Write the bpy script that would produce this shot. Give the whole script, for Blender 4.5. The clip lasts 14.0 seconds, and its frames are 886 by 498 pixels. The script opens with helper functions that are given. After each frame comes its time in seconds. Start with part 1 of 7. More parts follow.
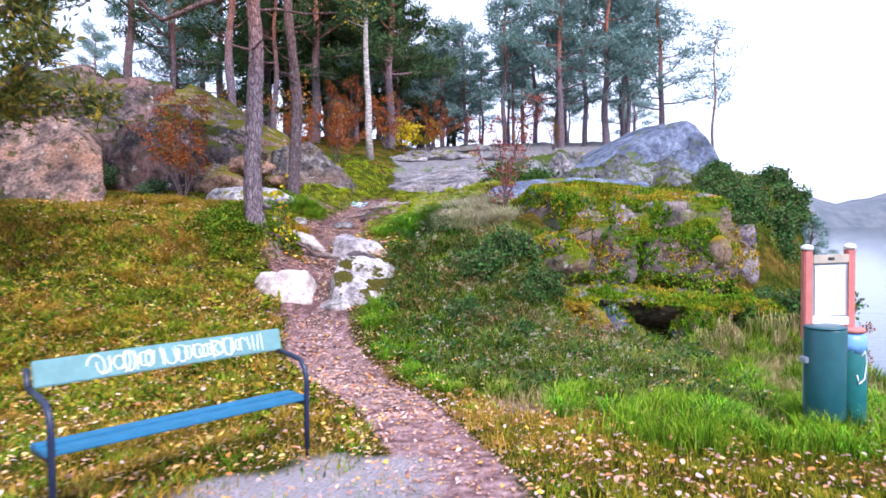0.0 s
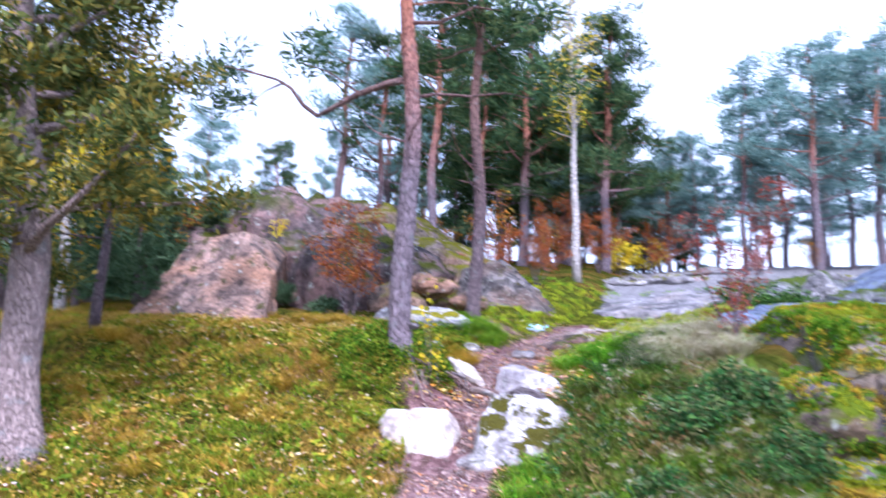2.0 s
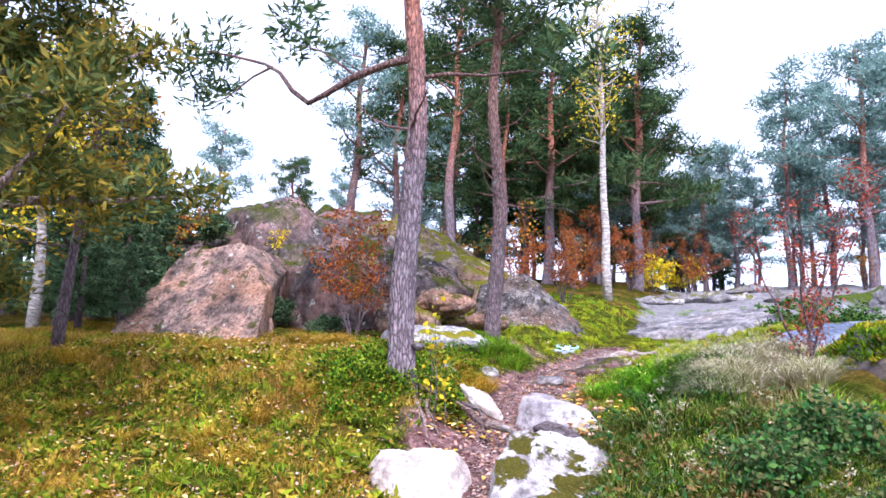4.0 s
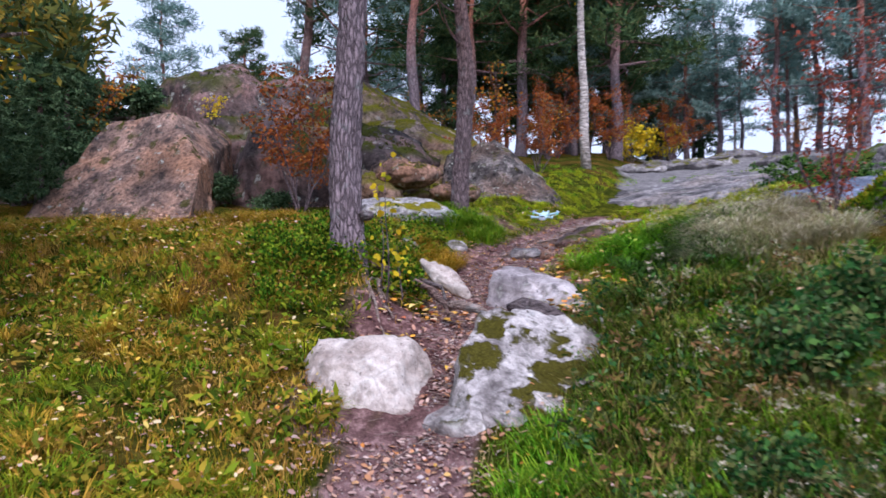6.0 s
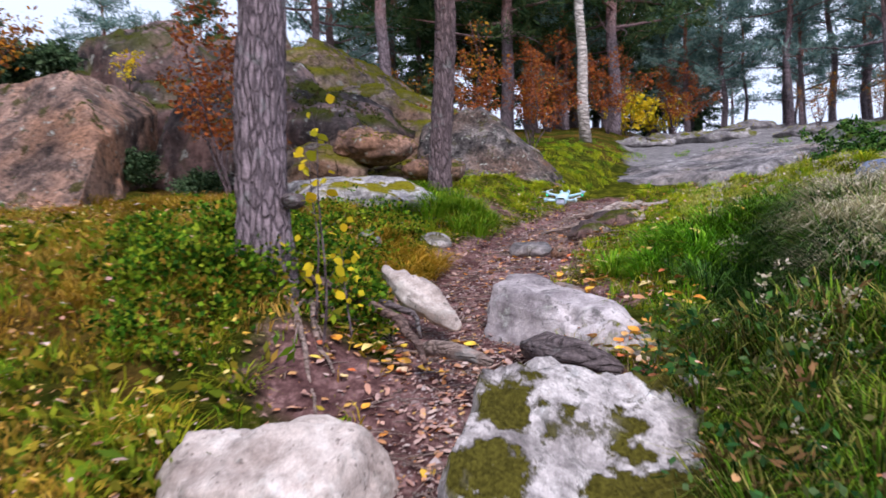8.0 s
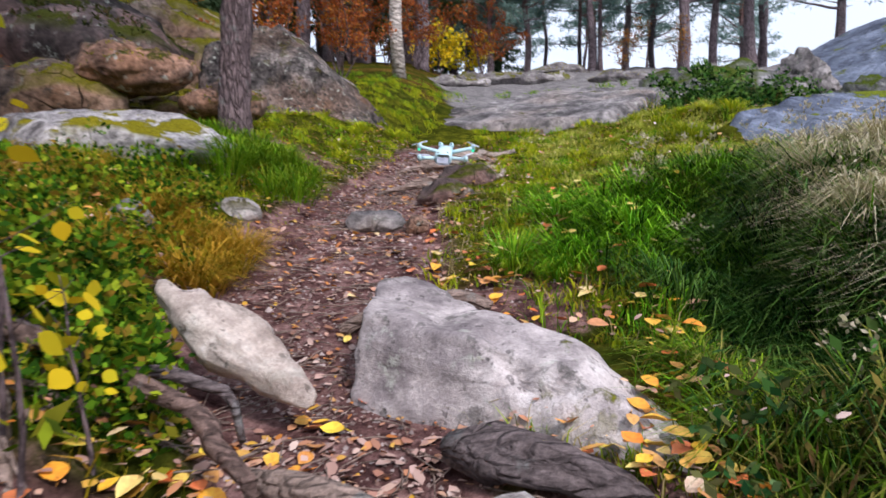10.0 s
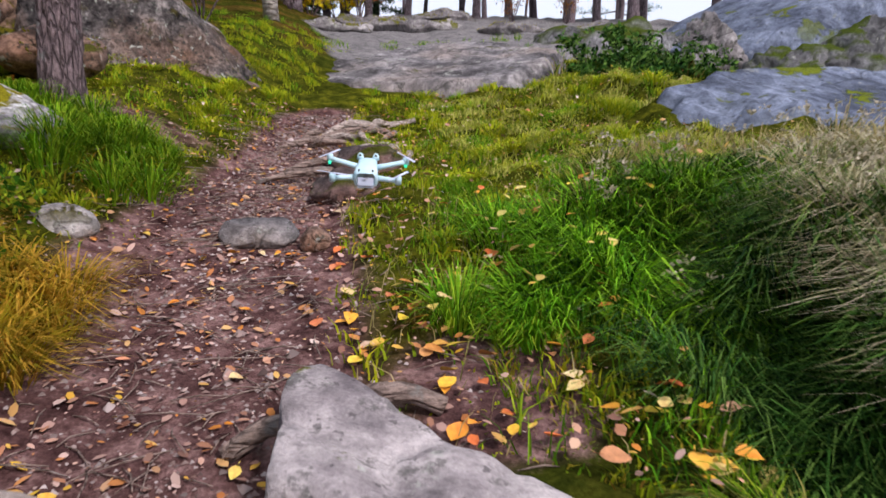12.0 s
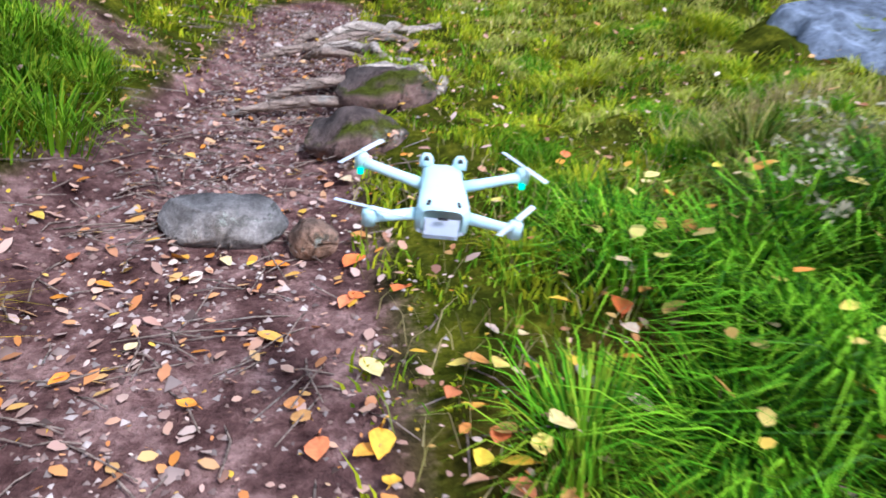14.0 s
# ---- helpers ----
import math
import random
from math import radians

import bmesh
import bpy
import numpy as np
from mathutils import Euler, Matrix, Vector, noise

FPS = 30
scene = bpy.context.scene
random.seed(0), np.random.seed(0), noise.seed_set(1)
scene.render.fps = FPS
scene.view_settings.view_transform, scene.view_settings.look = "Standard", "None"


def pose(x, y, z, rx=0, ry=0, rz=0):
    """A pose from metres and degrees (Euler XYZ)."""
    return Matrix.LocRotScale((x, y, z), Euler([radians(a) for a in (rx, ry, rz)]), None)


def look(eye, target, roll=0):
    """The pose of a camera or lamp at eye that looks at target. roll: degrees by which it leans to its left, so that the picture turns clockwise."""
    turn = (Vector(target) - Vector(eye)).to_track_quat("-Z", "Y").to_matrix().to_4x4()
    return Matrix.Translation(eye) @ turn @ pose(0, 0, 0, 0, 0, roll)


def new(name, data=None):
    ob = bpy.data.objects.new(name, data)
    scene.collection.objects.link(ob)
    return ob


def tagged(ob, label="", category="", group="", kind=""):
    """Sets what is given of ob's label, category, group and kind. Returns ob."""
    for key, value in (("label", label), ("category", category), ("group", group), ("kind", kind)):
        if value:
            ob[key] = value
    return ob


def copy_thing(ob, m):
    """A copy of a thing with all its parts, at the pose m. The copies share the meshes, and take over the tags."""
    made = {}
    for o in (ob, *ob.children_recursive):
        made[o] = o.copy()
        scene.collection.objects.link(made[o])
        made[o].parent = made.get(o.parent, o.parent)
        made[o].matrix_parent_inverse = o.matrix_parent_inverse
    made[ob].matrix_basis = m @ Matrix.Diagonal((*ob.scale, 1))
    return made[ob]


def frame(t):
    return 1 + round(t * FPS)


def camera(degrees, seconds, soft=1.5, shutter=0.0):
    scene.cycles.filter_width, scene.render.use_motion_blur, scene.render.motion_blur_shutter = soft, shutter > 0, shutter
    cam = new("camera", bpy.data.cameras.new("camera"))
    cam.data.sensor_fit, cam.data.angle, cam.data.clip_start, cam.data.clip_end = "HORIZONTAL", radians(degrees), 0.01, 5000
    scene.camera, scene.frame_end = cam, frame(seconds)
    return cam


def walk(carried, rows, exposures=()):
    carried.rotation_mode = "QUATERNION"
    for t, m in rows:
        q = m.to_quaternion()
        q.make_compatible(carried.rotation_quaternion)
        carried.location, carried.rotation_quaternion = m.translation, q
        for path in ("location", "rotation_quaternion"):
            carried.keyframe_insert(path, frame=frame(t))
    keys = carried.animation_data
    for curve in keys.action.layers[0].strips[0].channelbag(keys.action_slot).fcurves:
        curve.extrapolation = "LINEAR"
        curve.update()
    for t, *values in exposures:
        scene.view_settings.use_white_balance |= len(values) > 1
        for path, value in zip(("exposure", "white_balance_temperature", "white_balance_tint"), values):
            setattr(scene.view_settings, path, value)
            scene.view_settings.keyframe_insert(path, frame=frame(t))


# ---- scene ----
cam = camera(64.0, 14.0, soft=1.6, shutter=0.5)
METRES, EYE = 12.0, 1.7
ROWS = [
    (0.0, 0.0, 0.0, 0.0, -0.03, -2.13, 0.8),
    (0.5, 0.0153, 0.0613, -0.0033, 0.24, -1.43, -0.23),
    (1.0, 0.0314, 0.1225, -0.005, 3.26, 0.58, -0.82),
    (1.5, 0.0396, 0.1769, -0.0051, 10.96, 2.84, -1.82),
    (2.0, 0.0383, 0.2218, -0.0068, 18.59, 8.6, -1.32),
    (2.2, 0.0372, 0.2402, -0.0080, 21.2, 9.4, -1.52),
    (4.3, 0.0081, 0.3520, -0.0040, 20.42, 10.45, -1.60),
    (4.5, 0.0054, 0.3606, -0.0061, 20.14, 8.6, -2.0),
    (5.0, -0.0013, 0.385, -0.0103, 17.12, 1.23, -1.03),
    (5.5, -0.0065, 0.408, -0.0123, 16.18, 0.8, -0.12),
    (6.0, -0.0124, 0.4487, -0.0111, 18.66, 1.14, 0.54),
    (6.5, -0.0257, 0.4932, -0.01, 20.62, 0.91, 0.72),
    (7.0, -0.0368, 0.5399, -0.0083, 21.01, 0.54, 0.79),
    (7.2, -0.0411, 0.5585, -0.0065, 20.85, 0.38, 0.95),
    (9.3, -0.1160, 0.7171, 0.0126, 5.37, -2.28, 1.27),
    (9.5, -0.1195, 0.7315, 0.0138, 3.71, -3.02, 1.35),
    (10.0, -0.1239, 0.7631, 0.0182, -0.29, -5.6, 1.2),
    (10.5, -0.1286, 0.7793, 0.0205, -3.55, -6.85, 1.0),
    (11.0, -0.1364, 0.7971, 0.0294, -8.52, -7.4, 0.52),
    (11.5, -0.1389, 0.8181, 0.0319, -10.47, -7.42, 0.39),
    (12.0, -0.1373, 0.8432, 0.042, -10.68, -10.42, -0.12),
    (12.5, -0.1388, 0.8631, 0.0454, -10.48, -11.43, -0.28),
    (13.0, -0.1416, 0.8913, 0.06, -11.14, -12.55, -0.95),
    (13.5, -0.1379, 0.9261, 0.0522, -12.71, -15.19, -2.62),
    (14.0, -0.1395, 0.9535, 0.0504, -11.11, -18.8, -3.44),
]
EXPOSURES = [(0.0, 0.57, 5600, 29), (1.5, 0.72, 5200, 26), (2.2, 0.95, 5100, 30), (4.3, 0.92, 5700, 28), (5.0, 0.3, 6000, 29), (5.5, 0.0, 5600, 25), (6.0, -0.08, 5600, 26), (7.2, -0.03, 5700, 25), (9.5, -0.08, 6250, 22), (11.0, 0.05, 5900, 19), (12.0, -0.15, 6350, 23), (12.5, -0.08, 6100, 20), (13.2, 0.05, 5700, 18), (14.0, 0.43, 5500, 14)]
walk(cam, [(t, pose(METRES * x, METRES * y, EYE + METRES * z, 90 + pitch, roll, yaw)) for t, x, y, z, yaw, pitch, roll in ROWS], EXPOSURES)

# ---- light: a bright hazy sky and a veiled sun over the lake, to the right ----
world = bpy.data.worlds.new("sky")
scene.world = world
world.use_nodes = True
wn, wl = world.node_tree.nodes, world.node_tree.links
SUN_ELEV, SUN_AZ = 46.0, 150.0  # degrees; azimuth clockwise from +y
sky = wn.new("ShaderNodeTexSky")
sky.sky_type, sky.sun_disc = "NISHITA", False
sky.sun_elevation, sky.sun_rotation = radians(SUN_ELEV), radians(SUN_AZ)
sky.air_density, sky.dust_density, sky.ozone_density = 1.0, 3.0, 1.0
haze = wn.new("ShaderNodeMix")
haze.data_type = "RGBA"
haze.inputs["Factor"].default_value = 0.8
haze.inputs["B"].default_value = (10.4, 11.7, 12.7, 1)
wl.new(sky.outputs[0], haze.inputs["A"])
wl.new(haze.outputs["Result"], wn["Background"].inputs["Color"])
wn["Background"].inputs["Strength"].default_value = 0.11
sun_data = bpy.data.lights.new("sun", "SUN")
sun_data.energy, sun_data.angle, sun_data.color = 3.4, radians(8), (1.0, 0.95, 0.87)
sun = new("sun", sun_data)
az, el = radians(SUN_AZ), radians(SUN_ELEV)
sun.matrix_world = look((math.sin(az) * math.cos(el) * 50, math.cos(az) * math.cos(el) * 50, math.sin(el) * 50), (0, 0, 0))


# ---- materials ----
class Nodes:
    """A short hand for node trees."""

    def __init__(self, name):
        self.mat = bpy.data.materials.new(name)
        self.mat.use_nodes = True
        self.n, self.l = self.mat.node_tree.nodes, self.mat.node_tree.links
        self.bsdf = self.n["Principled BSDF"]

    def add(self, kind, **values):
        node = self.n.new("ShaderNode" + kind)
        for key, value in values.items():
            self.put(node.inputs[key.replace("_", " ")], value)
        return node

    def put(self, socket, value):
        if isinstance(value, bpy.types.NodeSocket):
            self.l.new(value, socket)
        else:
            socket.default_value = value

    def coords(self):
        return self.add("TexCoord").outputs["Object"]

    def place(self):
        return self.add("NewGeometry").outputs["Position"]

    def noise(self, at, scale, detail=6.0, rough=0.6):
        return self.add("TexNoise", Vector=at, Scale=scale, Detail=detail, Roughness=rough).outputs["Fac"]

    def ramp(self, fac, *stops):
        node = self.add("ValToRGB", Fac=fac)
        e = node.color_ramp.elements
        while len(e) < len(stops):
            e.new(0.5)
        for item, (p, c) in zip(e, stops):
            item.position = p
            item.color = (*c, 1) if len(c) == 3 else c
        return node.outputs["Color"]

    def step(self, fac, lo, hi):
        return self.ramp(fac, (lo, (0, 0, 0)), (hi, (1, 1, 1)))

    def mix(self, fac, a, b, kind="MIX"):
        node = self.n.new("ShaderNodeMix")
        node.data_type, node.blend_type = "RGBA", kind
        self.put(node.inputs["Factor"], fac)
        for key, v in (("A", a), ("B", b)):
            self.put(node.inputs[key], (*v, 1) if isinstance(v, tuple) and len(v) == 3 else v)
        return node.outputs["Result"]

    def math(self, op, a, b=0.0):
        node = self.n.new("ShaderNodeMath")
        node.operation = op
        node.use_clamp = op in ("MULTIPLY", "ADD", "SUBTRACT")
        self.put(node.inputs[0], a)
        self.put(node.inputs[1], b)
        return node.outputs[0]

    def up(self):
        geo = self.add("NewGeometry")
        return self.add("SeparateXYZ", Vector=geo.outputs["Normal"]).outputs["Z"]

    def attribute(self, name):
        node = self.n.new("ShaderNodeAttribute")
        node.attribute_name = name
        return node.outputs["Fac"]

    def bump(self, height, strength=0.5, distance=0.02):
        self.put(self.bsdf.inputs["Normal"], self.add("Bump", Height=height, Strength=strength, Distance=distance).outputs["Normal"])

    def done(self, colour, rough=0.8, metal=0.0, gloss=0.5):
        self.put(self.bsdf.inputs["Specular IOR Level"], gloss)
        self.put(self.bsdf.inputs["Base Color"], (*colour, 1) if isinstance(colour, tuple) and len(colour) == 3 else colour)
        self.put(self.bsdf.inputs["Roughness"], rough)
        self.put(self.bsdf.inputs["Metallic"], metal)
        return self.mat


def granite(name, light, mid, dark, moss=0.0, moss_colour=(0.16, 0.17, 0.02), lichen=0.3, scale=1.0, warm=None, moss_size=3.1, grainy=0.6, steep=(0.15, 0.75), cracks=0.5):
    """Weathered granite: stains, mineral grain, dark lichen spots, and moss on what faces up."""
    k = Nodes(name)
    at = k.coords()
    stains = k.noise(at, 2.2 * scale, 8, 0.65)
    grain = k.noise(at, 95 * scale, 3, 0.7)
    mid_grain = k.noise(at, 14 * scale, 8, 0.72)
    c = k.ramp(stains, (0.36, dark), (0.5, mid), (0.60, light))
    blotch = k.noise(at, 5.5 * scale, 6, 0.6)
    c = k.mix(k.math("MULTIPLY", k.step(blotch, 0.54, 0.64), 0.6), c, dark)
    if warm:
        c = k.mix(k.step(k.noise(at, 1.1 * scale, 4), 0.45, 0.7), c, warm)
    c = k.mix(grainy, c, k.ramp(mid_grain, (0.36, (0.18, 0.18, 0.18)), (0.62, (0.92, 0.92, 0.92))), "OVERLAY")
    c = k.mix(0.2, c, k.ramp(grain, (0.35, (0.2, 0.2, 0.2)), (0.65, (0.9, 0.88, 0.86))), "OVERLAY")
    bent_at = k.mix(0.22, at, k.add("TexNoise", Vector=at, Scale=2.4 * scale, Detail=4.0).outputs["Color"], "ADD")
    cell = k.n.new("ShaderNodeTexVoronoi")
    cell.feature = "DISTANCE_TO_EDGE"
    k.put(cell.inputs["Vector"], bent_at)
    k.put(cell.inputs["Scale"], 1.5 * scale)
    seam = k.math("MULTIPLY", k.math("SUBTRACT", 1.0, k.step(cell.outputs["Distance"], 0.003, 0.014)), k.math("MULTIPLY", k.step(k.noise(at, 1.7 * scale, 3), 0.45, 0.6), cracks))
    c = k.mix(seam, c, tuple(0.25 * v for v in dark))
    pits = k.math("MULTIPLY", k.step(k.noise(at, 26 * scale, 2, 0.5), 0.66, 0.70), 0.6)
    c = k.mix(pits, c, tuple(0.4 * v for v in dark))
    spots = k.math("MULTIPLY", k.step(k.noise(at, 9 * scale, 5, 0.7), 0.56, 0.63), lichen)
    c = k.mix(spots, c, (0.05, 0.052, 0.045))
    pale = k.math("MULTIPLY", k.step(k.noise(at, 6.3 * scale, 6, 0.7), 0.6, 0.66), lichen)
    c = k.mix(pale, c, (0.5, 0.52, 0.46))
    height = k.math("SUBTRACT", k.math("ADD", k.math("MULTIPLY", mid_grain, 0.7), k.math("MULTIPLY", grain, 0.25)), k.math("ADD", k.math("MULTIPLY", seam, 0.5), k.math("MULTIPLY", pits, 0.2)))
    if moss > 0:
        facing = k.step(k.up(), *steep)
        patch = k.step(k.noise(at, moss_size * scale, 7, 0.62), 0.67 - 0.3 * moss, 0.705 - 0.3 * moss)
        cover = k.math("MULTIPLY", facing, patch)
        fine = k.noise(at, 60, 4, 0.7)
        green = k.ramp(fine, (0.3, tuple(0.35 * v for v in moss_colour)), (0.7, tuple(1.3 * v for v in moss_colour)))
        c = k.mix(cover, c, green)
        height = k.math("ADD", height, k.math("MULTIPLY", cover, k.math("ADD", 0.3, k.math("MULTIPLY", fine, 0.5))))
    k.bump(height, min(1.0, 0.3 + grainy), 0.03)
    return k.done(c, 0.9, gloss=0.06)


def bark(name, low, dark, high=None, turn=(3.0, 5.0), grain=(19, 19, 4.6), plated=0.6):
    """Plated bark with dark furrows between upright scales; pine bark turns orange with height."""
    k = Nodes(name)
    at = k.coords()
    long = k.add("Mapping", Vector=at, Scale=grain).outputs["Vector"]
    bent_at = k.mix(1.0, long, k.add("TexNoise", Vector=long, Scale=0.9, Detail=7.0).outputs["Color"], "ADD")
    cell = k.n.new("ShaderNodeTexVoronoi")
    cell.feature = "DISTANCE_TO_EDGE"
    k.put(cell.inputs["Vector"], bent_at)
    k.put(cell.inputs["Scale"], 1.5)
    plate = k.ramp(cell.outputs["Distance"], (0.02, (0, 0, 0)), (0.16, (0.75, 0.75, 0.75)), (0.4, (1, 1, 1)))
    grit = k.noise(long, 3.2, 8, 0.75)
    fine = k.noise(at, 80, 4, 0.7)
    base = low
    if high:
        z = k.add("SeparateXYZ", Vector=at).outputs["Z"]
        node = k.add("MapRange", Value=z)
        node.inputs["From Min"].default_value, node.inputs["From Max"].default_value = turn
        base = k.mix(node.outputs["Result"], low, high)
    c = k.mix(k.math("ADD", k.math("MULTIPLY", plate, plated), 1 - plated), dark, base)
    c = k.mix(0.75, c, k.ramp(grit, (0.32, (0.12, 0.12, 0.12)), (0.66, (0.92, 0.92, 0.92))), "OVERLAY")
    c = k.mix(0.4, c, k.ramp(fine, (0.3, (0.2, 0.2, 0.2)), (0.7, (0.95, 0.95, 0.95))), "OVERLAY")
    c = k.mix(k.math("MULTIPLY", k.step(k.noise(at, 6, 6, 0.7), 0.57, 0.64), 0.45), c, (0.26, 0.28, 0.27))
    k.bump(k.math("ADD", k.math("MULTIPLY", plate, 0.6), k.math("ADD", k.math("MULTIPLY", grit, 0.3), k.math("MULTIPLY", fine, 0.1))), 1.0, 0.03)
    return k.done(c, 0.92, gloss=0.05)


def foliage(name, *colours, rough=0.55, through_light=0.25, spread=0.0):
    """Leaves or needles, their colour differing from piece to piece; spread: how far light and dark pieces part."""
    if spread:
        gain = [min(1.4, max(0.4, ((0.3 * c[0] + 0.6 * c[1] + 0.1 * c[2]) / 0.11) ** spread)) for c in colours]
        colours = [tuple(min(0.75, v * k) for v in c) for c, k in zip(colours, gain)]
    k = Nodes(name)
    geo = k.add("NewGeometry")
    stops = [(i / max(1, len(colours) - 1), c) for i, c in enumerate(colours)]
    c = k.ramp(geo.outputs["Random Per Island"], *stops)
    c = k.mix(0.45, c, k.ramp(k.noise(geo.outputs["Position"], 2.2, 4), (0.3, (0.25, 0.25, 0.25)), (0.7, (0.85, 0.85, 0.85))), "OVERLAY")
    k.done(c, rough, gloss=0.03)
    sheen = k.n.new("ShaderNodeBsdfTranslucent")
    k.put(sheen.inputs["Color"], c)
    both = k.n.new("ShaderNodeMixShader")
    both.inputs[0].default_value = 0.7 * through_light
    k.l.new(k.bsdf.outputs[0], both.inputs[1])
    k.l.new(sheen.outputs[0], both.inputs[2])
    k.l.new(both.outputs[0], k.n["Material Output"].inputs["Surface"])
    return k.mat


def single_leaf(name, *colours):
    """Fallen leaves that are objects of their own."""
    k = Nodes(name)
    info = k.add("ObjectInfo").outputs["Random"]
    c = k.ramp(info, *[(i / max(1, len(colours) - 1), q) for i, q in enumerate(colours)])
    at = k.coords()
    c = k.mix(0.5, c, k.ramp(k.noise(at, 60, 4), (0.3, (0.25, 0.22, 0.2)), (0.7, (0.8, 0.8, 0.8))), "OVERLAY")
    return k.done(c, 0.6)


def painted(name, colour, wear=(0.3, 0.28, 0.25), amount=0.3, rough=0.45, metal=0.0, scale=9.0):
    """Old paint with scuffs and dirt."""
    k = Nodes(name)
    at = k.coords()
    c = k.mix(0.35, colour, k.ramp(k.noise(at, scale, 6), (0.3, (0.3, 0.3, 0.3)), (0.7, (0.75, 0.75, 0.75))), "OVERLAY")
    scuff = k.math("MULTIPLY", k.step(k.noise(at, scale * 4, 7, 0.75), 0.6, 0.68), amount)
    c = k.mix(scuff, c, wear)
    k.bump(k.noise(at, 120, 3), 0.15, 0.004)
    return k.done(c, k.math("ADD", rough, k.math("MULTIPLY", scuff, 0.5)), metal)


GROUND = Nodes("forest ground")
gp = GROUND.place()
g_big, g_mid, g_fine = GROUND.noise(gp, 0.9, 7), GROUND.noise(gp, 7, 8, 0.7), GROUND.noise(gp, 55, 5, 0.75)
dirt = GROUND.ramp(g_mid, (0.32, (0.032, 0.015, 0.015)), (0.5, (0.14, 0.074, 0.069)), (0.70, (0.43, 0.265, 0.245)))
dry_soil = GROUND.ramp(g_mid, (0.32, (0.07, 0.036, 0.036)), (0.5, (0.27, 0.165, 0.16)), (0.70, (0.55, 0.39, 0.37)))
dirt = GROUND.mix(GROUND.attribute("dry"), dirt, dry_soil)
turf = GROUND.ramp(g_mid, (0.28, (0.010, 0.014, 0.003)), (0.5, (0.038, 0.048, 0.006)), (0.72, (0.11, 0.105, 0.014)))
turf = GROUND.mix(GROUND.step(g_big, 0.47, 0.62), turf, GROUND.ramp(g_mid, (0.3, (0.022, 0.015, 0.006)), (0.7, (0.21, 0.115, 0.026))))
sward = GROUND.ramp(g_mid, (0.30, (0.012, 0.016, 0.003)), (0.5, (0.05, 0.058, 0.006)), (0.7, (0.16, 0.155, 0.012)))
turf = GROUND.mix(GROUND.step(GROUND.math("ADD", GROUND.attribute("sward"), GROUND.math("MULTIPLY", GROUND.math("SUBTRACT", GROUND.noise(gp, 2.2, 6), 0.62), 2.4)), 0.35, 0.6), turf, sward)
bare = GROUND.ramp(g_mid, (0.3, (0.09, 0.085, 0.085)), (0.5, (0.20, 0.19, 0.19)), (0.72, (0.32, 0.30, 0.29)))
gravel = GROUND.ramp(GROUND.noise(gp, 38, 6, 0.8), (0.3, (0.16, 0.14, 0.145)), (0.7, (0.48, 0.44, 0.45)))
edge = GROUND.math("ADD", GROUND.attribute("trail"), GROUND.math("MULTIPLY", GROUND.math("SUBTRACT", g_mid, 0.5), 0.7))
g_col = GROUND.mix(GROUND.step(edge, 0.36, 0.56), turf, dirt)
g_col = GROUND.mix(GROUND.step(GROUND.attribute("stony"), 0.35, 0.6), g_col, bare)
g_col = GROUND.mix(GROUND.step(GROUND.math("ADD", GROUND.attribute("gravel"), GROUND.math("MULTIPLY", GROUND.math("SUBTRACT", g_mid, 0.5), 0.9)), 0.35, 0.7), g_col, gravel)
g_col = GROUND.mix(0.5, g_col, GROUND.ramp(g_fine, (0.3, (0.18, 0.18, 0.18)), (0.68, (0.88, 0.88, 0.88))), "OVERLAY")
GROUND.bump(GROUND.math("ADD", GROUND.math("MULTIPLY", g_mid, 0.6), GROUND.math("MULTIPLY", g_fine, 0.35)), 1.0, 0.05)
M_GROUND = GROUND.done(g_col, 0.95, gloss=0.0)

M_PALE = granite("pale worn granite", (0.63, 0.56, 0.51), (0.50, 0.43, 0.385), (0.24, 0.19, 0.165), 0.0, lichen=0.22, grainy=0.3, cracks=0.2)
M_WORN = granite("worn grey boulder granite", (0.54, 0.49, 0.485), (0.39, 0.35, 0.35), (0.15, 0.13, 0.138), 0.2, (0.14, 0.14, 0.015), 0.6, grainy=0.32, cracks=0.25)
M_SLAB = granite("smooth grey bedrock", (0.30, 0.285, 0.29), (0.18, 0.17, 0.175), (0.06, 0.056, 0.058), 0.12, (0.10, 0.10, 0.015), 0.6, 0.9, (0.23, 0.185, 0.16), grainy=0.6)
M_MOSSY = granite("pale granite with moss", (0.60, 0.56, 0.535), (0.42, 0.385, 0.37), (0.16, 0.14, 0.135), 0.62, (0.075, 0.066, 0.010), 0.5)
M_GREY = granite("grey granite", (0.33, 0.31, 0.305), (0.21, 0.195, 0.195), (0.09, 0.082, 0.085), 0.35, (0.13, 0.13, 0.015), 0.6)
M_SPOT = granite("lichen-spotted granite", (0.25, 0.225, 0.215), (0.10, 0.088, 0.085), (0.018, 0.016, 0.016), 0.3, (0.09, 0.075, 0.015), 1.0, 2.0, (0.14, 0.085, 0.06), grainy=0.9)
M_BLUE = granite("bluish bare granite", (0.17, 0.20, 0.265), (0.11, 0.13, 0.18), (0.05, 0.06, 0.085), 0.3, (0.13, 0.16, 0.012), 0.3, 0.6)
M_TAN = granite("tan granite", (0.34, 0.23, 0.185), (0.20, 0.135, 0.11), (0.045, 0.035, 0.032), 0.3, (0.07, 0.07, 0.012), lichen=0.85, scale=1.2, warm=(0.33, 0.17, 0.10), grainy=0.75)
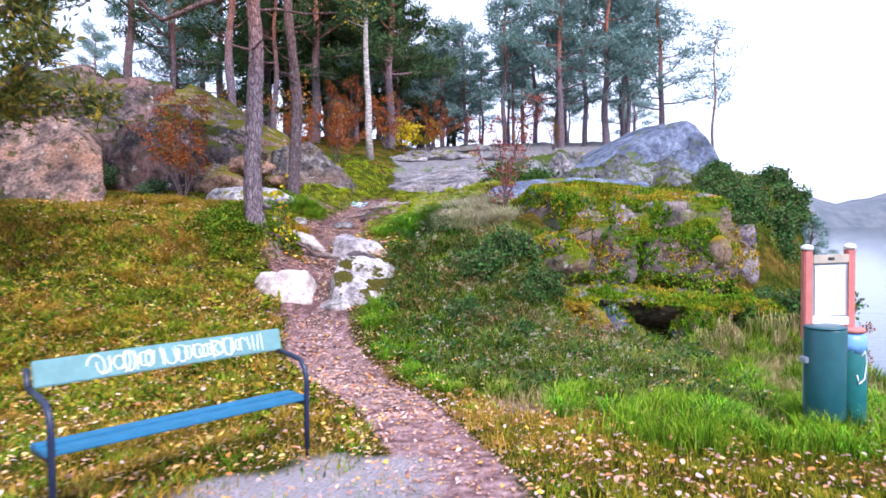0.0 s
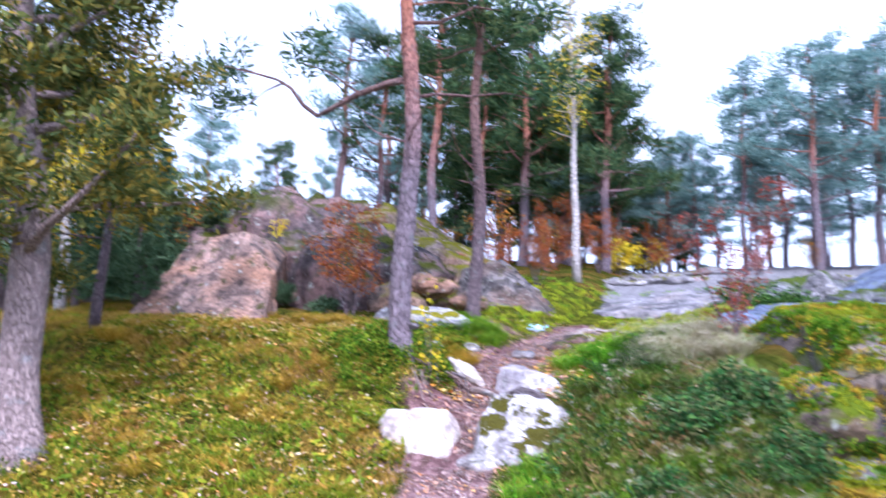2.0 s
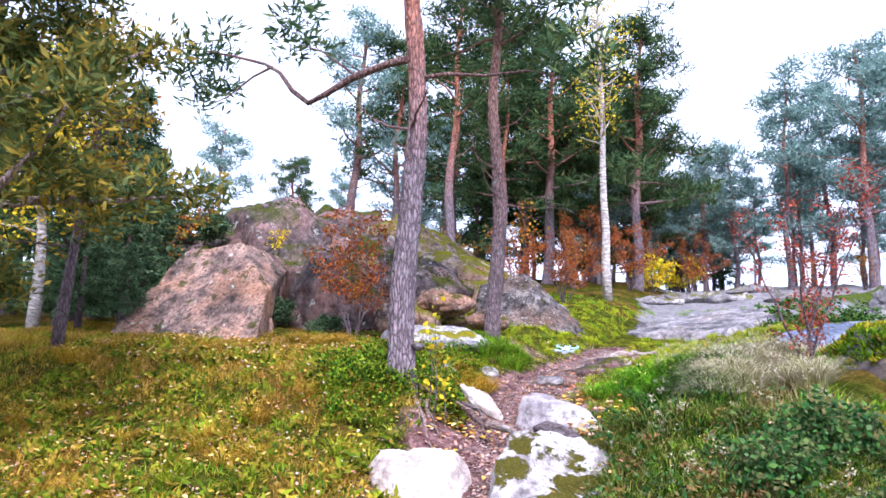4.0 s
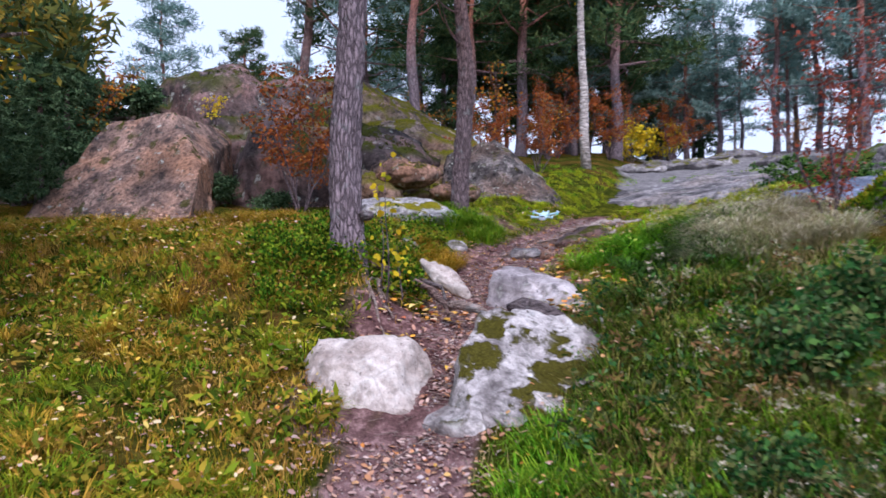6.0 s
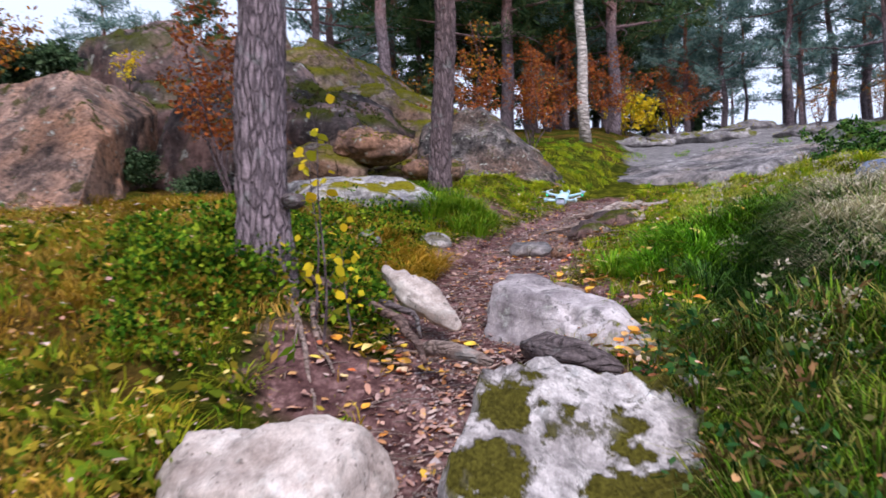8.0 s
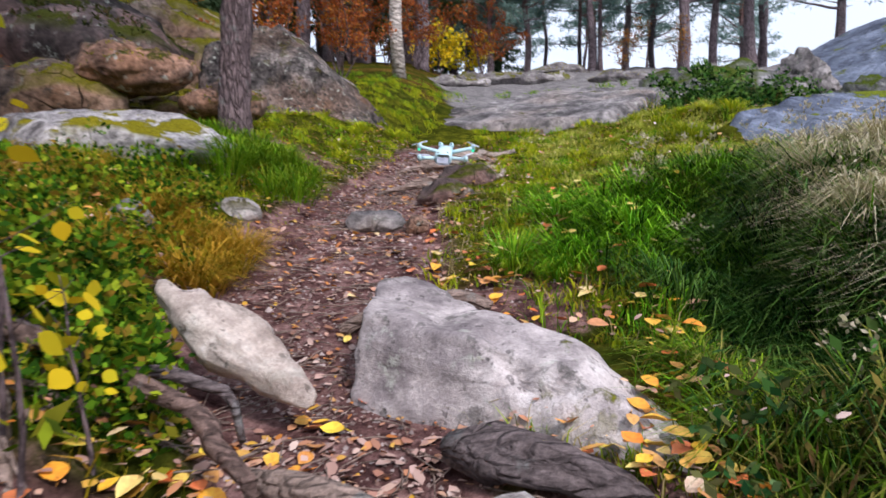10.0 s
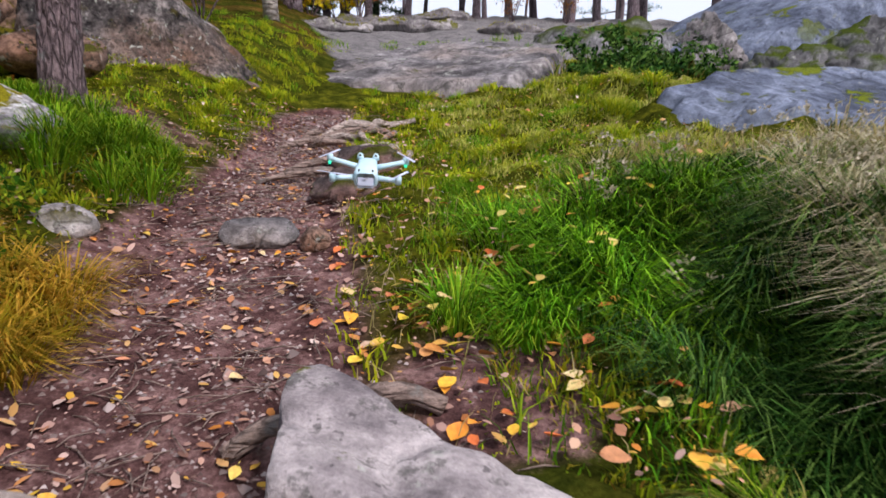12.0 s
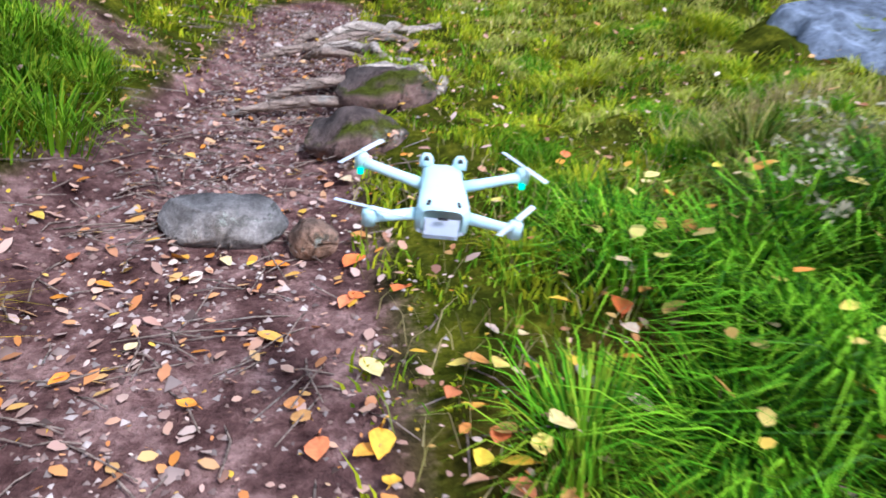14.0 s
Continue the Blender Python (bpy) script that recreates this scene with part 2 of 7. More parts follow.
M_CRAG = granite("dark mossy crag", (0.185, 0.135, 0.13), (0.095, 0.074, 0.072), (0.026, 0.023, 0.023), 0.6, (0.06, 0.068, 0.009), 0.7, 0.8, (0.19, 0.108, 0.092), 1.6)
M_TERRACE = granite("tan crag ledge under olive moss", (0.44, 0.33, 0.26), (0.25, 0.185, 0.15), (0.035, 0.03, 0.027), 0.72, (0.19, 0.175, 0.012), 0.6, 0.9, (0.28, 0.15, 0.09), 2.0, cracks=1.0, grainy=0.8)
M_BLOCK = granite("pinkish grey ledge granite", (0.30, 0.25, 0.255), (0.165, 0.135, 0.14), (0.035, 0.03, 0.033), 0.55, (0.13, 0.15, 0.008), 0.8, 1.3, None, 2.0, steep=(0.05, 0.45), grainy=0.8)
M_SHOULDER = granite("grey rock under dark green moss", (0.30, 0.30, 0.31), (0.17, 0.17, 0.175), (0.05, 0.05, 0.052), 0.8, (0.06, 0.085, 0.010), 0.5, 0.9, None, 2.2)
M_FACE = granite("broken ledge rock with green moss", (0.27, 0.21, 0.195), (0.14, 0.11, 0.105), (0.03, 0.026, 0.026), 0.72, (0.065, 0.11, 0.007), 0.7, 1.6, (0.17, 0.105, 0.06), 2.4, steep=(-0.1, 0.35), grainy=0.8, cracks=1.0)
M_LEDGE = granite("ledge granite under bright moss", (0.27, 0.235, 0.23), (0.14, 0.12, 0.12), (0.03, 0.027, 0.03), 0.66, (0.10, 0.135, 0.006), 0.6, 0.9, (0.16, 0.10, 0.045), 1.6, steep=(0.0, 0.4), cracks=0.9)
M_GOLDMOSS = granite("rock under golden moss", (0.30, 0.24, 0.20), (0.16, 0.12, 0.10), (0.04, 0.034, 0.03), 0.95, (0.24, 0.17, 0.008), 0.5, 0.9, (0.17, 0.10, 0.04), 2.4)
M_SLABMOSS = granite("pale slab with yellow moss", (0.56, 0.53, 0.52), (0.38, 0.36, 0.36), (0.12, 0.11, 0.115), 0.55, (0.24, 0.21, 0.010), 0.5, 1.0, None, 2.6, grainy=0.8)
M_PINE = bark("pine bark", (0.235, 0.185, 0.20), (0.018, 0.014, 0.017), (0.48, 0.19, 0.115), (2.2, 4.6))
M_TRUNK = bark("dark trunk bark", (0.175, 0.13, 0.135), (0.02, 0.016, 0.018), (0.32, 0.165, 0.115), (1.5, 6))
M_BIRCH = bark("birch bark", (0.46, 0.41, 0.37), (0.07, 0.06, 0.055), grain=(3, 3, 9), plated=0.35)
M_OLD = bark("pale rough bark", (0.33, 0.25, 0.225), (0.10, 0.07, 0.068))
M_ROOT = bark("bare root wood", (0.26, 0.195, 0.165), (0.07, 0.05, 0.045), grain=(4, 14, 14), plated=0.2)

M_BROWNROOT = bark("brown root bark", (0.20, 0.135, 0.115), (0.035, 0.026, 0.024), grain=(6, 14, 14))
M_PALEROOT = bark("bleached root wood", (0.40, 0.33, 0.29), (0.12, 0.09, 0.08), grain=(4, 14, 14), plated=0.2)
M_LOG = bark("weathered dark log", (0.13, 0.105, 0.105), (0.02, 0.017, 0.018), grain=(4, 16, 16), plated=0.2)
M_NEEDLE = foliage("pine needles", (0.02, 0.05, 0.022), (0.04, 0.085, 0.035), (0.075, 0.125, 0.045), (0.12, 0.15, 0.05))
# distance haze is put into these needles as a paler, bluer colour
M_NEEDLE_HAZE = foliage("pine needles with painted haze", (0.08, 0.16, 0.15), (0.18, 0.30, 0.27), (0.30, 0.41, 0.35), (0.12, 0.21, 0.18), through_light=0.5)
M_SPRUCE = foliage("spruce needles", (0.0156, 0.0405, 0.0196), (0.0455, 0.0878, 0.0392), (0.091, 0.149, 0.063), (0.13, 0.189, 0.098))
M_ORANGE = foliage("orange autumn leaves", (0.30, 0.085, 0.015), (0.52, 0.22, 0.02), (0.34, 0.12, 0.02), (0.14, 0.045, 0.02), (0.20, 0.15, 0.03), (0.56, 0.32, 0.03), through_light=0.3)
M_YELLOW = foliage("yellow autumn leaves", (0.68, 0.44, 0.01), (0.80, 0.60, 0.02), (0.48, 0.46, 0.02), through_light=0.4)
M_OLDLEAF = foliage("dull olive crown leaves", (0.03, 0.055, 0.018), (0.08, 0.11, 0.025), (0.16, 0.17, 0.04), (0.05, 0.08, 0.03), (0.38, 0.26, 0.03), (0.10, 0.13, 0.04), through_light=0.4)
M_THIN = foliage("dull yellowing aspen leaves", (0.10, 0.12, 0.02), (0.30, 0.26, 0.02), (0.46, 0.26, 0.02), (0.06, 0.08, 0.02), (0.40, 0.16, 0.02), through_light=0.4)
M_ASPEN = foliage("yellow-green aspen leaves", (0.55, 0.36, 0.01), (0.62, 0.46, 0.015), (0.34, 0.36, 0.015), through_light=0.4)
M_RED = foliage("red brown leaves", (0.24, 0.05, 0.035), (0.38, 0.09, 0.05), (0.17, 0.06, 0.045), through_light=0.3)
M_RUST = foliage("rust brown leaves", (0.24, 0.055, 0.02), (0.42, 0.12, 0.028), (0.14, 0.045, 0.025), (0.46, 0.19, 0.035), through_light=0.35)
M_DARKLEAF = foliage("dull green leaves", (0.010, 0.045, 0.014), (0.035, 0.12, 0.028), (0.08, 0.18, 0.035), (0.15, 0.13, 0.05), (0.022, 0.075, 0.02), (0.12, 0.19, 0.07), through_light=0.35)
M_HEATHER = foliage("dark heather", (0.02, 0.035, 0.012), (0.045, 0.06, 0.015), (0.08, 0.085, 0.02), (0.09, 0.05, 0.03))
M_DULLMOSS = foliage("olive moss", (0.14, 0.14, 0.008), (0.25, 0.22, 0.010), (0.34, 0.28, 0.012), (0.07, 0.09, 0.008), through_light=0.3)
M_PALELEAF = foliage("pale yellow fallen leaves", (0.62, 0.46, 0.09), (0.66, 0.50, 0.18), (0.66, 0.38, 0.04), (0.55, 0.46, 0.14), (0.70, 0.26, 0.04), (0.62, 0.48, 0.28), (0.50, 0.18, 0.04), through_light=0.1)
M_PINKLEAF = foliage("bleached pinkish fallen leaves", (0.46, 0.28, 0.23), (0.56, 0.40, 0.35), (0.36, 0.18, 0.13), (0.54, 0.26, 0.12), (0.60, 0.47, 0.42), (0.30, 0.13, 0.09), through_light=0.1)
M_SEED = foliage("grey-beige seed heads", (0.42, 0.36, 0.26), (0.50, 0.44, 0.33), (0.32, 0.28, 0.18), (0.26, 0.25, 0.14), through_light=0.3)
M_BROWNFERN = foliage("withered brown weeds", (0.20, 0.10, 0.04), (0.30, 0.17, 0.07), (0.13, 0.07, 0.03), (0.22, 0.18, 0.04), through_light=0.3)
M_HERB = foliage("bilberry leaves", (0.012, 0.045, 0.005), (0.05, 0.14, 0.008), (0.13, 0.25, 0.012), (0.26, 0.32, 0.016), (0.02, 0.07, 0.006), (0.03, 0.09, 0.006), (0.28, 0.16, 0.02), through_light=0.35, spread=0.2)
M_WEED = foliage("broad meadow weeds", (0.0268, 0.0577, 0.0051), (0.107, 0.181, 0.0085), (0.232, 0.264, 0.0119), (0.0357, 0.0825, 0.0068), (0.393, 0.28, 0.0255), (0.0714, 0.132, 0.0085), (0.303, 0.165, 0.0255), through_light=0.35, spread=0.15)
M_GRASS = foliage("green grass", (0.022, 0.075, 0.004), (0.09, 0.22, 0.006), (0.15, 0.30, 0.010), (0.25, 0.32, 0.018), (0.05, 0.14, 0.005), through_light=0.22, spread=0.2)
M_DEEP = foliage("lush deep green grass", (0.006, 0.032, 0.003), (0.02, 0.085, 0.004), (0.05, 0.16, 0.007), (0.14, 0.25, 0.015), (0.005, 0.022, 0.003), through_light=0.2, spread=0.2)
M_TUSSOCK = foliage("fresh bright tussocks", (0.025, 0.11, 0.004), (0.08, 0.25, 0.008), (0.15, 0.36, 0.010), (0.28, 0.38, 0.02), (0.012, 0.06, 0.003), through_light=0.22, spread=0.1)
M_MEADOW = foliage("yellowing meadow grass", (0.0425, 0.0765, 0.00425), (0.221, 0.221, 0.0085), (0.357, 0.246, 0.0213), (0.145, 0.196, 0.0068), (0.0765, 0.119, 0.0051), through_light=0.35, spread=0.2)
M_DARKGRASS = foliage("dark long grass", (0.010, 0.03, 0.004), (0.035, 0.10, 0.007), (0.10, 0.19, 0.010), (0.24, 0.21, 0.05), (0.015, 0.05, 0.005), (0.16, 0.11, 0.04), through_light=0.3, spread=0.4)
M_LUSH = foliage("lush dark grass", (0.006, 0.025, 0.003), (0.035, 0.13, 0.005), (0.10, 0.30, 0.008), (0.20, 0.40, 0.014), (0.015, 0.05, 0.004), through_light=0.25, spread=0.4)
M_LIME = foliage("lime meadow blades", (0.085, 0.17, 0.00425), (0.204, 0.272, 0.0085), (0.323, 0.315, 0.0119), (0.034, 0.0765, 0.00425), through_light=0.4, spread=0.2)
M_BANK = foliage("mixed bank grass", (0.018, 0.045, 0.004), (0.055, 0.13, 0.007), (0.11, 0.19, 0.010), (0.26, 0.23, 0.06), (0.025, 0.07, 0.005), (0.17, 0.155, 0.03), through_light=0.35, spread=0.4)
M_GOLD = foliage("golden dry grass", (0.436, 0.239, 0.0255), (0.56, 0.33, 0.0425), (0.311, 0.202, 0.0127), (0.259, 0.212, 0.0102), (0.145, 0.101, 0.0102), through_light=0.35, spread=0.1)
M_OCHRE = foliage("ochre dry grass", (0.456, 0.253, 0.034), (0.581, 0.374, 0.085), (0.353, 0.187, 0.0255), (0.27, 0.206, 0.0255), (0.166, 0.0842, 0.017), through_light=0.35)
M_STRAW = foliage("dry straw grass", (0.38, 0.29, 0.13), (0.50, 0.40, 0.20), (0.28, 0.24, 0.08), (0.18, 0.20, 0.05), through_light=0.35)
M_BLEACHED = foliage("bleached straw", (0.50, 0.44, 0.29), (0.64, 0.57, 0.41), (0.40, 0.35, 0.19), (0.22, 0.24, 0.09), through_light=0.35)
# dark teal of the thickets; on the hollow's grass it paints in the shade
M_HOLLOW = foliage("dark teal growth with painted hollow shade", (0.005, 0.018, 0.006), (0.018, 0.065, 0.014), (0.05, 0.15, 0.022), (0.13, 0.23, 0.045), (0.02, 0.08, 0.010), through_light=0.2, spread=0.3)
M_MOSSGRASS = foliage("short mossy grass", (0.15, 0.24, 0.008), (0.27, 0.33, 0.010), (0.38, 0.37, 0.012), (0.09, 0.18, 0.008), through_light=0.4, spread=0.2)
M_PALETURF = foliage("pale turf", (0.20, 0.26, 0.03), (0.36, 0.38, 0.05), (0.46, 0.42, 0.12), (0.12, 0.20, 0.015), through_light=0.4, spread=0.2)
M_GREENMOSS = foliage("fresh green moss and herbs", (0.03, 0.10, 0.005), (0.08, 0.19, 0.008), (0.15, 0.26, 0.010), (0.015, 0.05, 0.004), through_light=0.3, spread=0.2)
M_GOLDTUFT = foliage("golden brown moss and dead fern", (0.34, 0.22, 0.012), (0.42, 0.30, 0.02), (0.24, 0.13, 0.02), (0.16, 0.09, 0.02), through_light=0.3, spread=0.2)
M_MOSS = foliage("bright moss", (0.101, 0.14, 0.0032), (0.187, 0.218, 0.0048), (0.259, 0.265, 0.0064), (0.0576, 0.101, 0.0048), through_light=0.3, spread=0.4)
M_LITTER = foliage("fallen leaf litter", (0.46, 0.16, 0.04), (0.58, 0.36, 0.28), (0.66, 0.38, 0.04), (0.40, 0.22, 0.17), (0.66, 0.50, 0.44), (0.20, 0.09, 0.06), (0.55, 0.36, 0.31), (0.60, 0.22, 0.03), (0.30, 0.16, 0.12), through_light=0.1)
M_LEAF = single_leaf("fallen leaf", (0.72, 0.22, 0.02), (0.80, 0.45, 0.03), (0.50, 0.22, 0.10), (0.78, 0.55, 0.04), (0.62, 0.46, 0.33), (0.66, 0.15, 0.03), (0.34, 0.13, 0.06), (0.78, 0.34, 0.03))
M_CHIP = foliage("stone chips and bark bits", (0.10, 0.06, 0.055), (0.36, 0.28, 0.26), (0.20, 0.12, 0.10), (0.50, 0.42, 0.40), (0.06, 0.035, 0.03), rough=0.8, through_light=0.0)
M_BENCH_BLUE = painted("worn turquoise bench paint", (0.016, 0.14, 0.25), (0.30, 0.40, 0.42), 0.35, 0.6)
M_BENCH_PALE = painted("sun-bleached green bench paint", (0.13, 0.27, 0.26), (0.40, 0.45, 0.42), 0.4)
M_IRON = painted("dark blue painted iron", (0.012, 0.020, 0.05), (0.06, 0.05, 0.05), 0.3, 0.35)
M_CHALK = painted("white spray paint", (0.72, 0.75, 0.74), (0.5, 0.55, 0.52), 0.4, 0.6)
M_POST = painted("faded red post paint", (0.50, 0.16, 0.13), (0.55, 0.35, 0.30), 0.5, 0.6)
M_GALV = painted("galvanised post", (0.28, 0.31, 0.36), (0.2, 0.2, 0.22), 0.4, 0.5, 0.4)
M_PAPER = painted("white notice sheet", (0.82, 0.81, 0.80), (0.7, 0.7, 0.68), 0.2, 0.5)
M_RAIL = painted("bare pale wood rail", (0.42, 0.36, 0.28), (0.3, 0.25, 0.2), 0.3, 0.7)
M_BIN = painted("dark green bin enamel", (0.012, 0.085, 0.10), (0.08, 0.12, 0.12), 0.25, 0.4)
M_BIN_SIDE = painted("teal bin enamel", (0.015, 0.15, 0.145), (0.1, 0.2, 0.18), 0.25, 0.4)
M_BAG = painted("pale blue bag film", (0.16, 0.35, 0.68), (0.7, 0.72, 0.75), 0.7, 0.3)
# white shell; the blue cast of skylight is put into its base colour
M_DRONE = painted("white drone plastic with painted sky tint", (0.50, 0.72, 0.80), (0.45, 0.5, 0.52), 0.1, 0.38)
M_DRONE_GREY = painted("grey drone plastic", (0.50, 0.55, 0.68), (0.3, 0.3, 0.3), 0.1, 0.45)
M_BLACK = painted("black plastic", (0.015, 0.015, 0.017), (0.05, 0.05, 0.05), 0.2, 0.35)
lamp_nodes = Nodes("green status lamp")
lamp_nodes.bsdf.inputs["Emission Color"].default_value = (0.0, 0.9, 0.45, 1)
lamp_nodes.bsdf.inputs["Emission Strength"].default_value = 1.2
M_LED = lamp_nodes.done((0.0, 0.5, 0.25), 0.4)
wat = Nodes("lake water")
wat.bump(wat.noise(wat.place(), 0.8, 4), 0.12, 0.2)
M_WATER = wat.done((0.03, 0.05, 0.06), 0.08)
# the shore's haze is mixed into its blue-grey base colour
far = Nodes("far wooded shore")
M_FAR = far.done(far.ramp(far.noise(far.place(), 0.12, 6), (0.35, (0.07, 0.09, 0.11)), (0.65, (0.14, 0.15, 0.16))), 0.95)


# ---- meshes ----
class Geo:
    """Vertices and faces that become one mesh."""

    def __init__(self):
        self.v, self.f = [], []

    def grow(self, verts, faces):
        o = len(self.v)
        self.v.extend(tuple(p) for p in verts)
        self.f.extend(tuple(i + o for i in face) for face in faces)
        return self

    def tube(self, points, radii, sides=8, rough=0.0, seed=0, closed=True):
        """A tapered round tube along points, its rings kept square to it."""
        pts = [Vector(p) for p in points]
        rings, side = [], None
        for i, p in enumerate(pts):
            way = (pts[min(i + 1, len(pts) - 1)] - pts[max(i - 1, 0)]).normalized()
            if side is None:
                side = way.cross(Vector((0.3, 0.9, 0.1)) if abs(way.z) > 0.9 else Vector((0, 0, 1))).normalized()
            side = (side - way * side.dot(way)).normalized()
            other = way.cross(side)
            ring = []
            for s in range(sides):
                a = 2 * math.pi * s / sides
                r = radii[i] * (1 + (rough * noise.noise((math.cos(a) * 1.3 + seed, math.sin(a) * 1.3, i * 0.55)) if rough else 0))
                ring.append(p + side * (math.cos(a) * r) + other * (math.sin(a) * r))
            rings.append(ring)
        verts = [q for ring in rings for q in ring]
        faces = [(i * sides + s, i * sides + (s + 1) % sides, (i + 1) * sides + (s + 1) % sides, (i + 1) * sides + s)
                 for i in range(len(pts) - 1) for s in range(sides)]
        if closed:
            faces += [tuple(reversed(range(sides))), tuple(range((len(pts) - 1) * sides, len(pts) * sides))]
        return self.grow(verts, faces)

    def box(self, m, size, bevel=0.0):
        bm = bmesh.new()
        bmesh.ops.create_cube(bm, size=1.0, matrix=Matrix.Diagonal((*size, 1)))
        if bevel:
            bmesh.ops.bevel(bm, geom=bm.edges[:], offset=bevel, segments=2, affect="EDGES")
        bm.transform(m)
        bm.verts.index_update()
        self.grow([v.co for v in bm.verts], [[v.index for v in f.verts] for f in bm.faces])
        bm.free()
        return self

    def mesh(self, name, mat, smooth=True):
        me = bpy.data.meshes.new(name)
        me.from_pydata(self.v, [], self.f)
        me.materials.append(mat)
        if smooth:
            me.polygons.foreach_set("use_smooth", [True] * len(me.polygons))
        me.update()
        return me


def part(name, geo, mat, parent, label="", smooth=True):
    ob = new(name, geo.mesh(name, mat, smooth))
    ob.parent = parent
    return tagged(ob, label)


def thing(name, m, label, category, group=""):
    ob = new(name)
    ob.matrix_world = m
    return tagged(ob, label, category, group)


def array_mesh(name, verts, tris, mat, smooth=False):
    """A mesh from whole arrays, for what is far too much to count."""
    me = bpy.data.meshes.new(name)
    me.vertices.add(len(verts))
    me.vertices.foreach_set("co", np.asarray(verts, np.float32).ravel())
    me.loops.add(tris.size)
    me.loops.foreach_set("vertex_index", np.asarray(tris, np.int32).ravel())
    me.polygons.add(len(tris))
    me.polygons.foreach_set("loop_start", np.arange(len(tris), dtype=np.int32) * 3)
    me.polygons.foreach_set("loop_total", np.full(len(tris), 3, np.int32))
    if smooth:
        me.polygons.foreach_set("use_smooth", np.ones(len(tris), bool))
    me.materials.append(mat)
    me.update(calc_edges=True)
    return me


# ---- the lie of the land ----
def smooth(a, b, x):
    u = np.clip((x - a) / (b - a), 0, 1)
    return u * u * (3 - 2 * u)


RISE_Y = [-60, 4, 6.4, 7.6, 8.7, 9.6, 10.7, 11.7, 13, 14, 15.3, 16.2, 18.3, 20, 24, 30, 37, 60, 150]
RISE_Z = [-1, 0, 0.0, 0.08, 0.40, 0.70, 1.12, 1.32, 1.58, 1.78, 1.97, 2.14, 2.6, 3.05, 3.9, 4.9, 5.0, 2.0, -2.0]
TRAIL_Y = [3.0, 5.0, 6.5, 7.3, 8.1, 9.0, 10.0, 10.8, 12.0, 13.0, 14.0, 15.2, 16.2, 17.5, 20]
TRAIL_X = [0.5, 0.02, -0.45, -0.95, -1.40, -1.62, -1.60, -1.70, -2.1, -2.08, -1.95, -1.75, -1.65, -1.35, -0.8]
TRAIL_W = [0.36, 0.36, 0.38, 0.42, 0.44, 0.40, 0.30, 0.36, 0.62, 0.66, 0.50, 0.42, 0.38, 0.3, 0.2]


def ripple(x, y, size, seed):
    """A cheap smooth unevenness from a few crossed waves."""
    r = np.random.RandomState(seed)
    out = 0
    for _ in range(7):
        a, p, s = r.uniform(0, 6.28), r.uniform(0, 6.28), r.uniform(0.6, 1.7) / size
        out = out + np.sin((x * math.cos(a) + y * math.sin(a)) * s * 6.28 + p)
    return out / 7


def trail_at(y):
    return np.interp(y, TRAIL_Y, TRAIL_X), np.interp(y, TRAIL_Y, TRAIL_W)


def land(x, y):
    x, y = np.asarray(x, float), np.asarray(y, float)
    z = sum(np.interp(y + d, RISE_Y, RISE_Z) for d in (-0.5, -0.25, 0, 0.25, 0.5)) / 5
    tx, tw = trail_at(y)
    left = smooth(0.2, 1.5, tx - x)
    z = z + left * (0.22 * smooth(6.6, 8.2, y) + 0.26 * smooth(10.0, 10.75, y) - 0.12 * smooth(11.5, 13, y)) + 0.055 * np.clip(tx - 1.5 - x, 0, 6) * smooth(7, 10, y)
    right = smooth(0.5, 1.6, x - tx)
    bank = smooth(0.7, 2.3, x - tx)
    z = z - right * smooth(6.0, 8.0, y) * (1 - smooth(8.6, 10.2, y)) * (0.16 + 0.07 * np.clip(x, 0, 4))
    z = z + bank * smooth(9.4, 11.8, y) * (0.30 - 0.20 * smooth(12.9, 14.4, y))
    cliff = smooth(1.1, 1.9, x) * (1 - smooth(10.9, 11.9, y)) * smooth(8.0, 9.6, y)
    z = z - cliff * (np.interp(y, RISE_Y, RISE_Z) - 0.1)
    z = z - smooth(0.8, 3.2, x) * 0.13 * (1 - smooth(9, 10.5, y))
    edge = 5.0 + 2.9 * smooth(12, 18, y) + 1.5 * smooth(22, 32, y)
    shore = smooth(0, 1, (x - edge) / 4.0)
    z = z * (1 - shore) - 6.0 * shore
    z = z - 3.5 * smooth(14, 40, -x) * smooth(30, 70, y)
    hollow = np.exp(-((x - tx) / tw) ** 4) * smooth(6.5, 8.5, y) * (1 - smooth(16, 18, y))
    z = z - 0.07 * hollow
    z = z + bank * (0.10 * ripple(x, y, 0.85, 41) + 0.12 * ripple(x, y, 0.5, 46) * smooth(12, 13, y) * (1 - smooth(17, 19, y))) * smooth(10.5, 11.5, y)
    z = z + 0.28 * np.exp(-((x - 1.35) / 0.95) ** 2) * smooth(13.6, 14.9, y) * (1 - smooth(16.3, 18, y))
    reach = smooth(10.9, 11.3, y) * (1 - smooth(12.4, 13.0, y))
    z = z + reach * (0.10 * smooth(-0.15, 0.25, x) * (1 - smooth(1.2, 2.2, x)) - 0.30 * np.exp(-((x + 0.33 + 0.08 * ripple(x, y, 0.9, 47)) / 0.24) ** 4))
    z = z - 0.36 * np.exp(-((x - 3.0) / 0.75) ** 4 - ((y - 10.3) / 0.5) ** 4)  # under the overhanging shelf
    calm = 1 - 0.7 * hollow
    z = z + calm * (0.05 * ripple(x, y, 1.3, 3) + 0.03 * ripple(x, y, 0.45, 5)) * smooth(5.5, 7.5, y + 0.3 * np.abs(x))
    return z


def land_z(x, y):
    return float(land(x, y))


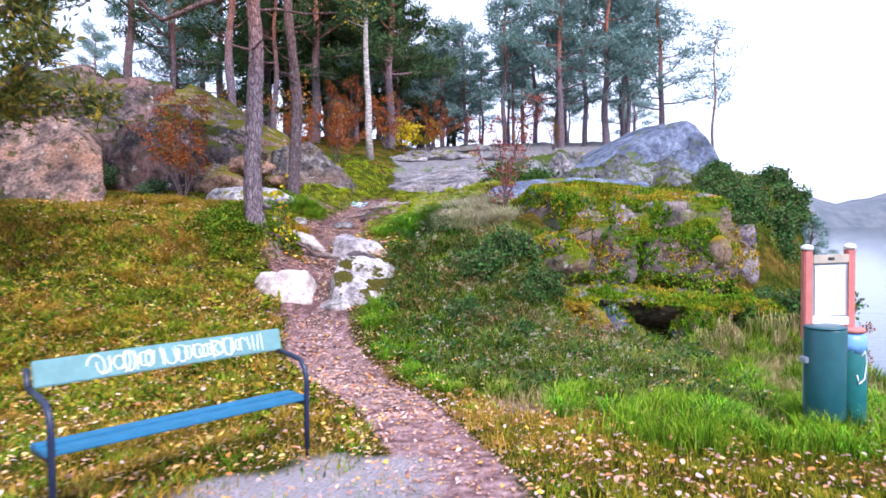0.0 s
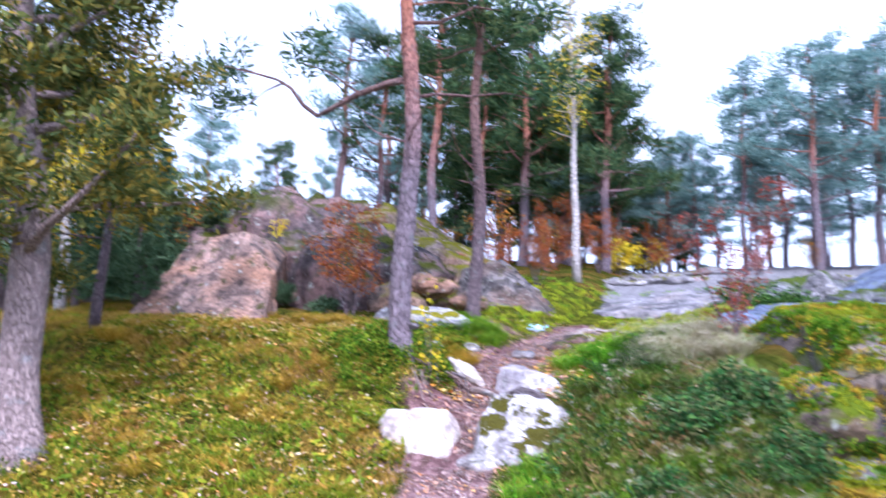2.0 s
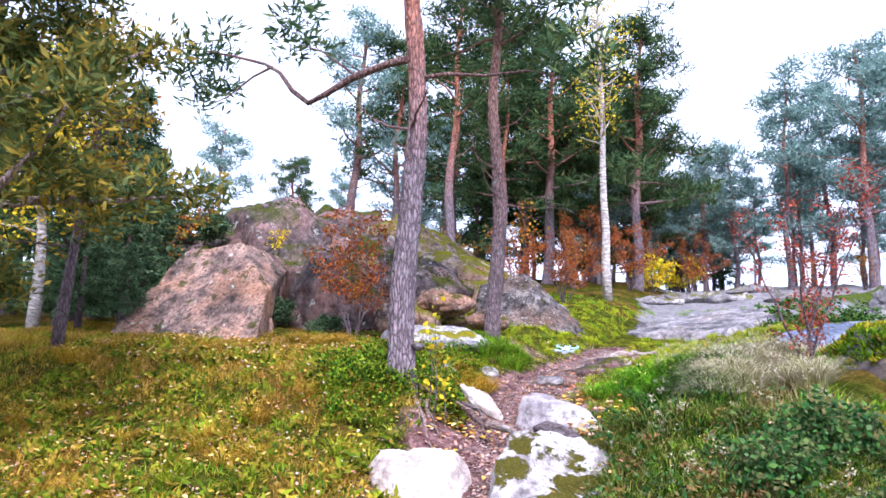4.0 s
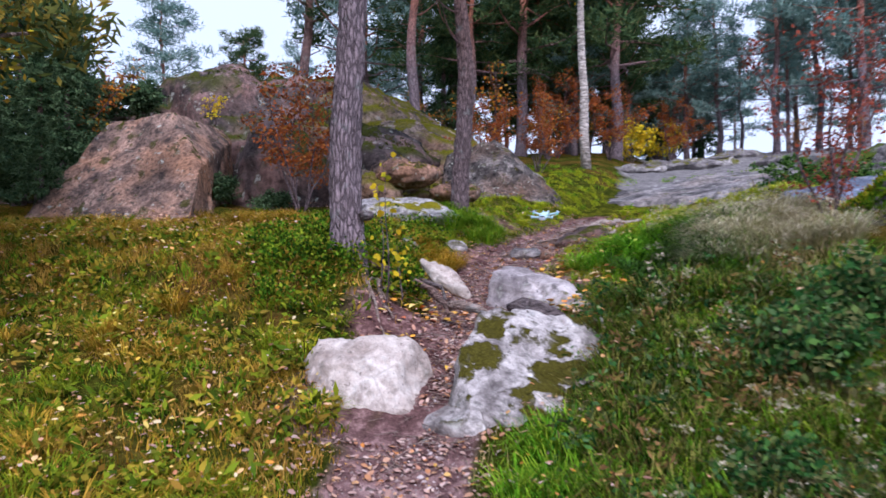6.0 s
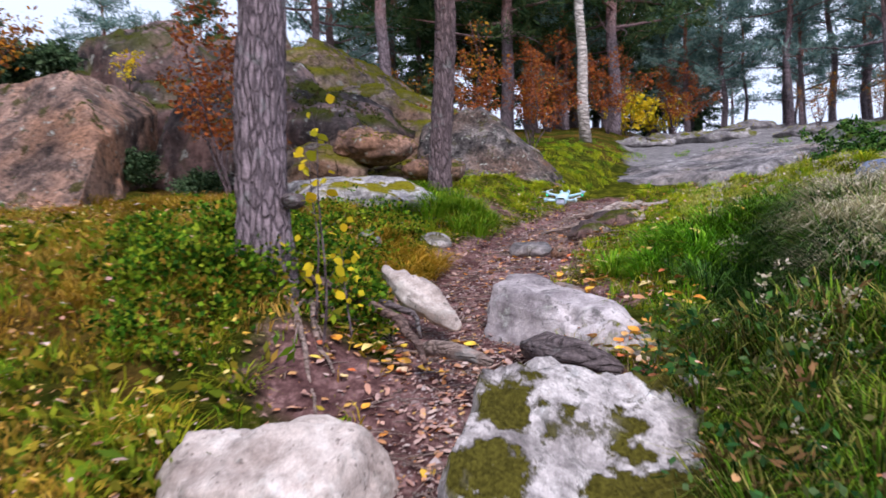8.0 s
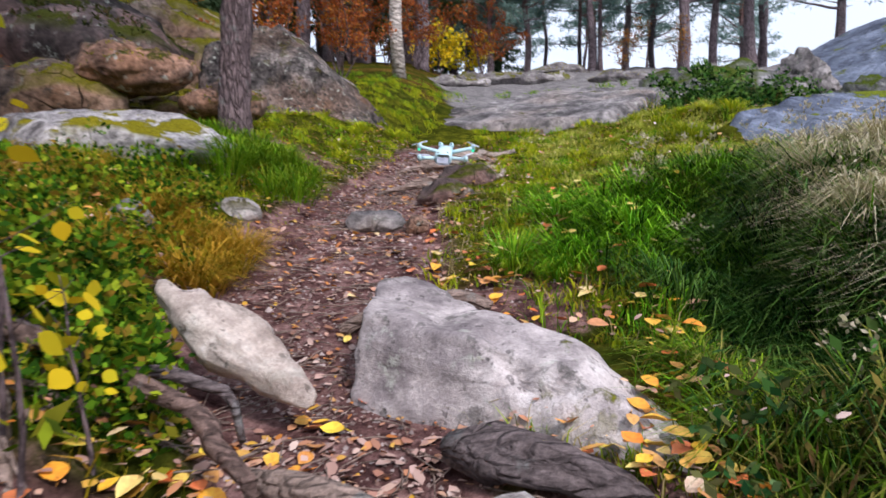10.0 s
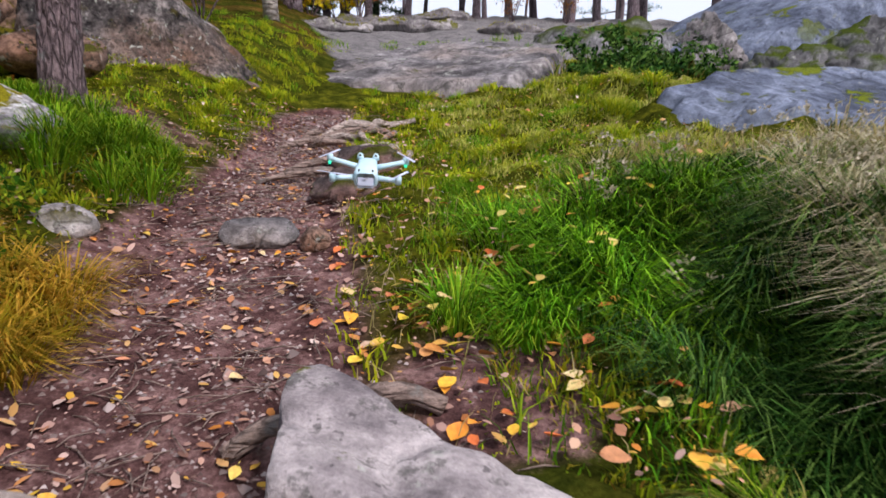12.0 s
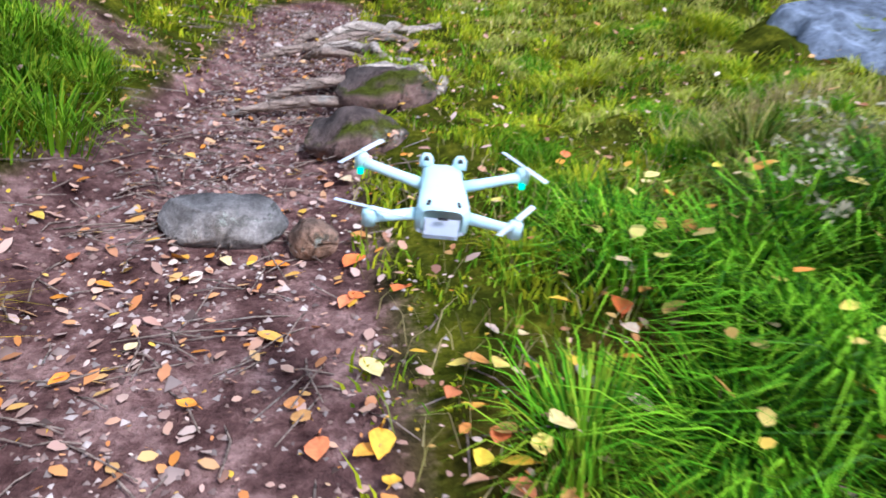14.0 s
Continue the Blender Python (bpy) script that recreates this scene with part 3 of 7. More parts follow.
def axis(a, b, lo, hi, fine, grow=1.16):
    """Grid lines: even between lo and hi, ever wider out to a and b."""
    mid = list(np.arange(lo, hi, fine))
    down, step, v = [], fine, lo
    while v > a:
        step *= grow
        v -= step
        down.append(v)
    up, step, v = [], fine, mid[-1]
    while v < b:
        step *= grow
        v += step
        up.append(v)
    return np.array(down[::-1] + mid + up)


gx, gy = axis(-900, 900, -6.5, 5.5, 0.07), axis(-600, 1200, 4.0, 19.0, 0.07)
X, Y = np.meshgrid(gx, gy)
Z = land(X, Y)
nx, ny = len(gx), len(gy)
i0 = (np.arange(ny - 1)[:, None] * nx + np.arange(nx - 1)[None, :]).ravel()
tris = np.concatenate([np.stack([i0, i0 + 1, i0 + nx + 1], 1), np.stack([i0, i0 + nx + 1, i0 + nx], 1)])
ground_mesh = array_mesh("ground", np.stack([X.ravel(), Y.ravel(), Z.ravel()], 1), tris, M_GROUND, True)
TX, TW = trail_at(Y)
trail = np.exp(-(np.abs(X - TX) / (TW * 1.05)) ** 3) * smooth(3, 5, Y) * (1 - smooth(16.5, 17.5, Y))
pit = np.exp(-((X + 0.98) / 0.40) ** 4 - ((Y - 10.78) / 0.26) ** 4) + np.exp(-((X + 2.25) / 0.42) ** 4 - ((Y - 9.35) / 0.36) ** 4) + np.exp(-((X + 2.2) / 0.58) ** 4 - ((Y - 10.45) / 0.40) ** 4) + 0.85 * np.exp(-((X + 2.75) / 0.6) ** 4 - ((Y - 15.15) / 0.42) ** 4) + np.exp(-((X - 0.75) / 0.45) ** 4 - ((Y - 6.6) / 0.6) ** 4) + np.exp(-((X + 1.12) / 0.36) ** 4 - ((Y - 12.08) / 0.45) ** 4)
trail = np.maximum(trail, 0.62 * np.minimum(pit, 1))
stony = smooth(18.6, 19.8, Y + 0.8 * ripple(X, Y, 1.5, 9)) * smooth(-1.8, -0.8, X + 0.4 * ripple(X, Y, 1.1, 4)) * (1 - smooth(45, 60, Y))
gravelly = (1 - smooth(4.9, 5.6, Y - 0.25 * X + 0.3 * ripple(X, Y, 1.0, 11))) * smooth(-2.6, -1.0, X + 0.3 * ripple(X, Y, 0.7, 13)) * (1 - smooth(-0.7, 0.5, X)) * smooth(1.5, 3.0, Y)
sward_at = smooth(12.3, 13.2, Y + 0.4 * ripple(X, Y, 1.0, 12)) * (1 - smooth(18.5, 19.5, Y)) * smooth(-6.0, -4.5, X) * (1 - smooth(4.5, 5.5, X))
for key, values in (("trail", trail), ("stony", stony), ("gravel", gravelly), ("sward", sward_at), ("dry", 1 - smooth(7.5, 10.2, Y))):
    ground_mesh.attributes.new(key, "FLOAT", "POINT").data.foreach_set("value", values.ravel().astype(np.float32))
tagged(new("ground", ground_mesh), "brown forest ground with a trodden dirt path", "ground", kind="structure")

g = Geo()
g.grow([(9, -600, -3.6), (900, -600, -3.6), (900, 1200, -3.6), (9, 1200, -3.6)], [(0, 1, 2, 3)])
tagged(new("water", g.mesh("water", M_WATER)), "calm pale lake water beyond the rocks", "lake", kind="structure")
g = Geo()
rng = random.Random(5)
prev = None
for i in range(90):
    a = radians(8 + i * 1.0)
    r, h = 430 + 40 * math.sin(i * 0.31), 19 + 6 * math.sin(i * 0.21) + 3 * math.sin(i * 0.83) + rng.uniform(-1, 1)
    ring = [(math.sin(a) * q, math.cos(a) * q, z) for q, z in ((r - 30, -5), (r, h * 0.55), (r + 40, h), (r + 120, -5))]
    g.v.extend(ring)
    if prev is not None:
        for s in range(3):
            g.f.append((prev + s, prev + 4 + s, prev + 5 + s, prev + 1 + s))
    prev = i * 4
tagged(new("backdrop", g.mesh("backdrop", M_FAR)), "far wooded shore across the lake, haze painted in as blue-grey", "far shore", kind="structure")


# ---- rocks ----
FOOT = []  # footprints kept free of grass: x, y, radius x, radius y, turn


def rock(name, label, at, size, turn, seed, mat, cuts=6, rough=0.14, detail=4, planes=(), category="rock", keep=0.85, group="", crack=0.0, layers=1.0, tilt=0.0, strata=0.0, step=0.3, breaks=()):
    """A weathered block: a ball cut by planes, then roughened at three scales. planes: own cuts, as (normal, distance) of the ball; breaks: the same in metres."""
    r = random.Random(seed)
    bm = bmesh.new()
    bmesh.ops.create_icosphere(bm, subdivisions=detail, radius=1.0)
    flats = [(Vector(n).normalized(), d) for n, d in planes]
    for _ in range(cuts):
        n = Vector((r.uniform(-1, 1), r.uniform(-1, 1), r.uniform(-0.4, 1))).normalized()
        flats.append((n, r.uniform(0.66, 0.92)))
    faces = [(Vector(n).normalized(), d) for n, d in breaks]
    sx, sy, sz = size
    big = max(size)
    for v in bm.verts:
        p = v.co.copy()
        for n, d in flats:
            over = p.dot(n) - d
            if over > 0:
                p -= n * over * 0.93
        q = Vector((p.x * sx, p.y * sy, p.z * sz))
        for n, d in faces:
            over = q.dot(n) - d
            if over > 0:
                q -= n * over * 0.96
        s = Vector((seed * 3.1, seed * 1.7, seed))
        w = noise.fractal(q * (1.3 / big) + s, 0.9, 2.0, 4) * rough * big * 0.8
        w += noise.fractal(q * (5.0 / big) + s, 0.8, 2.1, 4) * rough * big * 0.28
        w += noise.fractal(q * (17.0 / big) + s, 0.8, 2.1, 3) * rough * big * 0.07
        if crack:
            c = Vector((q.x, q.y, q.z * layers)) * (2.3 / big) + s + Vector((1, 1, 1)) * 0.25 * noise.noise(q * (3 / big) + s)
            d = noise.voronoi(c)[0]
            w -= crack * big * max(0.0, 1 - (d[1] - d[0]) / 0.16) ** 1.5
            w += crack * big * 0.7 * (noise.cell(noise.voronoi(c)[1][0] * 7.3) - 0.3)
        if strata:
            h = q.z / step + 1.1 * noise.noise(q * (1.6 / big) + s)
            h -= math.floor(h)
            w += strata * (0.35 - h ** 3 - 0.6 * max(0.0, 1 - h / 0.12))
        v.co = q + p.normalized() * w
    bmesh.ops.recalc_face_normals(bm, faces=bm.faces)
    me = bpy.data.meshes.new(name)
    bm.to_mesh(me)
    bm.free()
    me.polygons.foreach_set("use_smooth", [True] * len(me.polygons))
    me.materials.append(mat)
    ob = new(name, me)
    ob.matrix_world = pose(*at, 0, 0, turn) @ pose(0, 0, 0, 0, tilt, 0)
    FOOT.append((at[0], at[1], size[0] * keep, size[1] * keep, radians(turn)))
    return tagged(ob, label, category, group)


def bedrock(name, label, at, size, turn, seed, mat, top, step=0.14, lift=0.035, rings=46, sides=120):
    """A bare sheet of rock that lies in the slope: low worn steps, a round broken rim that dips into the soil."""
    verts, c, s = [], math.cos(radians(turn)), math.sin(radians(turn))
    for i in range(rings + 1):
        u = i / rings
        for k in range(sides):
            a = 2 * math.pi * k / sides
            wob = 1 + 0.16 * noise.fractal((math.cos(a) * 1.4 + seed, math.sin(a) * 1.4, seed), 0.8, 2.0, 4)
            px, py = math.cos(a) * size[0] * u * wob, math.sin(a) * size[1] * u * wob
            x, y = at[0] + px * c - py * s, at[1] + px * s + py * c
            h = (x * 0.55 - y * 0.8) / (step * 4.2) + 0.9 * noise.fractal((x * 0.7, y * 0.7, seed), 0.9, 2.0, 4)
            h -= math.floor(h)
            z = top(x, y) + lift * (0.5 - h ** 4) + 0.05 * noise.fractal((x * 0.8, y * 0.8, seed), 0.9, 2.0, 4) + 0.012 * noise.fractal((x * 6, y * 6, seed), 0.9, 2.0, 3)
            verts.append((x, y, z - 0.7 * max(0.0, (u - 0.86) / 0.14) ** 1.6))
    faces = [(i * sides + k, i * sides + (k + 1) % sides, (i + 1) * sides + (k + 1) % sides, (i + 1) * sides + k) for i in range(1, rings) for k in range(sides)]
    faces += [(0, sides + k, sides + (k + 1) % sides) for k in range(sides)]
    FOOT.append((at[0], at[1], size[0] * 0.98, size[1] * 0.98, radians(turn)))
    return tagged(new(name, Geo().grow(verts, faces).mesh(name, mat)), label, "rock")


def moss_on(obs, per_metre, size, mat, name, label, seed, least=0.5, shift=0.0):
    """Soft moss and short grass on what faces up of some rocks."""
    r = np.random.RandomState(seed)
    spots = []
    for ob in obs:
        for f in ob.data.polygons:
            if f.normal.z > least:
                c = ob.matrix_world @ f.center
                c = c + Vector((shift, 0, 0))
                patch = 0.5 + noise.noise(c * 1.7) + 0.4 * noise.noise(c * 5) - (0.35 if shift else 0)
                k = r.poisson(max(0.0, patch) * per_metre * f.area)
                if k:
                    ids = [ob.matrix_world @ ob.data.vertices[i].co for i in f.vertices[:3]]
                    w = r.dirichlet((1, 1, 1), k)
                    spots += [tuple(ids[0] * a + ids[1] * b + ids[2] * d) for a, b, d in w]
    v, t = sprays([Vector(p) for p in spots], 5, size * 0.8, size * 1.4, size * 0.22, r, 0.8)
    return tagged(new(name, array_mesh(name, v, t, mat)), label, "moss", kind="stuff")


# by the path
rock("path_stone", "pale flat-topped stone beside the dirt path", (-2.17, 9.80, 0.70), (0.50, 0.40, 0.46), 6, 11, M_PALE, 3, 0.12, 5, [((0.05, -0.35, 1), 0.70), ((0.1, -1, 0.25), 0.80), ((0.9, -0.2, 0.3), 0.75)], crack=0.03)
rock("path_stone", "low pinkish stone slab in the path", (-1.90, 9.42, 0.40), (0.34, 0.24, 0.17), 20, 10, M_PALE, 5, 0.14, 4, [((0.3, -0.5, 1), 0.6)], crack=0.05)
rock("mossy_stone", "pale granite boulder with dark moss patches beside the path", (-1.08, 10.12, 0.74), (0.66, 0.85, 0.74), 0, 12, M_MOSSY, 1, 0.11, 5, [((0.28, -0.5, 0.82), 0.32), ((-0.95, -0.12, 0.2), 0.76), ((0.8, -0.2, 0.5), 0.66), ((0.1, -1, 0.1), 0.84)], crack=0.035, keep=0.6)
rock("mossy_stone", "low grey stone leaning on the mossy boulder", (-1.32, 9.60, 0.50), (0.42, 0.32, 0.26), 20, 13, M_MOSSY, 5, 0.14, 4, crack=0.05)
rock("big_stone", "large grey worn boulder at the path's edge", (-1.30, 11.52, 1.12), (0.92, 0.54, 0.70), -28, 14, M_WORN, 0, 0.05, 5, [((-1, -0.25, 0.10), 0.55), ((0.62, 0.05, 0.78), 0.48), ((0.16, -0.04, 1), 0.45), ((0, -1, 0.32), 0.60), ((0.55, 0.62, 0.55), 0.36)], keep=0.5, crack=0.03)
rock("mossy_stone", "pale stone tip behind the mossy boulder", (-1.33, 10.55, 0.78), (0.40, 0.40, 0.46), 10, 37, M_MOSSY, 1, 0.07, 4, [((-0.75, -0.2, 0.65), 0.62), ((0.7, -0.3, 0.65), 0.60), ((0, -0.8, 0.6), 0.70)], crack=0.03)
rock("trail_stone", "half-buried smooth grey stone in the path", (-1.89, 13.55, 1.665), (0.19, 0.12, 0.095), -10, 15, M_SLAB, 3, 0.09, 4, [((0.1, -0.25, 1), 0.62), ((0.6, -0.5, 0.5), 0.62), ((-0.5, -0.7, 0.3), 0.7)], crack=0.03)
rock("trail_stone", "small brown stone beside the grey one", (-1.63, 13.43, 1.645), (0.075, 0.06, 0.065), 0, 16, M_TAN, 4, 0.12, 4)
rock("trail_stone", "dark low stone at the path's grassy edge", (-1.44, 14.18, 1.80), (0.21, 0.15, 0.12), 12, 17, M_CRAG, 4, 0.14)
rock("trail_stone", "dark stone under the bare roots", (-1.28, 14.75, 1.92), (0.25, 0.2, 0.13), 0, 18, M_CRAG, 4, 0.14, crack=0.05)
rock("trail_stone", "small mossy stone at the path's edge", (-2.72, 13.42, 1.74), (0.16, 0.12, 0.10), 0, 19, M_MOSSY, 4, 0.14, 3)
rock("trail_stone", "small grey stone among grass", (-3.0, 12.6, 1.74), (0.13, 0.12, 0.12), 0, 20, M_GREY, 4, 0.14, 3)
# the rocks on the left
rock("leaning_boulder", "tan split boulder with a sloping flat face", (-7.7, 14.7, 2.6), (3.4, 3.4, 3.4), 0, 21, M_TAN, 0, 0.026, 6, crack=0.014, keep=0.5,
     breaks=[((-0.98, 0.20, 0.10), 0.80), ((0.03, -0.80, 0.60), 0.97), ((-0.1, 0, 1), 1.38), ((0.72, 0.10, 0.68), 0.97), ((0.90, 0.43, 0), 0.62), ((0, 1, 0), 1.4)])
rock("crag", "broad dark crag with moss and brown stains", (-9.3, 18.3, 2.5), (7.2, 3.0, 3.25), 4, 22, M_CRAG, 8, 0.13, 6, [((0.1, -0.9, 0.35), 0.74), ((0, -0.2, 1), 0.9)], "crag", crack=0.07, layers=1.5, strata=0.12, step=0.7)
rock("crag_block", "grey weathered block of the crag beside the boulder", (-6.45, 15.75, 2.85), (1.15, 0.85, 1.25), -8, 23, M_CRAG, 5, 0.09, 5, [((0.1, -0.9, 0.3), 0.72)], crack=0.03)
rock("crag_dome", "sloping crag shoulder with horizontal cracks under olive moss", (-6.3, 18.9, 2.7), (3.4, 2.0, 2.9), 0, 39, M_TERRACE, 3, 0.05, 6, category="crag", crack=0.025, layers=2.2, strata=0.10, step=0.55,
     breaks=[((0.55, -0.12, 0.83), 2.15), ((0.1, -0.86, 0.5), 1.55), ((-0.1, -0.1, 1), 2.75)])
for i, (x, y, z, sx, sy, sz, turn) in enumerate(((-5.0, 17.5, 2.75, 1.7, 0.9, 0.50, 4), (-5.6, 17.5, 3.35, 1.2, 0.7, 0.42, -6), (-6.8, 16.9, 3.75, 1.1, 0.8, 0.55, 6), (-4.3, 16.7, 2.55, 0.9, 0.5, 0.40, 10))):
    rock("crag_block", "tan fissured crag terrace under olive moss", (x, y, z), (sx, sy, sz), turn, 240 + i, M_TERRACE, 8, 0.14, 5, [((0, -0.1, 1), 0.72), ((0.05, -1, 0.1), 0.7)], group="crag terraces", crack=0.05, layers=1.6, strata=0.09, step=0.3)
rock("crag_block", "dark overhanging block at the crag's foot", (-9.6, 15.9, 2.6), (1.5, 0.9, 1.5), 20, 29, M_CRAG, 8, 0.15, 5, crack=0.08)
rock("brown_boulder", "reddish brown rounded boulder under the pine", (-4.35, 15.85, 2.98), (0.66, 0.46, 0.25), 6, 25, M_TAN, 6, 0.12, 5, crack=0.04)
rock("brown_boulder", "flat tan boulder beside the pine", (-3.5, 15.95, 2.66), (0.44, 0.36, 0.20), -12, 26, M_TAN, 6, 0.14, 4, crack=0.06)
rock("brown_boulder", "tan mossy boulder below the crag", (-4.9, 15.6, 2.65), (0.6, 0.45, 0.42), 20, 30, M_TERRACE, 6, 0.14, 4, crack=0.06)
rock("spotted_boulder", "grey boulder with dark lichen spots sloping into the grass", (-3.35, 17.45, 2.55), (1.35, 0.9, 1.4), 0, 27, M_SPOT, 0, 0.06, 6, crack=0.03, keep=0.6,
     breaks=[((0.70, -0.12, 0.70), 0.86), ((0.05, -0.85, 0.5), 0.62), ((-0.3, -0.3, 0.9), 1.05), ((-0.9, -0.3, 0.2), 0.9), ((0.45, -0.75, 0.45), 0.74)])
rock("pale_slab", "low grey rock slab with mossy top below the pine", (-3.96, 14.22, 2.17), (1.10, 0.50, 0.38), -4, 28, M_SLABMOSS, 2, 0.07, 5, [((0, -0.3, 1), 0.66), ((0.75, -0.2, 0.6), 0.72)], crack=0.03)
# the rocks ahead and on the right
bedrock("bare_slab", "smooth bare granite slab where the path ends", (-0.02, 19.0), (1.55, 1.7), 0, 31, M_SLAB, lambda x, y: 2.56 + 0.11 * (x + 1.07) + 0.21 * (y - 17.9))
bedrock("bare_slab", "low bluish granite slab in the grass", (2.62, 15.14), (2.1, 0.72), 7, 32, M_BLUE, lambda x, y: max(2.13 + 0.40 * (y - 14.5), land_z(x, y) + 0.03), 0.3, 0.02)
for i, (x, y, k) in enumerate(((-1.3, 23.0, 0.8), (0.6, 23.6, 1.0), (2.2, 23.0, 0.9), (3.9, 22.8, 1.1), (-0.2, 25.2, 1.0), (1.4, 25.6, 0.9))):
    rock("low_outcrop", "low weathered outcrop on the hilltop", (x, y, land_z(x, y) - 0.05), (1.1 * k, 0.6 * k, 0.24 * k), 7 * i, 60 + i, M_GREY, 8, 0.16, 4, group="hilltop outcrops", crack=0.07)
rock("split_rock", "pale jagged rock at the knoll's foot", (3.02, 18.0, 2.98), (0.44, 0.38, 0.56), 10, 33, M_GREY, 8, 0.16, 5, [((0.6, -0.3, 0.7), 0.62), ((-0.7, -0.2, 0.6), 0.62)], crack=0.08)
rock("knoll", "big smooth bluish granite knoll", (5.9, 19.9, 2.45), (2.9, 2.3, 2.95), 6, 34, M_BLUE, 0, 0.035, 6, [((0.97, -0.1, 0.10), 0.50), ((-0.42, -0.10, 0.90), 0.50), ((0.55, 0, 0.83), 0.64), ((0.82, -0.05, 0.57), 0.585), ((-0.2, -0.9, 0.45), 0.55)], "knoll", crack=0.008, keep=0.6)
for i, (x, y, z, k) in enumerate(((3.35, 16.95, 2.5, 0.50), (4.3, 17.0, 2.55, 0.66), (5.5, 17.7, 2.5, 0.7))):
    rock("mossy_outcrop", "mossy brown rock at the knoll's foot", (x, y, z), (k * 1.3, k * 0.8, k), 15 * i - 10, 430 + i, M_SHOULDER, 8, 0.15, 5, group="outcrops at the knoll", crack=0.06, strata=0.06, step=0.25)
rock("knoll", "long low mossy shoulder of the granite knoll", (3.5, 20.9, 2.65), (2.2, 1.0, 1.15), -4, 35, M_SHOULDER, 6, 0.12, 5, [((-0.15, -0.2, 1), 0.80)], "knoll", crack=0.06)
LEDGES = [
    rock("ledge_rock", "broad granite ledge under a cap of yellow-green moss", (3.1, 12.15, 0.9), (2.5, 1.9, 1.9), 0, 41, M_LEDGE, 0, 0.05, 6, crack=0.02, group="ledge rocks",
         breaks=[((0.03, -0.56, 0.83), 1.33), ((0.02, -0.90, 0.42), 1.12), ((-0.1, -0.99, 0.05), 1.06), ((0.95, -0.25, 0.1), 1.75), ((-0.80, -0.5, 0.3), 1.55), ((0.05, -0.2, 1), 1.22)]),
    rock("ledge_rock", "low granite shelf thick with bright moss over a dark gap", (3.15, 10.95, 0.30), (2.05, 1.05, 0.75), -3, 44, M_LEDGE, 0, 0.05, 6, crack=0.02, group="ledge rocks", tilt=5,
         breaks=[((0, -0.26, 1), 0.34), ((0, -1, -0.25), 0.80), ((0, -0.5, -0.85), 0.26)]),
    rock("ledge_rock", "rounded rock golden with moss under the shelf", (3.72, 10.15, 0.02), (0.46, 0.36, 0.46), 14, 46, M_GOLDMOSS, 4, 0.10, 5, crack=0.03, group="ledge rocks"),
    rock("ledge_rock", "mossy brown rock at the ledge's foot", (1.92, 10.15, 0.10), (0.50, 0.40, 0.46), -20, 47, M_GOLDMOSS, 5, 0.12, 5, crack=0.04, group="ledge rocks"),
    rock("ledge_rock", "mossy end of the shelf sloping into the grass", (4.75, 10.65, 0.05), (0.85, 0.6, 0.42), 10, 48, M_LEDGE, 4, 0.10, 5, crack=0.03, group="ledge rocks"),
    rock("ledge_rock", "mossy step of the ledge", (1.75, 11.35, 0.95), (0.75, 0.65, 0.55), 12, 49, M_LEDGE, 5, 0.12, 5, crack=0.04, group="ledge rocks")]
rock("ledge_block", "bluish grey slab leaning into the dark gap", (2.58, 10.22, -0.02), (0.55, 0.42, 0.55), 8, 45, M_BLUE, 0, 0.06, 5, group="ledge blocks", crack=0.05,
     breaks=[((0.72, -0.35, 0.62), 0.24), ((0.1, -1, 0.25), 0.27), ((-0.8, -0.4, 0.3), 0.4)])
rock("ledge_block", "purplish grey upright rock wall at the ledge's end", (4.78, 11.75, 0.75), (0.75, 0.8, 1.15), -6, 50, M_BLOCK, 0, 0.04, 5, crack=0.03, group="ledge blocks",
     breaks=[((-0.15, -1, 0.06), 0.42), ((0.97, -0.2, 0.12), 0.42), ((-0.1, -0.2, 1), 0.86), ((-1, -0.2, 0), 0.42), ((0.45, -0.85, 0.1), 0.50)])
rock("moss_cushion", "bulging golden yellow moss cushion on the ledge", (4.32, 11.10, 1.18), (0.20, 0.16, 0.26), 0, 53, M_GOLDMOSS, 0, 0.08, 4, category="moss", crack=0.02)
FOOT.append((3.0, 10.15, 0.95, 0.42, 0.0))
r = random.Random(52)
for i, (x, z, w, h, turn) in enumerate(((1.95, 1.30, 0.46, 0.30, 8), (2.72, 1.36, 0.42, 0.40, -10), (3.45, 1.34, 0.46, 0.36, 8), (4.10, 1.20, 0.44, 0.42, -6),
                                        (2.25, 0.88, 0.50, 0.26, -6), (3.05, 0.90, 0.46, 0.30, 5), (3.80, 0.84, 0.50, 0.28, -8))):
    rock("ledge_block", "angular pinkish grey block jutting from the mossy ledge", (x, 11.32 + r.uniform(-0.05, 0.05), z - 0.08), (w * 1.9, 0.75, h * 1.9), turn, 400 + i, M_FACE, 0, 0.06, 5, group="ledge blocks", crack=0.04,
         breaks=[((r.uniform(-0.25, 0.25), -1, r.uniform(0.1, 0.45)), 0.30), ((r.uniform(-0.2, 0.2), -0.35, 1), h * 0.75), ((1, -0.3, r.uniform(-0.2, 0.3)), w * 0.9), ((-1, -0.3, r.uniform(-0.2, 0.3)), w * 0.9), ((r.choice((-0.7, 0.7)), -0.7, 0.4), w * 0.8)])


# ---- trees ----
def limb_path(start, way, length, sag, r, bends=7, wander=0.25):
    p, d, out = Vector(start), Vector(way).normalized(), [Vector(start)]
    for i in range(bends):
        d = (d + Vector((r.uniform(-wander, wander), r.uniform(-wander, wander), r.uniform(-0.2, 0.2) + sag))).normalized()
        p = p + d * (length / bends)
        out.append(p.copy())
    return out


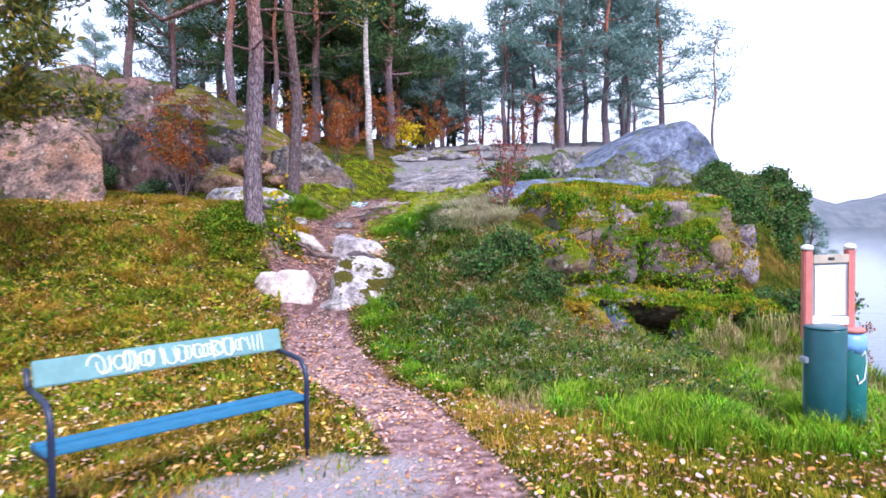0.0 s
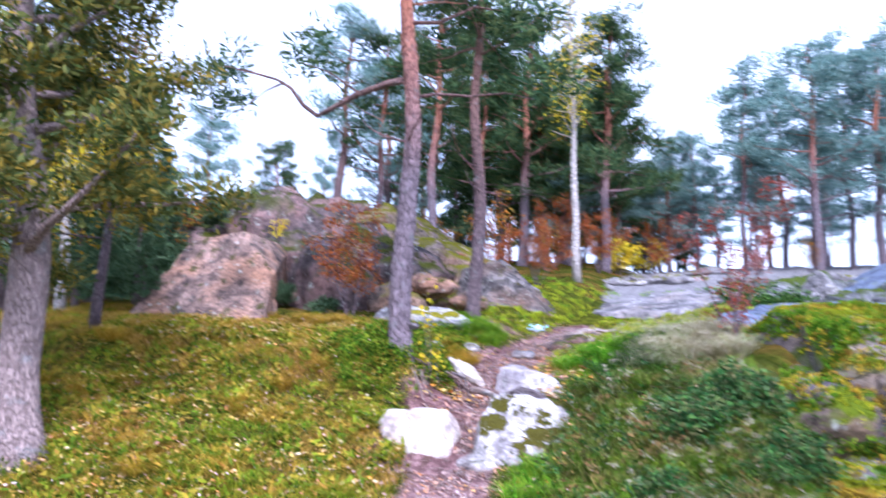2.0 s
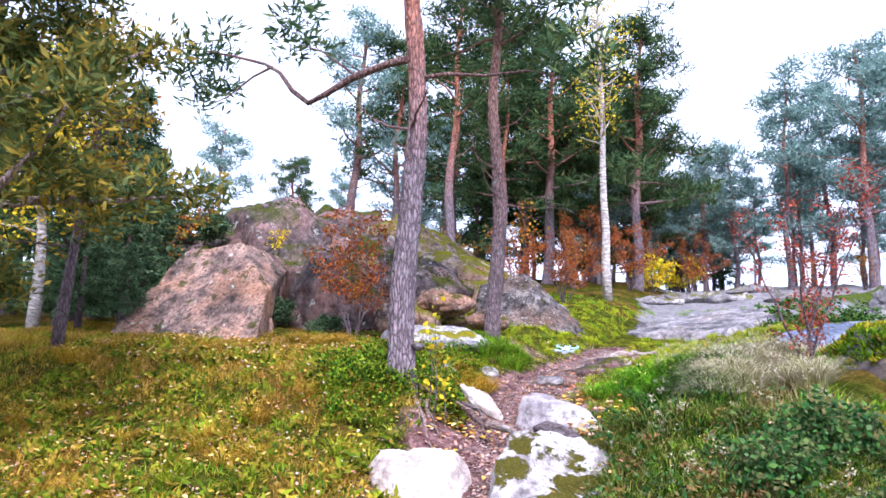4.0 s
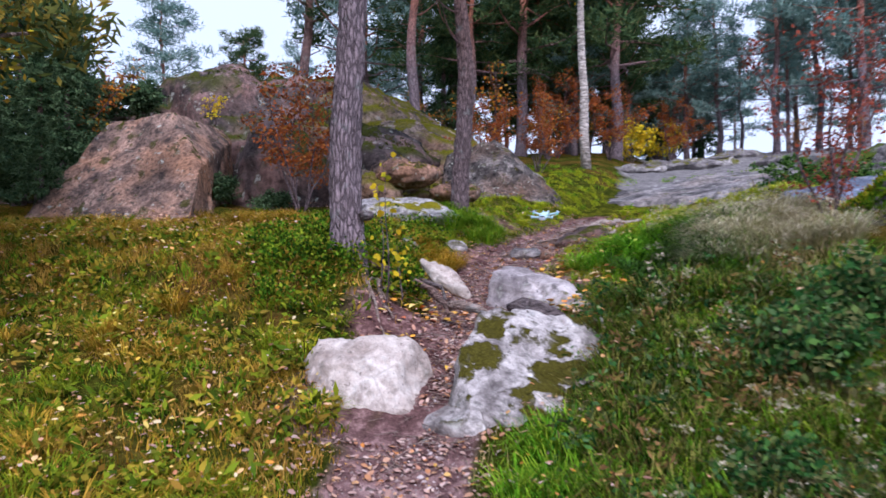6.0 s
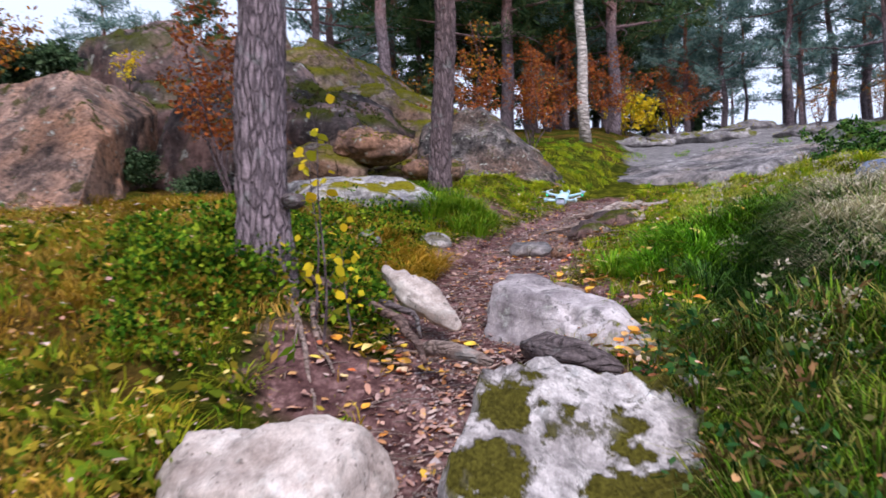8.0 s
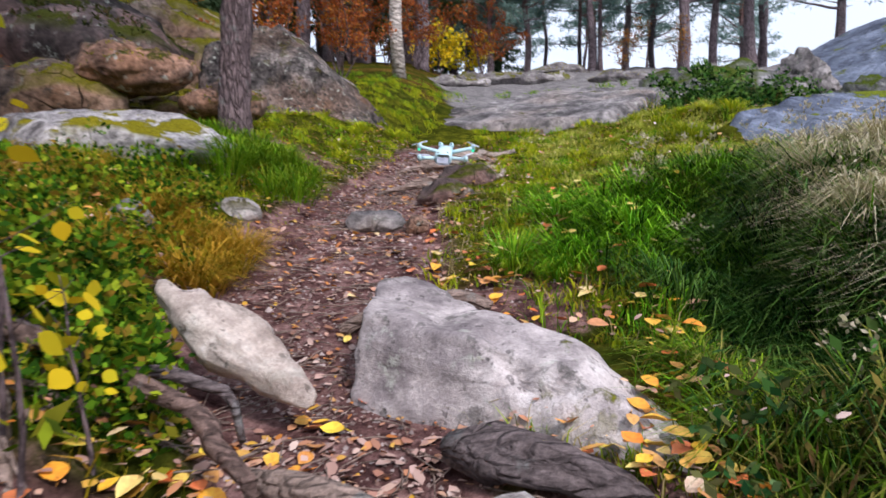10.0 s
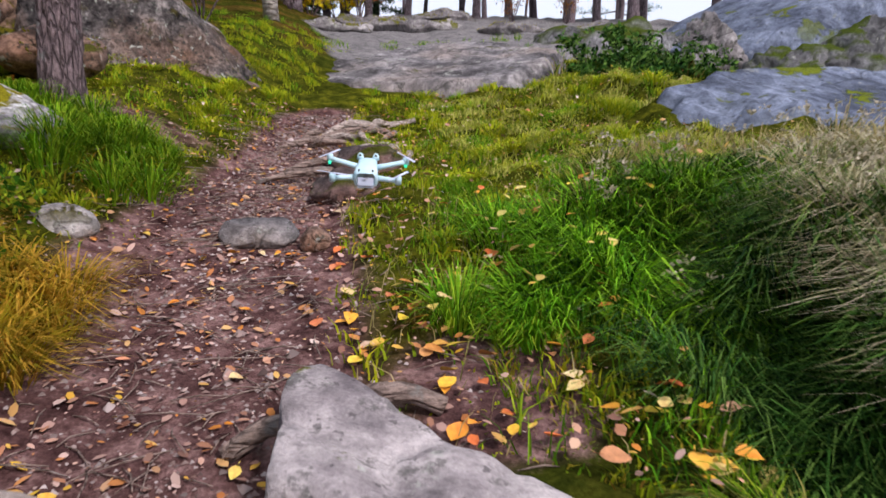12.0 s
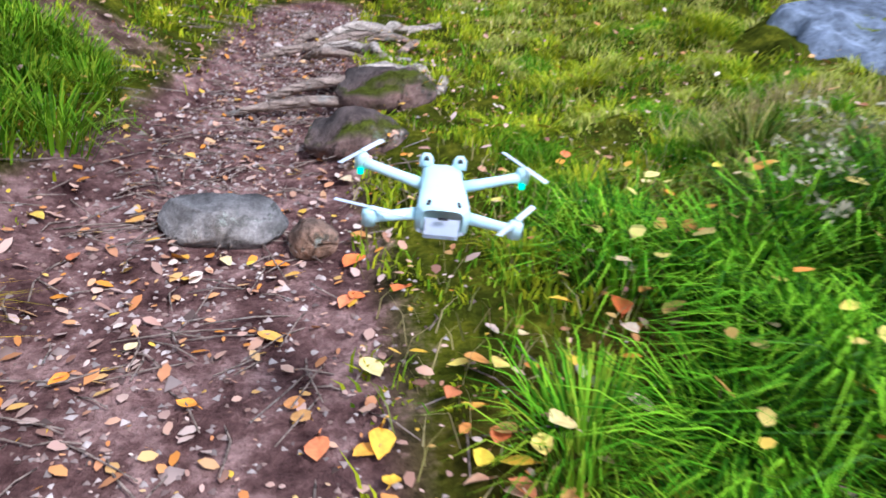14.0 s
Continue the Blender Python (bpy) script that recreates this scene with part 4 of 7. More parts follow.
def sprays(points, count, spread, length, width, r, up=0.3, oval=False):
    """Needle sprays or leaves: small folded blades scattered in balls round the points."""
    n = len(points) * count
    c = np.repeat(np.array([tuple(p) for p in points]), count, 0)
    d = r.normal(size=(n, 3)) * np.array([1, 1, 0.55])
    d /= np.linalg.norm(d, axis=1)[:, None] + 1e-6
    c = c + d * (r.uniform(0, 1, (n, 1)) ** 0.6) * spread
    w = d * 0.8 + r.normal(size=(n, 3)) * 0.5 + np.array([0, 0, up])
    w /= np.linalg.norm(w, axis=1)[:, None]
    s = np.cross(w, r.normal(size=(n, 3)))
    s /= np.linalg.norm(s, axis=1)[:, None] + 1e-6
    k = r.uniform(0.6, 1.3, (n, 1))
    a, b = c - w * length * 0.5 * k, c + w * length * 0.5 * k
    if oval:
        rim = [a]
        for sign in (1, -1):
            half = [(c + w * length * f * k + s * width * g * sign * k) for f, g in ((-0.36, 0.62), (-0.16, 0.98), (0.08, 0.92), (0.30, 0.5))]
            rim += half + [b] if sign == 1 else half[::-1]
        verts = np.stack(rim, 1).reshape(-1, 3)
        i = np.arange(n)[:, None] * 10
        return verts, np.concatenate([i + np.array([(0, j, j + 1)]) for j in range(1, 9)])
    verts = np.stack([a, c + s * width * k, b, c - s * width * k], 1).reshape(-1, 3)
    i = np.arange(n)[:, None] * 4
    tris = np.concatenate([i + np.array([[0, 1, 2]]), i + np.array([[0, 2, 3]])])
    return verts, tris


def crown_part(chunks, mat, parent, name="crown", label=""):
    verts = np.concatenate([v for v, _ in chunks])
    o, faces = 0, []
    for v, t in chunks:
        faces.append(t + o)
        o += len(v)
    ob = new(name, array_mesh(name, verts, np.concatenate(faces), mat))
    ob.parent = parent
    return tagged(ob, label)


def pine(m, height, radius, crown_from, seed, label, limbs=20, reach=1.7, needles=M_NEEDLE, trunk=M_PINE, lean=0.03, own_limbs=(), fine=False, density=70, size=0.20, dead=3):
    """A Scots pine: flared trunk, bent limbs, needle pads at their ends."""
    r, rs = random.Random(seed), np.random.RandomState(seed)
    tree = thing("pine_tree", m, label, "pine tree", "pines on the hill")
    n = 22
    pts = [(lean * height * (i / n) ** 1.5 + 0.05 * math.sin(i * 0.7 + seed), 0.05 * math.cos(i * 0.5 + seed), -0.25 + (height + 0.25) * i / n) for i in range(n + 1)]
    rad = [radius * (1 - 0.78 * (i / n) ** 1.1) + radius * (0.22 if fine else 0.42) * math.exp(-i * 1.1) for i in range(n + 1)]
    if fine:
        dense = [(Vector(pts[i]).lerp(Vector(pts[i + 1]), j / 8), rad[i] + (rad[i + 1] - rad[i]) * j / 8) for i in range(n // 2) for j in range(8)] + [(Vector(pts[i]), rad[i]) for i in range(n // 2, n + 1)]
        tr = Geo().tube([p for p, _ in dense], [q for _, q in dense], 40, 0.0, seed)
        tr.v = [tuple(Vector(p) + Vector((p[0], p[1], 0)).normalized() * (0.022 * noise.fractal((p[0] * 26 + seed, p[1] * 26, p[2] * 4.5), 0.8, 2.0, 3) + 0.02 * noise.noise((p[0] * 7 + seed, p[1] * 7, p[2] * 1.2)))) for p in tr.v]
        part("trunk", tr, trunk, tree)
    else:
        part("trunk", Geo().tube(pts, rad, 14, 0.18, seed), trunk, tree)
    pads = []
    for path, thick in own_limbs:
        part("limb", Geo().tube(path, [thick * (1 - 0.75 * i / (len(path) - 1)) for i in range(len(path))], 7, 0.2, seed), M_TRUNK, tree, "long bare crooked limb")
        pads += [Vector(path[-1]) + Vector((r.uniform(-0.4, 0.4), r.uniform(-0.4, 0.4), r.uniform(-0.1, 0.4))) for _ in range(5)]
    for i in range(limbs + dead):
        bare = i >= limbs
        f = crown_from + (1 - crown_from) * (i + 0.5) / limbs if not bare else r.uniform(0.25, max(0.3, crown_from))
        z = height * f
        a = i * 2.4 + r.uniform(-0.5, 0.5)
        length = (reach * (1.15 - 0.75 * (f - crown_from) / (1 - crown_from)) if not bare else reach * 0.45) * r.uniform(0.7, 1.2)
        base = Vector((lean * height * f ** 1.5, 0, z))
        path = limb_path(base, (math.cos(a), math.sin(a), r.uniform(-0.1, 0.35)), length, 0.05, r)
        t = radius * (0.30 if not bare else 0.16) * (1.2 - f * 0.7)
        part("limb", Geo().tube(path, [t * (1 - 0.8 * j / 7) for j in range(8)], 5), trunk, tree)
        if not bare:
            for j in range(3, 8):
                for _ in range(2):
                    pads.append(path[j] + Vector((r.gauss(0, 0.22), r.gauss(0, 0.22), r.gauss(0.08, 0.10))))
    pads += [Vector((lean * height + r.gauss(0, 0.25), r.gauss(0, 0.25), height + r.uniform(-0.5, 0.2))) for _ in range(8)]
    crown_part([sprays(pads, density, 0.34, size, 0.018, rs)], needles, tree)
    return tree


def spruce(m, height, seed, label, needles=M_SPRUCE):
    r, rs = random.Random(seed), np.random.RandomState(seed)
    tree = thing("spruce_tree", m, label, "spruce tree", "spruces by the crag")
    part("trunk", Geo().tube([(0, 0, height * i / 12 - 0.2) for i in range(13)], [0.14 * (1 - i / 13) + 0.01 for i in range(13)], 9, 0.1, seed), M_TRUNK, tree)
    pts = []
    for i in range(int(height * 16)):
        f = r.uniform(0.06, 1) ** 0.9
        a = r.uniform(0, 6.283)
        reach = (1 - f) * height * 0.26 + 0.12
        for q in (0.35, 0.6, 0.85, 1.0):
            pts.append((math.cos(a) * reach * q, math.sin(a) * reach * q, height * f - 0.25 * q * reach))
    crown_part([sprays(pts, 26, 0.22, 0.20, 0.02, rs, -0.2)], needles, tree)
    return tree


def leafy(name, m, height, radius, spread, seed, leaves, wood, label, category, stems=1, count=900, leaf=0.05, low=0.25, group="", trunk_name="trunk"):
    """A small broad-leaved tree or bush with thin bent branches and single leaves."""
    r, rs = random.Random(seed), np.random.RandomState(seed)
    tree = thing(name, m, label, category, group)
    tips = []
    for s in range(stems):
        a = s * 2.4 + r.uniform(0, 1)
        tilt = 0.0 if stems == 1 else r.uniform(0.15, 0.5)
        path = limb_path((0, 0, -0.1), (math.cos(a) * tilt, math.sin(a) * tilt, 1), height * r.uniform(0.75, 1.0), 0.02 if stems > 1 else 0.3, r, 9, 0.25 if stems > 1 or height < 4 else 0.09)
        part(trunk_name, Geo().tube(path, [radius * (1 - 0.82 * i / 9) for i in range(10)], 8, 0.1, seed), wood, tree)
        twig = Geo()
        for i in range(int(6 + height * 4 / stems)):
            f = low + (1 - low) * (i + 0.5) / (6 + height * 4 / stems)
            k = min(8, int(f * 9))
            b = path[k].lerp(path[k + 1], f * 9 - k)
            e = limb_path(b, (r.uniform(-1, 1), r.uniform(-1, 1), r.uniform(0.1, 0.8)), spread * r.uniform(0.5, 1.1) * (1.15 - 0.6 * f), 0.05, r, 4)
            twig.tube(e, [radius * 0.22 * (1 - 0.2 * j) for j in range(5)], 4)
            tips += e[1:]
        tagged(part("branchwork", twig, wood, tree), kind="stuff")
    n = max(1, count // max(1, len(tips)))
    if count < len(tips):
        tips = r.sample(tips, count)
    crown_part([sprays(tips, n, spread * 0.35, leaf, leaf * (0.32 if count > 100 else 0.42), rs, -0.1, count <= 100)], leaves, tree, "leaves")
    return tree


def on_land(x, y, turn=0.0, sink=0.0):
    return pose(x, y, land_z(x, y) - sink, 0, 0, turn)


# the two pines beside the path
pine(pose(-2.86, 10.95, 1.66), 9.5, 0.138, 0.62, 3, "tall pine with reddish upper trunk beside the path", 22, 2.0, lean=-0.012, dead=4, size=0.16, fine=True, own_limbs=[
    ([(0, 0, 3.56), (-0.35, 0.05, 3.56), (-0.8, 0.0, 3.42), (-1.15, 0.03, 3.28), (-1.4, 0.05, 3.2), (-1.6, 0.0, 3.36), (-1.8, 0.0, 3.62), (-2.1, 0.1, 3.82), (-2.6, 0.1, 4.0), (-3.0, 0.1, 4.12)], 0.05),
    ([(-1.95, 0.05, 3.74), (-2.3, 0.15, 3.7), (-2.7, 0.2, 3.5), (-3.0, 0.25, 3.45)], 0.02),
    ([(-0.75, 0.0, 3.44), (-1.1, -0.2, 3.7), (-1.5, -0.3, 3.85)], 0.016),
    ([(0, 0, 3.3), (0.35, 0.1, 3.36), (0.8, 0.1, 3.28), (1.25, 0.2, 3.32), (1.6, 0.2, 3.2)], 0.028),
    ([(0, 0, 4.35), (0.4, -0.1, 4.25), (0.9, -0.1, 4.4), (1.4, -0.2, 4.2)], 0.03)])
rock("bracket_fungus", "dark bracket fungus on the pine trunk", (-2.70, 10.90, 1.98), (0.07, 0.06, 0.05), 0, 61, M_LOG, 3, 0.15, 3, category="fungus")
FOOT.pop()
pine(pose(-3.08, 15.0, 2.25), 9.0, 0.125, 0.55, 4, "pine with dark furrowed bark below the boulders", 22, 1.8, lean=-0.01, dead=5, trunk=M_TRUNK, size=0.16, fine=True)

# broad-leaved trunks and autumn leaves ahead
leafy("birch_tree", on_land(-2.1, 21.0), 8.5, 0.12, 1.3, 71, M_YELLOW, M_BIRCH, "slim birch with white bark and few leaves", "birch tree", 1, 1500, 0.07, 0.5)
pine(pose(-5.75, 8.2, land_z(-5.75, 8.2), 0, -8, 0), 8.0, 0.225, 0.24, 72, "big old tree with pale rough bark and dense olive crown", 36, 1.8, M_OLDLEAF, M_OLD, 0.0, density=150, size=0.13, dead=0)
leafy("aspen_tree", on_land(-10.0, 12.4), 5.5, 0.11, 1.3, 73, M_YELLOW, M_BIRCH, "leaning aspen with golden leaves by the spruces", "aspen tree", 1, 2400, 0.09, 0.35)

PINES = [pine(on_land(-1.85, 25.5), 8.2, 0.17, 0.30, 81, "reddish-trunked pine on the hilltop", 26, 2.1, trunk=M_PINE, density=60, size=0.24),
         pine(on_land(2.4, 27.5), 6.6, 0.10, 0.4, 82, "slender pine on the hilltop", 16, 1.6, M_NEEDLE_HAZE, density=38, size=0.22),
         pine(on_land(6.2, 27.0), 7.3, 0.14, 0.22, 83, "bushy pine above the granite knoll", 24, 1.9, M_NEEDLE_HAZE, density=36, size=0.22),
         pine(on_land(-8.5, 22.5), 7.5, 0.12, 0.35, 84, "pine behind the crag", 18, 1.8, density=36, size=0.24)]
pine(on_land(9.1, 24.0), 5.8, 0.06, 0.5, 86, "thin sparse lone pine at the edge of the slope", 9, 0.75, M_NEEDLE_HAZE, density=9, size=0.2, dead=2)
r = random.Random(9)
SPOTS = [(4.4, 26.5, 2), (7.2, 28.5, 1), (8.2, 26.5, 2), (-4.4, 25.0, 0), (-5.6, 24.0, 3), (-6.6, 27.0, 0), (-4.6, 30.0, 2), (-3.5, 28.0, 0), (-1.9, 27.5, 3),
         (-9.6, 26.0, 2), (-9.0, 29.0, 0), (-17.6, 26.0, 1), (-17.0, 18.5, 0), (-19.0, 16.0, 2), (6.0, 34.5, 1), (-3.0, 34.0, 2), (-7.5, 34.0, 1), (-12.0, 36.0, 0), (-5.2, 32.5, 0), (-2.4, 30.5, 0), (-7.8, 30.5, 3), (5.6, 27.6, 1), (7.8, 29.8, 1), (4.0, 30.0, 1), (-6.2, 29.0, 0), (-3.8, 31.5, 3)]
LOW_SPOTS = [(1.0, 29.0, 2), (-0.6, 31.0, 1), (0.3, 33.0, 2), (3.0, 32.0, 1), (2.9, 28.5, 1), (1.8, 31.0, 1), (-0.9, 34.0, 3), (3.8, 33.5, 2), (-11.5, 31.0, 2), (-14.5, 30.0, 1), (-17.5, 31.0, 0), (-3.2, 27.2, 2), (-1.8, 29.6, 0), (-4.3, 27.6, 0), (-0.4, 32.2, 2), (-2.6, 33.0, 2), (-5.0, 35.0, 0), (-1.2, 36.0, 0), (-3.9, 36.5, 2), (-6.4, 31.5, 2), (-0.8, 37.5, 2), (0.6, 36.0, 2), (2.0, 37.5, 1), (4.2, 37.0, 1), (6.6, 37.0, 1), (-2.2, 38.5, 2), (9.6, 35.5, 2), (5.0, 31.0, 2), (8.4, 32.5, 2), (0.0, 29.6, 2)]
for x, y, kind in LOW_SPOTS:
    k = r.uniform(0.6, 0.75)
    t = copy_thing(PINES[kind], on_land(x, y, r.uniform(0, 360), 0.1))
    t.scale = (k, k, k)
for x, y, kind in SPOTS:
    k = r.uniform(0.85, 1.12)
    t = copy_thing(PINES[kind], on_land(x, y, r.uniform(0, 360), 0.1))
    t.scale = (k, k, k)
for x, y, k in ((8.8, 17.0, 0.24), (9.8, 18.5, 0.30), (10.4, 17.4, 0.28), (7.6, 13.6, 0.2), (10.8, 21.0, 0.34), (9.4, 15.2, 0.25), (12.0, 20.0, 0.3)):
    t = copy_thing(PINES[2], on_land(x, y, r.uniform(0, 360), 0.9))
    t.scale = (k * 1.3, k * 1.3, k)
pine(on_land(-6.35, 21.5), 8.5, 0.15, 0.55, 87, "pine with orange trunk behind the crag", 16, 1.6, density=40, size=0.22)
pine(on_land(-9.6, 22.0), 8.0, 0.17, 0.45, 88, "grey-trunked pine behind the crag", 16, 1.7, M_NEEDLE_HAZE, M_TRUNK, density=36, size=0.22)
leafy("yellow_bush", pose(-7.2, 14.95, 3.9), 0.5, 0.008, 0.22, 93, M_YELLOW, M_TRUNK, "small yellow bush in the cleft beside the boulder", "bush", 4, 260, 0.05, 0.2)
leafy("orange_sapling", on_land(-10.7, 15.4), 3.7, 0.03, 0.55, 94, M_ORANGE, M_TRUNK, "orange-leaved sapling beside the crag", "sapling", 2, 700, 0.08, 0.45)
firs = [spruce(on_land(-12.6, 16.0), 5.0, 91, "dense dark spruce behind the boulder")]
leafy("aspen_tree", on_land(-7.7, 10.9), 5.2, 0.09, 1.15, 92, M_THIN, M_TRUNK, "aspen with yellowing leaves at the meadow's edge", "aspen tree", 1, 3200, 0.075, 0.3)
for x, y, k in ((-13.8, 18.0, 1.2), (-11.6, 14.6, 0.7), (-14.6, 14.8, 1.3), (-16.5, 17.0, 1.4), (-9.6, 12.9, 0.45), (-10.9, 13.6, 0.55), (-9.7, 13.9, 0.55), (-10.5, 15.3, 0.7), (-10.0, 14.7, 0.6), (-12.2, 13.0, 0.8), (-9.0, 13.3, 0.3)):
    t = copy_thing(firs[0], on_land(x, y, r.uniform(0, 360)))
    t.scale = (k, k, k)
for x, y, k in ((-3.4, 30.5, 0.95), (-1.0, 32.0, 0.8), (-5.2, 28.5, 1.0), (-6.9, 25.6, 0.85), (-4.4, 33.0, 1.1), (0.6, 33.5, 0.75), (-2.2, 34.5, 1.0), (-7.6, 28.5, 1.0)):
    t = copy_thing(firs[0], on_land(x, y, r.uniform(0, 360)))
    t.scale = (k, k, k)
greens = [leafy("green_bush", on_land(5.5, 10.4), 0.9, 0.02, 0.5, 97, M_DARKLEAF, M_TRUNK, "dense dull green bush on the slope to the lake", "bush", 7, 5000, 0.07, 0.1, "slope bushes")]
for x, y, k in ((6.2, 11.5, 0.7), (6.0, 12.8, 0.8), (6.6, 12.2, 0.8), (6.6, 14.2, 0.9), (7.3, 15.2, 0.9), (7.9, 16.3, 1.1), (6.5, 10.3, 0.7), (7.4, 11.4, 0.8), (8.4, 13.2, 1.0), (8.8, 18.2, 1.2), (5.2, 9.7, 0.55), (5.0, 13.6, 0.6), (8.1, 17.4, 0.9), (4.9, 11.7, 0.6), (5.3, 12.5, 0.75), (5.6, 13.5, 0.8), (5.2, 14.6, 0.6), (5.9, 15.6, 0.8), (6.5, 16.7, 0.8), (4.95, 10.8, 0.6), (6.3, 14.8, 0.9), (6.9, 17.8, 0.8), (5.9, 11.0, 0.7), (0.55, 9.95, 0.75), (1.0, 10.35, 0.8), (0.25, 9.1, 0.6), (1.35, 9.8, 0.7), (0.9, 8.7, 0.5), (0.75, 10.15, 0.55), (0.15, 10.3, 0.4), (1.1, 9.5, 0.5), (1.9, 17.7, 0.55), (2.5, 18.3, 0.6)):
    t = copy_thing(greens[0], on_land(x, y, r.uniform(0, 360), 0.1))
    t.scale = (k, k, k)
for x, y, k in ((1.55, 17.9, 0.32), (2.05, 18.1, 0.42), (2.6, 17.9, 0.40), (2.3, 17.5, 0.28), (3.0, 17.6, 0.3)):
    t = copy_thing(greens[0], on_land(x, y, r.uniform(0, 360), 0.06))
    t.scale = (k, k, k)
junipers = [leafy("juniper_bush", pose(-10.4, 16.9, 4.65), 0.7, 0.02, 0.5, 96, M_SPRUCE, M_TRUNK, "low dark juniper bush on the crag", "bush", 6, 5200, 0.07, 0.1, "junipers on the crag")]
for x, y, z, k in ((-11.6, 17.0, 4.7, 1.2), (-12.8, 17.4, 4.6, 1.3), (-6.9, 14.7, 2.6, 0.6), (-9.2, 14.5, 3.0, 0.9), (-5.9, 14.6, 2.3, 0.6)):
    t = copy_thing(junipers[0], pose(x, y, z, 0, 0, r.uniform(0, 360)))
    t.scale = (k, k, k)
shrubs = [leafy("autumn_bush", on_land(-4.6, 22.0), 2.6, 0.03, 0.8, 101, M_ORANGE, M_TRUNK, "orange autumn bush among the pines", "bush", 4, 720, 0.085, 0.2, "autumn bushes"),
          leafy("autumn_bush", on_land(-1.5, 26.0), 1.7, 0.02, 0.5, 102, M_YELLOW, M_TRUNK, "golden yellow bush among the pines", "bush", 4, 900, 0.10, 0.2, "autumn bushes"),
          leafy("rust_bush", on_land(-5.12, 14.0), 2.5, 0.016, 0.42, 103, M_RUST, M_TRUNK, "rust brown bush in front of the crag", "bush", 7, 2900, 0.055, 0.3, "rust bushes"),
          leafy("red_bush", on_land(1.05, 12.1), 2.5, 0.016, 0.34, 104, M_RED, M_TRUNK, "thin red-leaved sapling on the bank", "sapling", 5, 2400, 0.036, 0.15)]
for k, x, y, s in ((0, -3.4, 23.5, 0.7), (0, -6.0, 21.5, 0.7), (1, -0.9, 28.0, 0.9), (0, 2.6, 25.0, 0.5), (0, -11.5, 19.0, 1.0), (1, -14.5, 21.0, 1.2), (0, 4.0, 25.5, 0.5), (2, -3.6, 18.8, 0.8), (2, -2.9, 19.6, 0.8), (2, 6.6, 12.2, 0.7), (2, 7.4, 12.8, 0.6), (2, 8.2, 14.4, 0.8), (0, -2.6, 25.2, 0.55), (2, -3.3, 24.4, 1.1), (2, -1.9, 24.0, 0.9), (2, -0.4, 27.0, 0.9), (0, -7.5, 24.0, 0.9), (1, -9.0, 23.5, 0.7)):
    t = copy_thing(shrubs[k], on_land(x, y, r.uniform(0, 360)))
    t.scale = (s, s, s)

# ---- the bench ----
bench = thing("park_bench", pose(-0.98, 5.18, 0.02, 0, 0, 45.7), "turquoise park bench with a scribbled backrest on iron legs", "bench")
# along -x runs the length, +y is the back
LONG = 1.78
for y, name in ((0.10, "seat"), (0.255, "seat")):
    part(name, Geo().box(pose(-LONG / 2, y, 0.40, -3, 0, 0), (LONG, 0.135, 0.035), 0.008), M_BENCH_BLUE, bench, "turquoise painted plank", False)
back = part("backrest", Geo().box(pose(-LONG / 2 + 0.02, 0.40, 0.80, -12, 0, 0), (LONG - 0.06, 0.03, 0.165), 0.008), M_BENCH_PALE, bench, "bleached green plank with white scribbles", False)
r = random.Random(2)
m = pose(0, 0.40, 0.80, -12, 0, 0) @ pose(0, -0.0165, 0)
x = -1.36
while x < -0.14:
    n, w, h, lean = 9, r.uniform(0.022, 0.05), r.uniform(0.04, 0.068), r.uniform(-0.02, 0.03)
    turns, start = r.uniform(0.6, 1.25), r.uniform(0, 6.28)
    pts = [(x + w * math.cos(start + 6.28 * turns * i / n) + lean * i / n, 0, h * math.sin(start + 6.28 * turns * i / n)) for i in range(n + 1)]
    if r.random() < 0.35:
        pts = [(x + lean * i / n + r.uniform(-0.004, 0.004), 0, h * (1 - 2 * i / n)) for i in range(n + 1)]
    k = r.uniform(0.005, 0.0075)
    part("scribble", Geo().tube([m @ Vector(p) for p in pts], [k * (0.6 + 0.4 * math.sin(3.14 * i / n)) for i in range(n + 1)], 4), M_CHALK, back, "white unreadable spray stroke", False)
    x += r.uniform(0.024, 0.046)
for x in (-0.03, -LONG + 0.03):
    part("leg", Geo().tube([(x, 0.03, -0.06), (x, 0.03, 0.30), (x, 0.02, 0.52), (x, 0.04, 0.62), (x, 0.10, 0.68), (x, 0.22, 0.70), (x, 0.40, 0.715)], [0.02] * 7, 8), M_IRON, bench, "dark iron front leg bent into an armrest")
    part("bracket", Geo().tube([(x, 0.40, 0.70), (x, 0.425, 0.74), (x, 0.44, 0.84)], [0.018] * 3, 8), M_IRON, bench, "dark iron bracket behind the backrest")
    part("rail", Geo().box(pose(x, 0.19, 0.365), (0.03, 0.36, 0.03), 0.004), M_IRON, bench, "", False)

# ---- the notice board with its litter bin ----
board = thing("notice_board", pose(3.16, 6.15, -0.24, 0, 0, 0), "red-posted notice board with a white sheet above a bin", "notice board")
for x, y in ((0.0, 0.0), (0.45, 0.14)):
    part("post", Geo().box(pose(x, y, 1.27), (0.075, 0.075, 0.78), 0.01), M_POST, board, "faded red wooden post", False)
    part("pole", Geo().tube([(x, y, -0.3), (x, y, 0.9)], [0.03, 0.03], 10), M_GALV, board, "grey metal pole")
    part("cap", Geo().tube([(x, y, 1.66), (x, y, 1.69), (x, y, 1.705)], [0.052, 0.05, 0.02], 10), M_PAPER, board, "white post cap")
ang = math.degrees(math.atan2(0.14, 0.45))
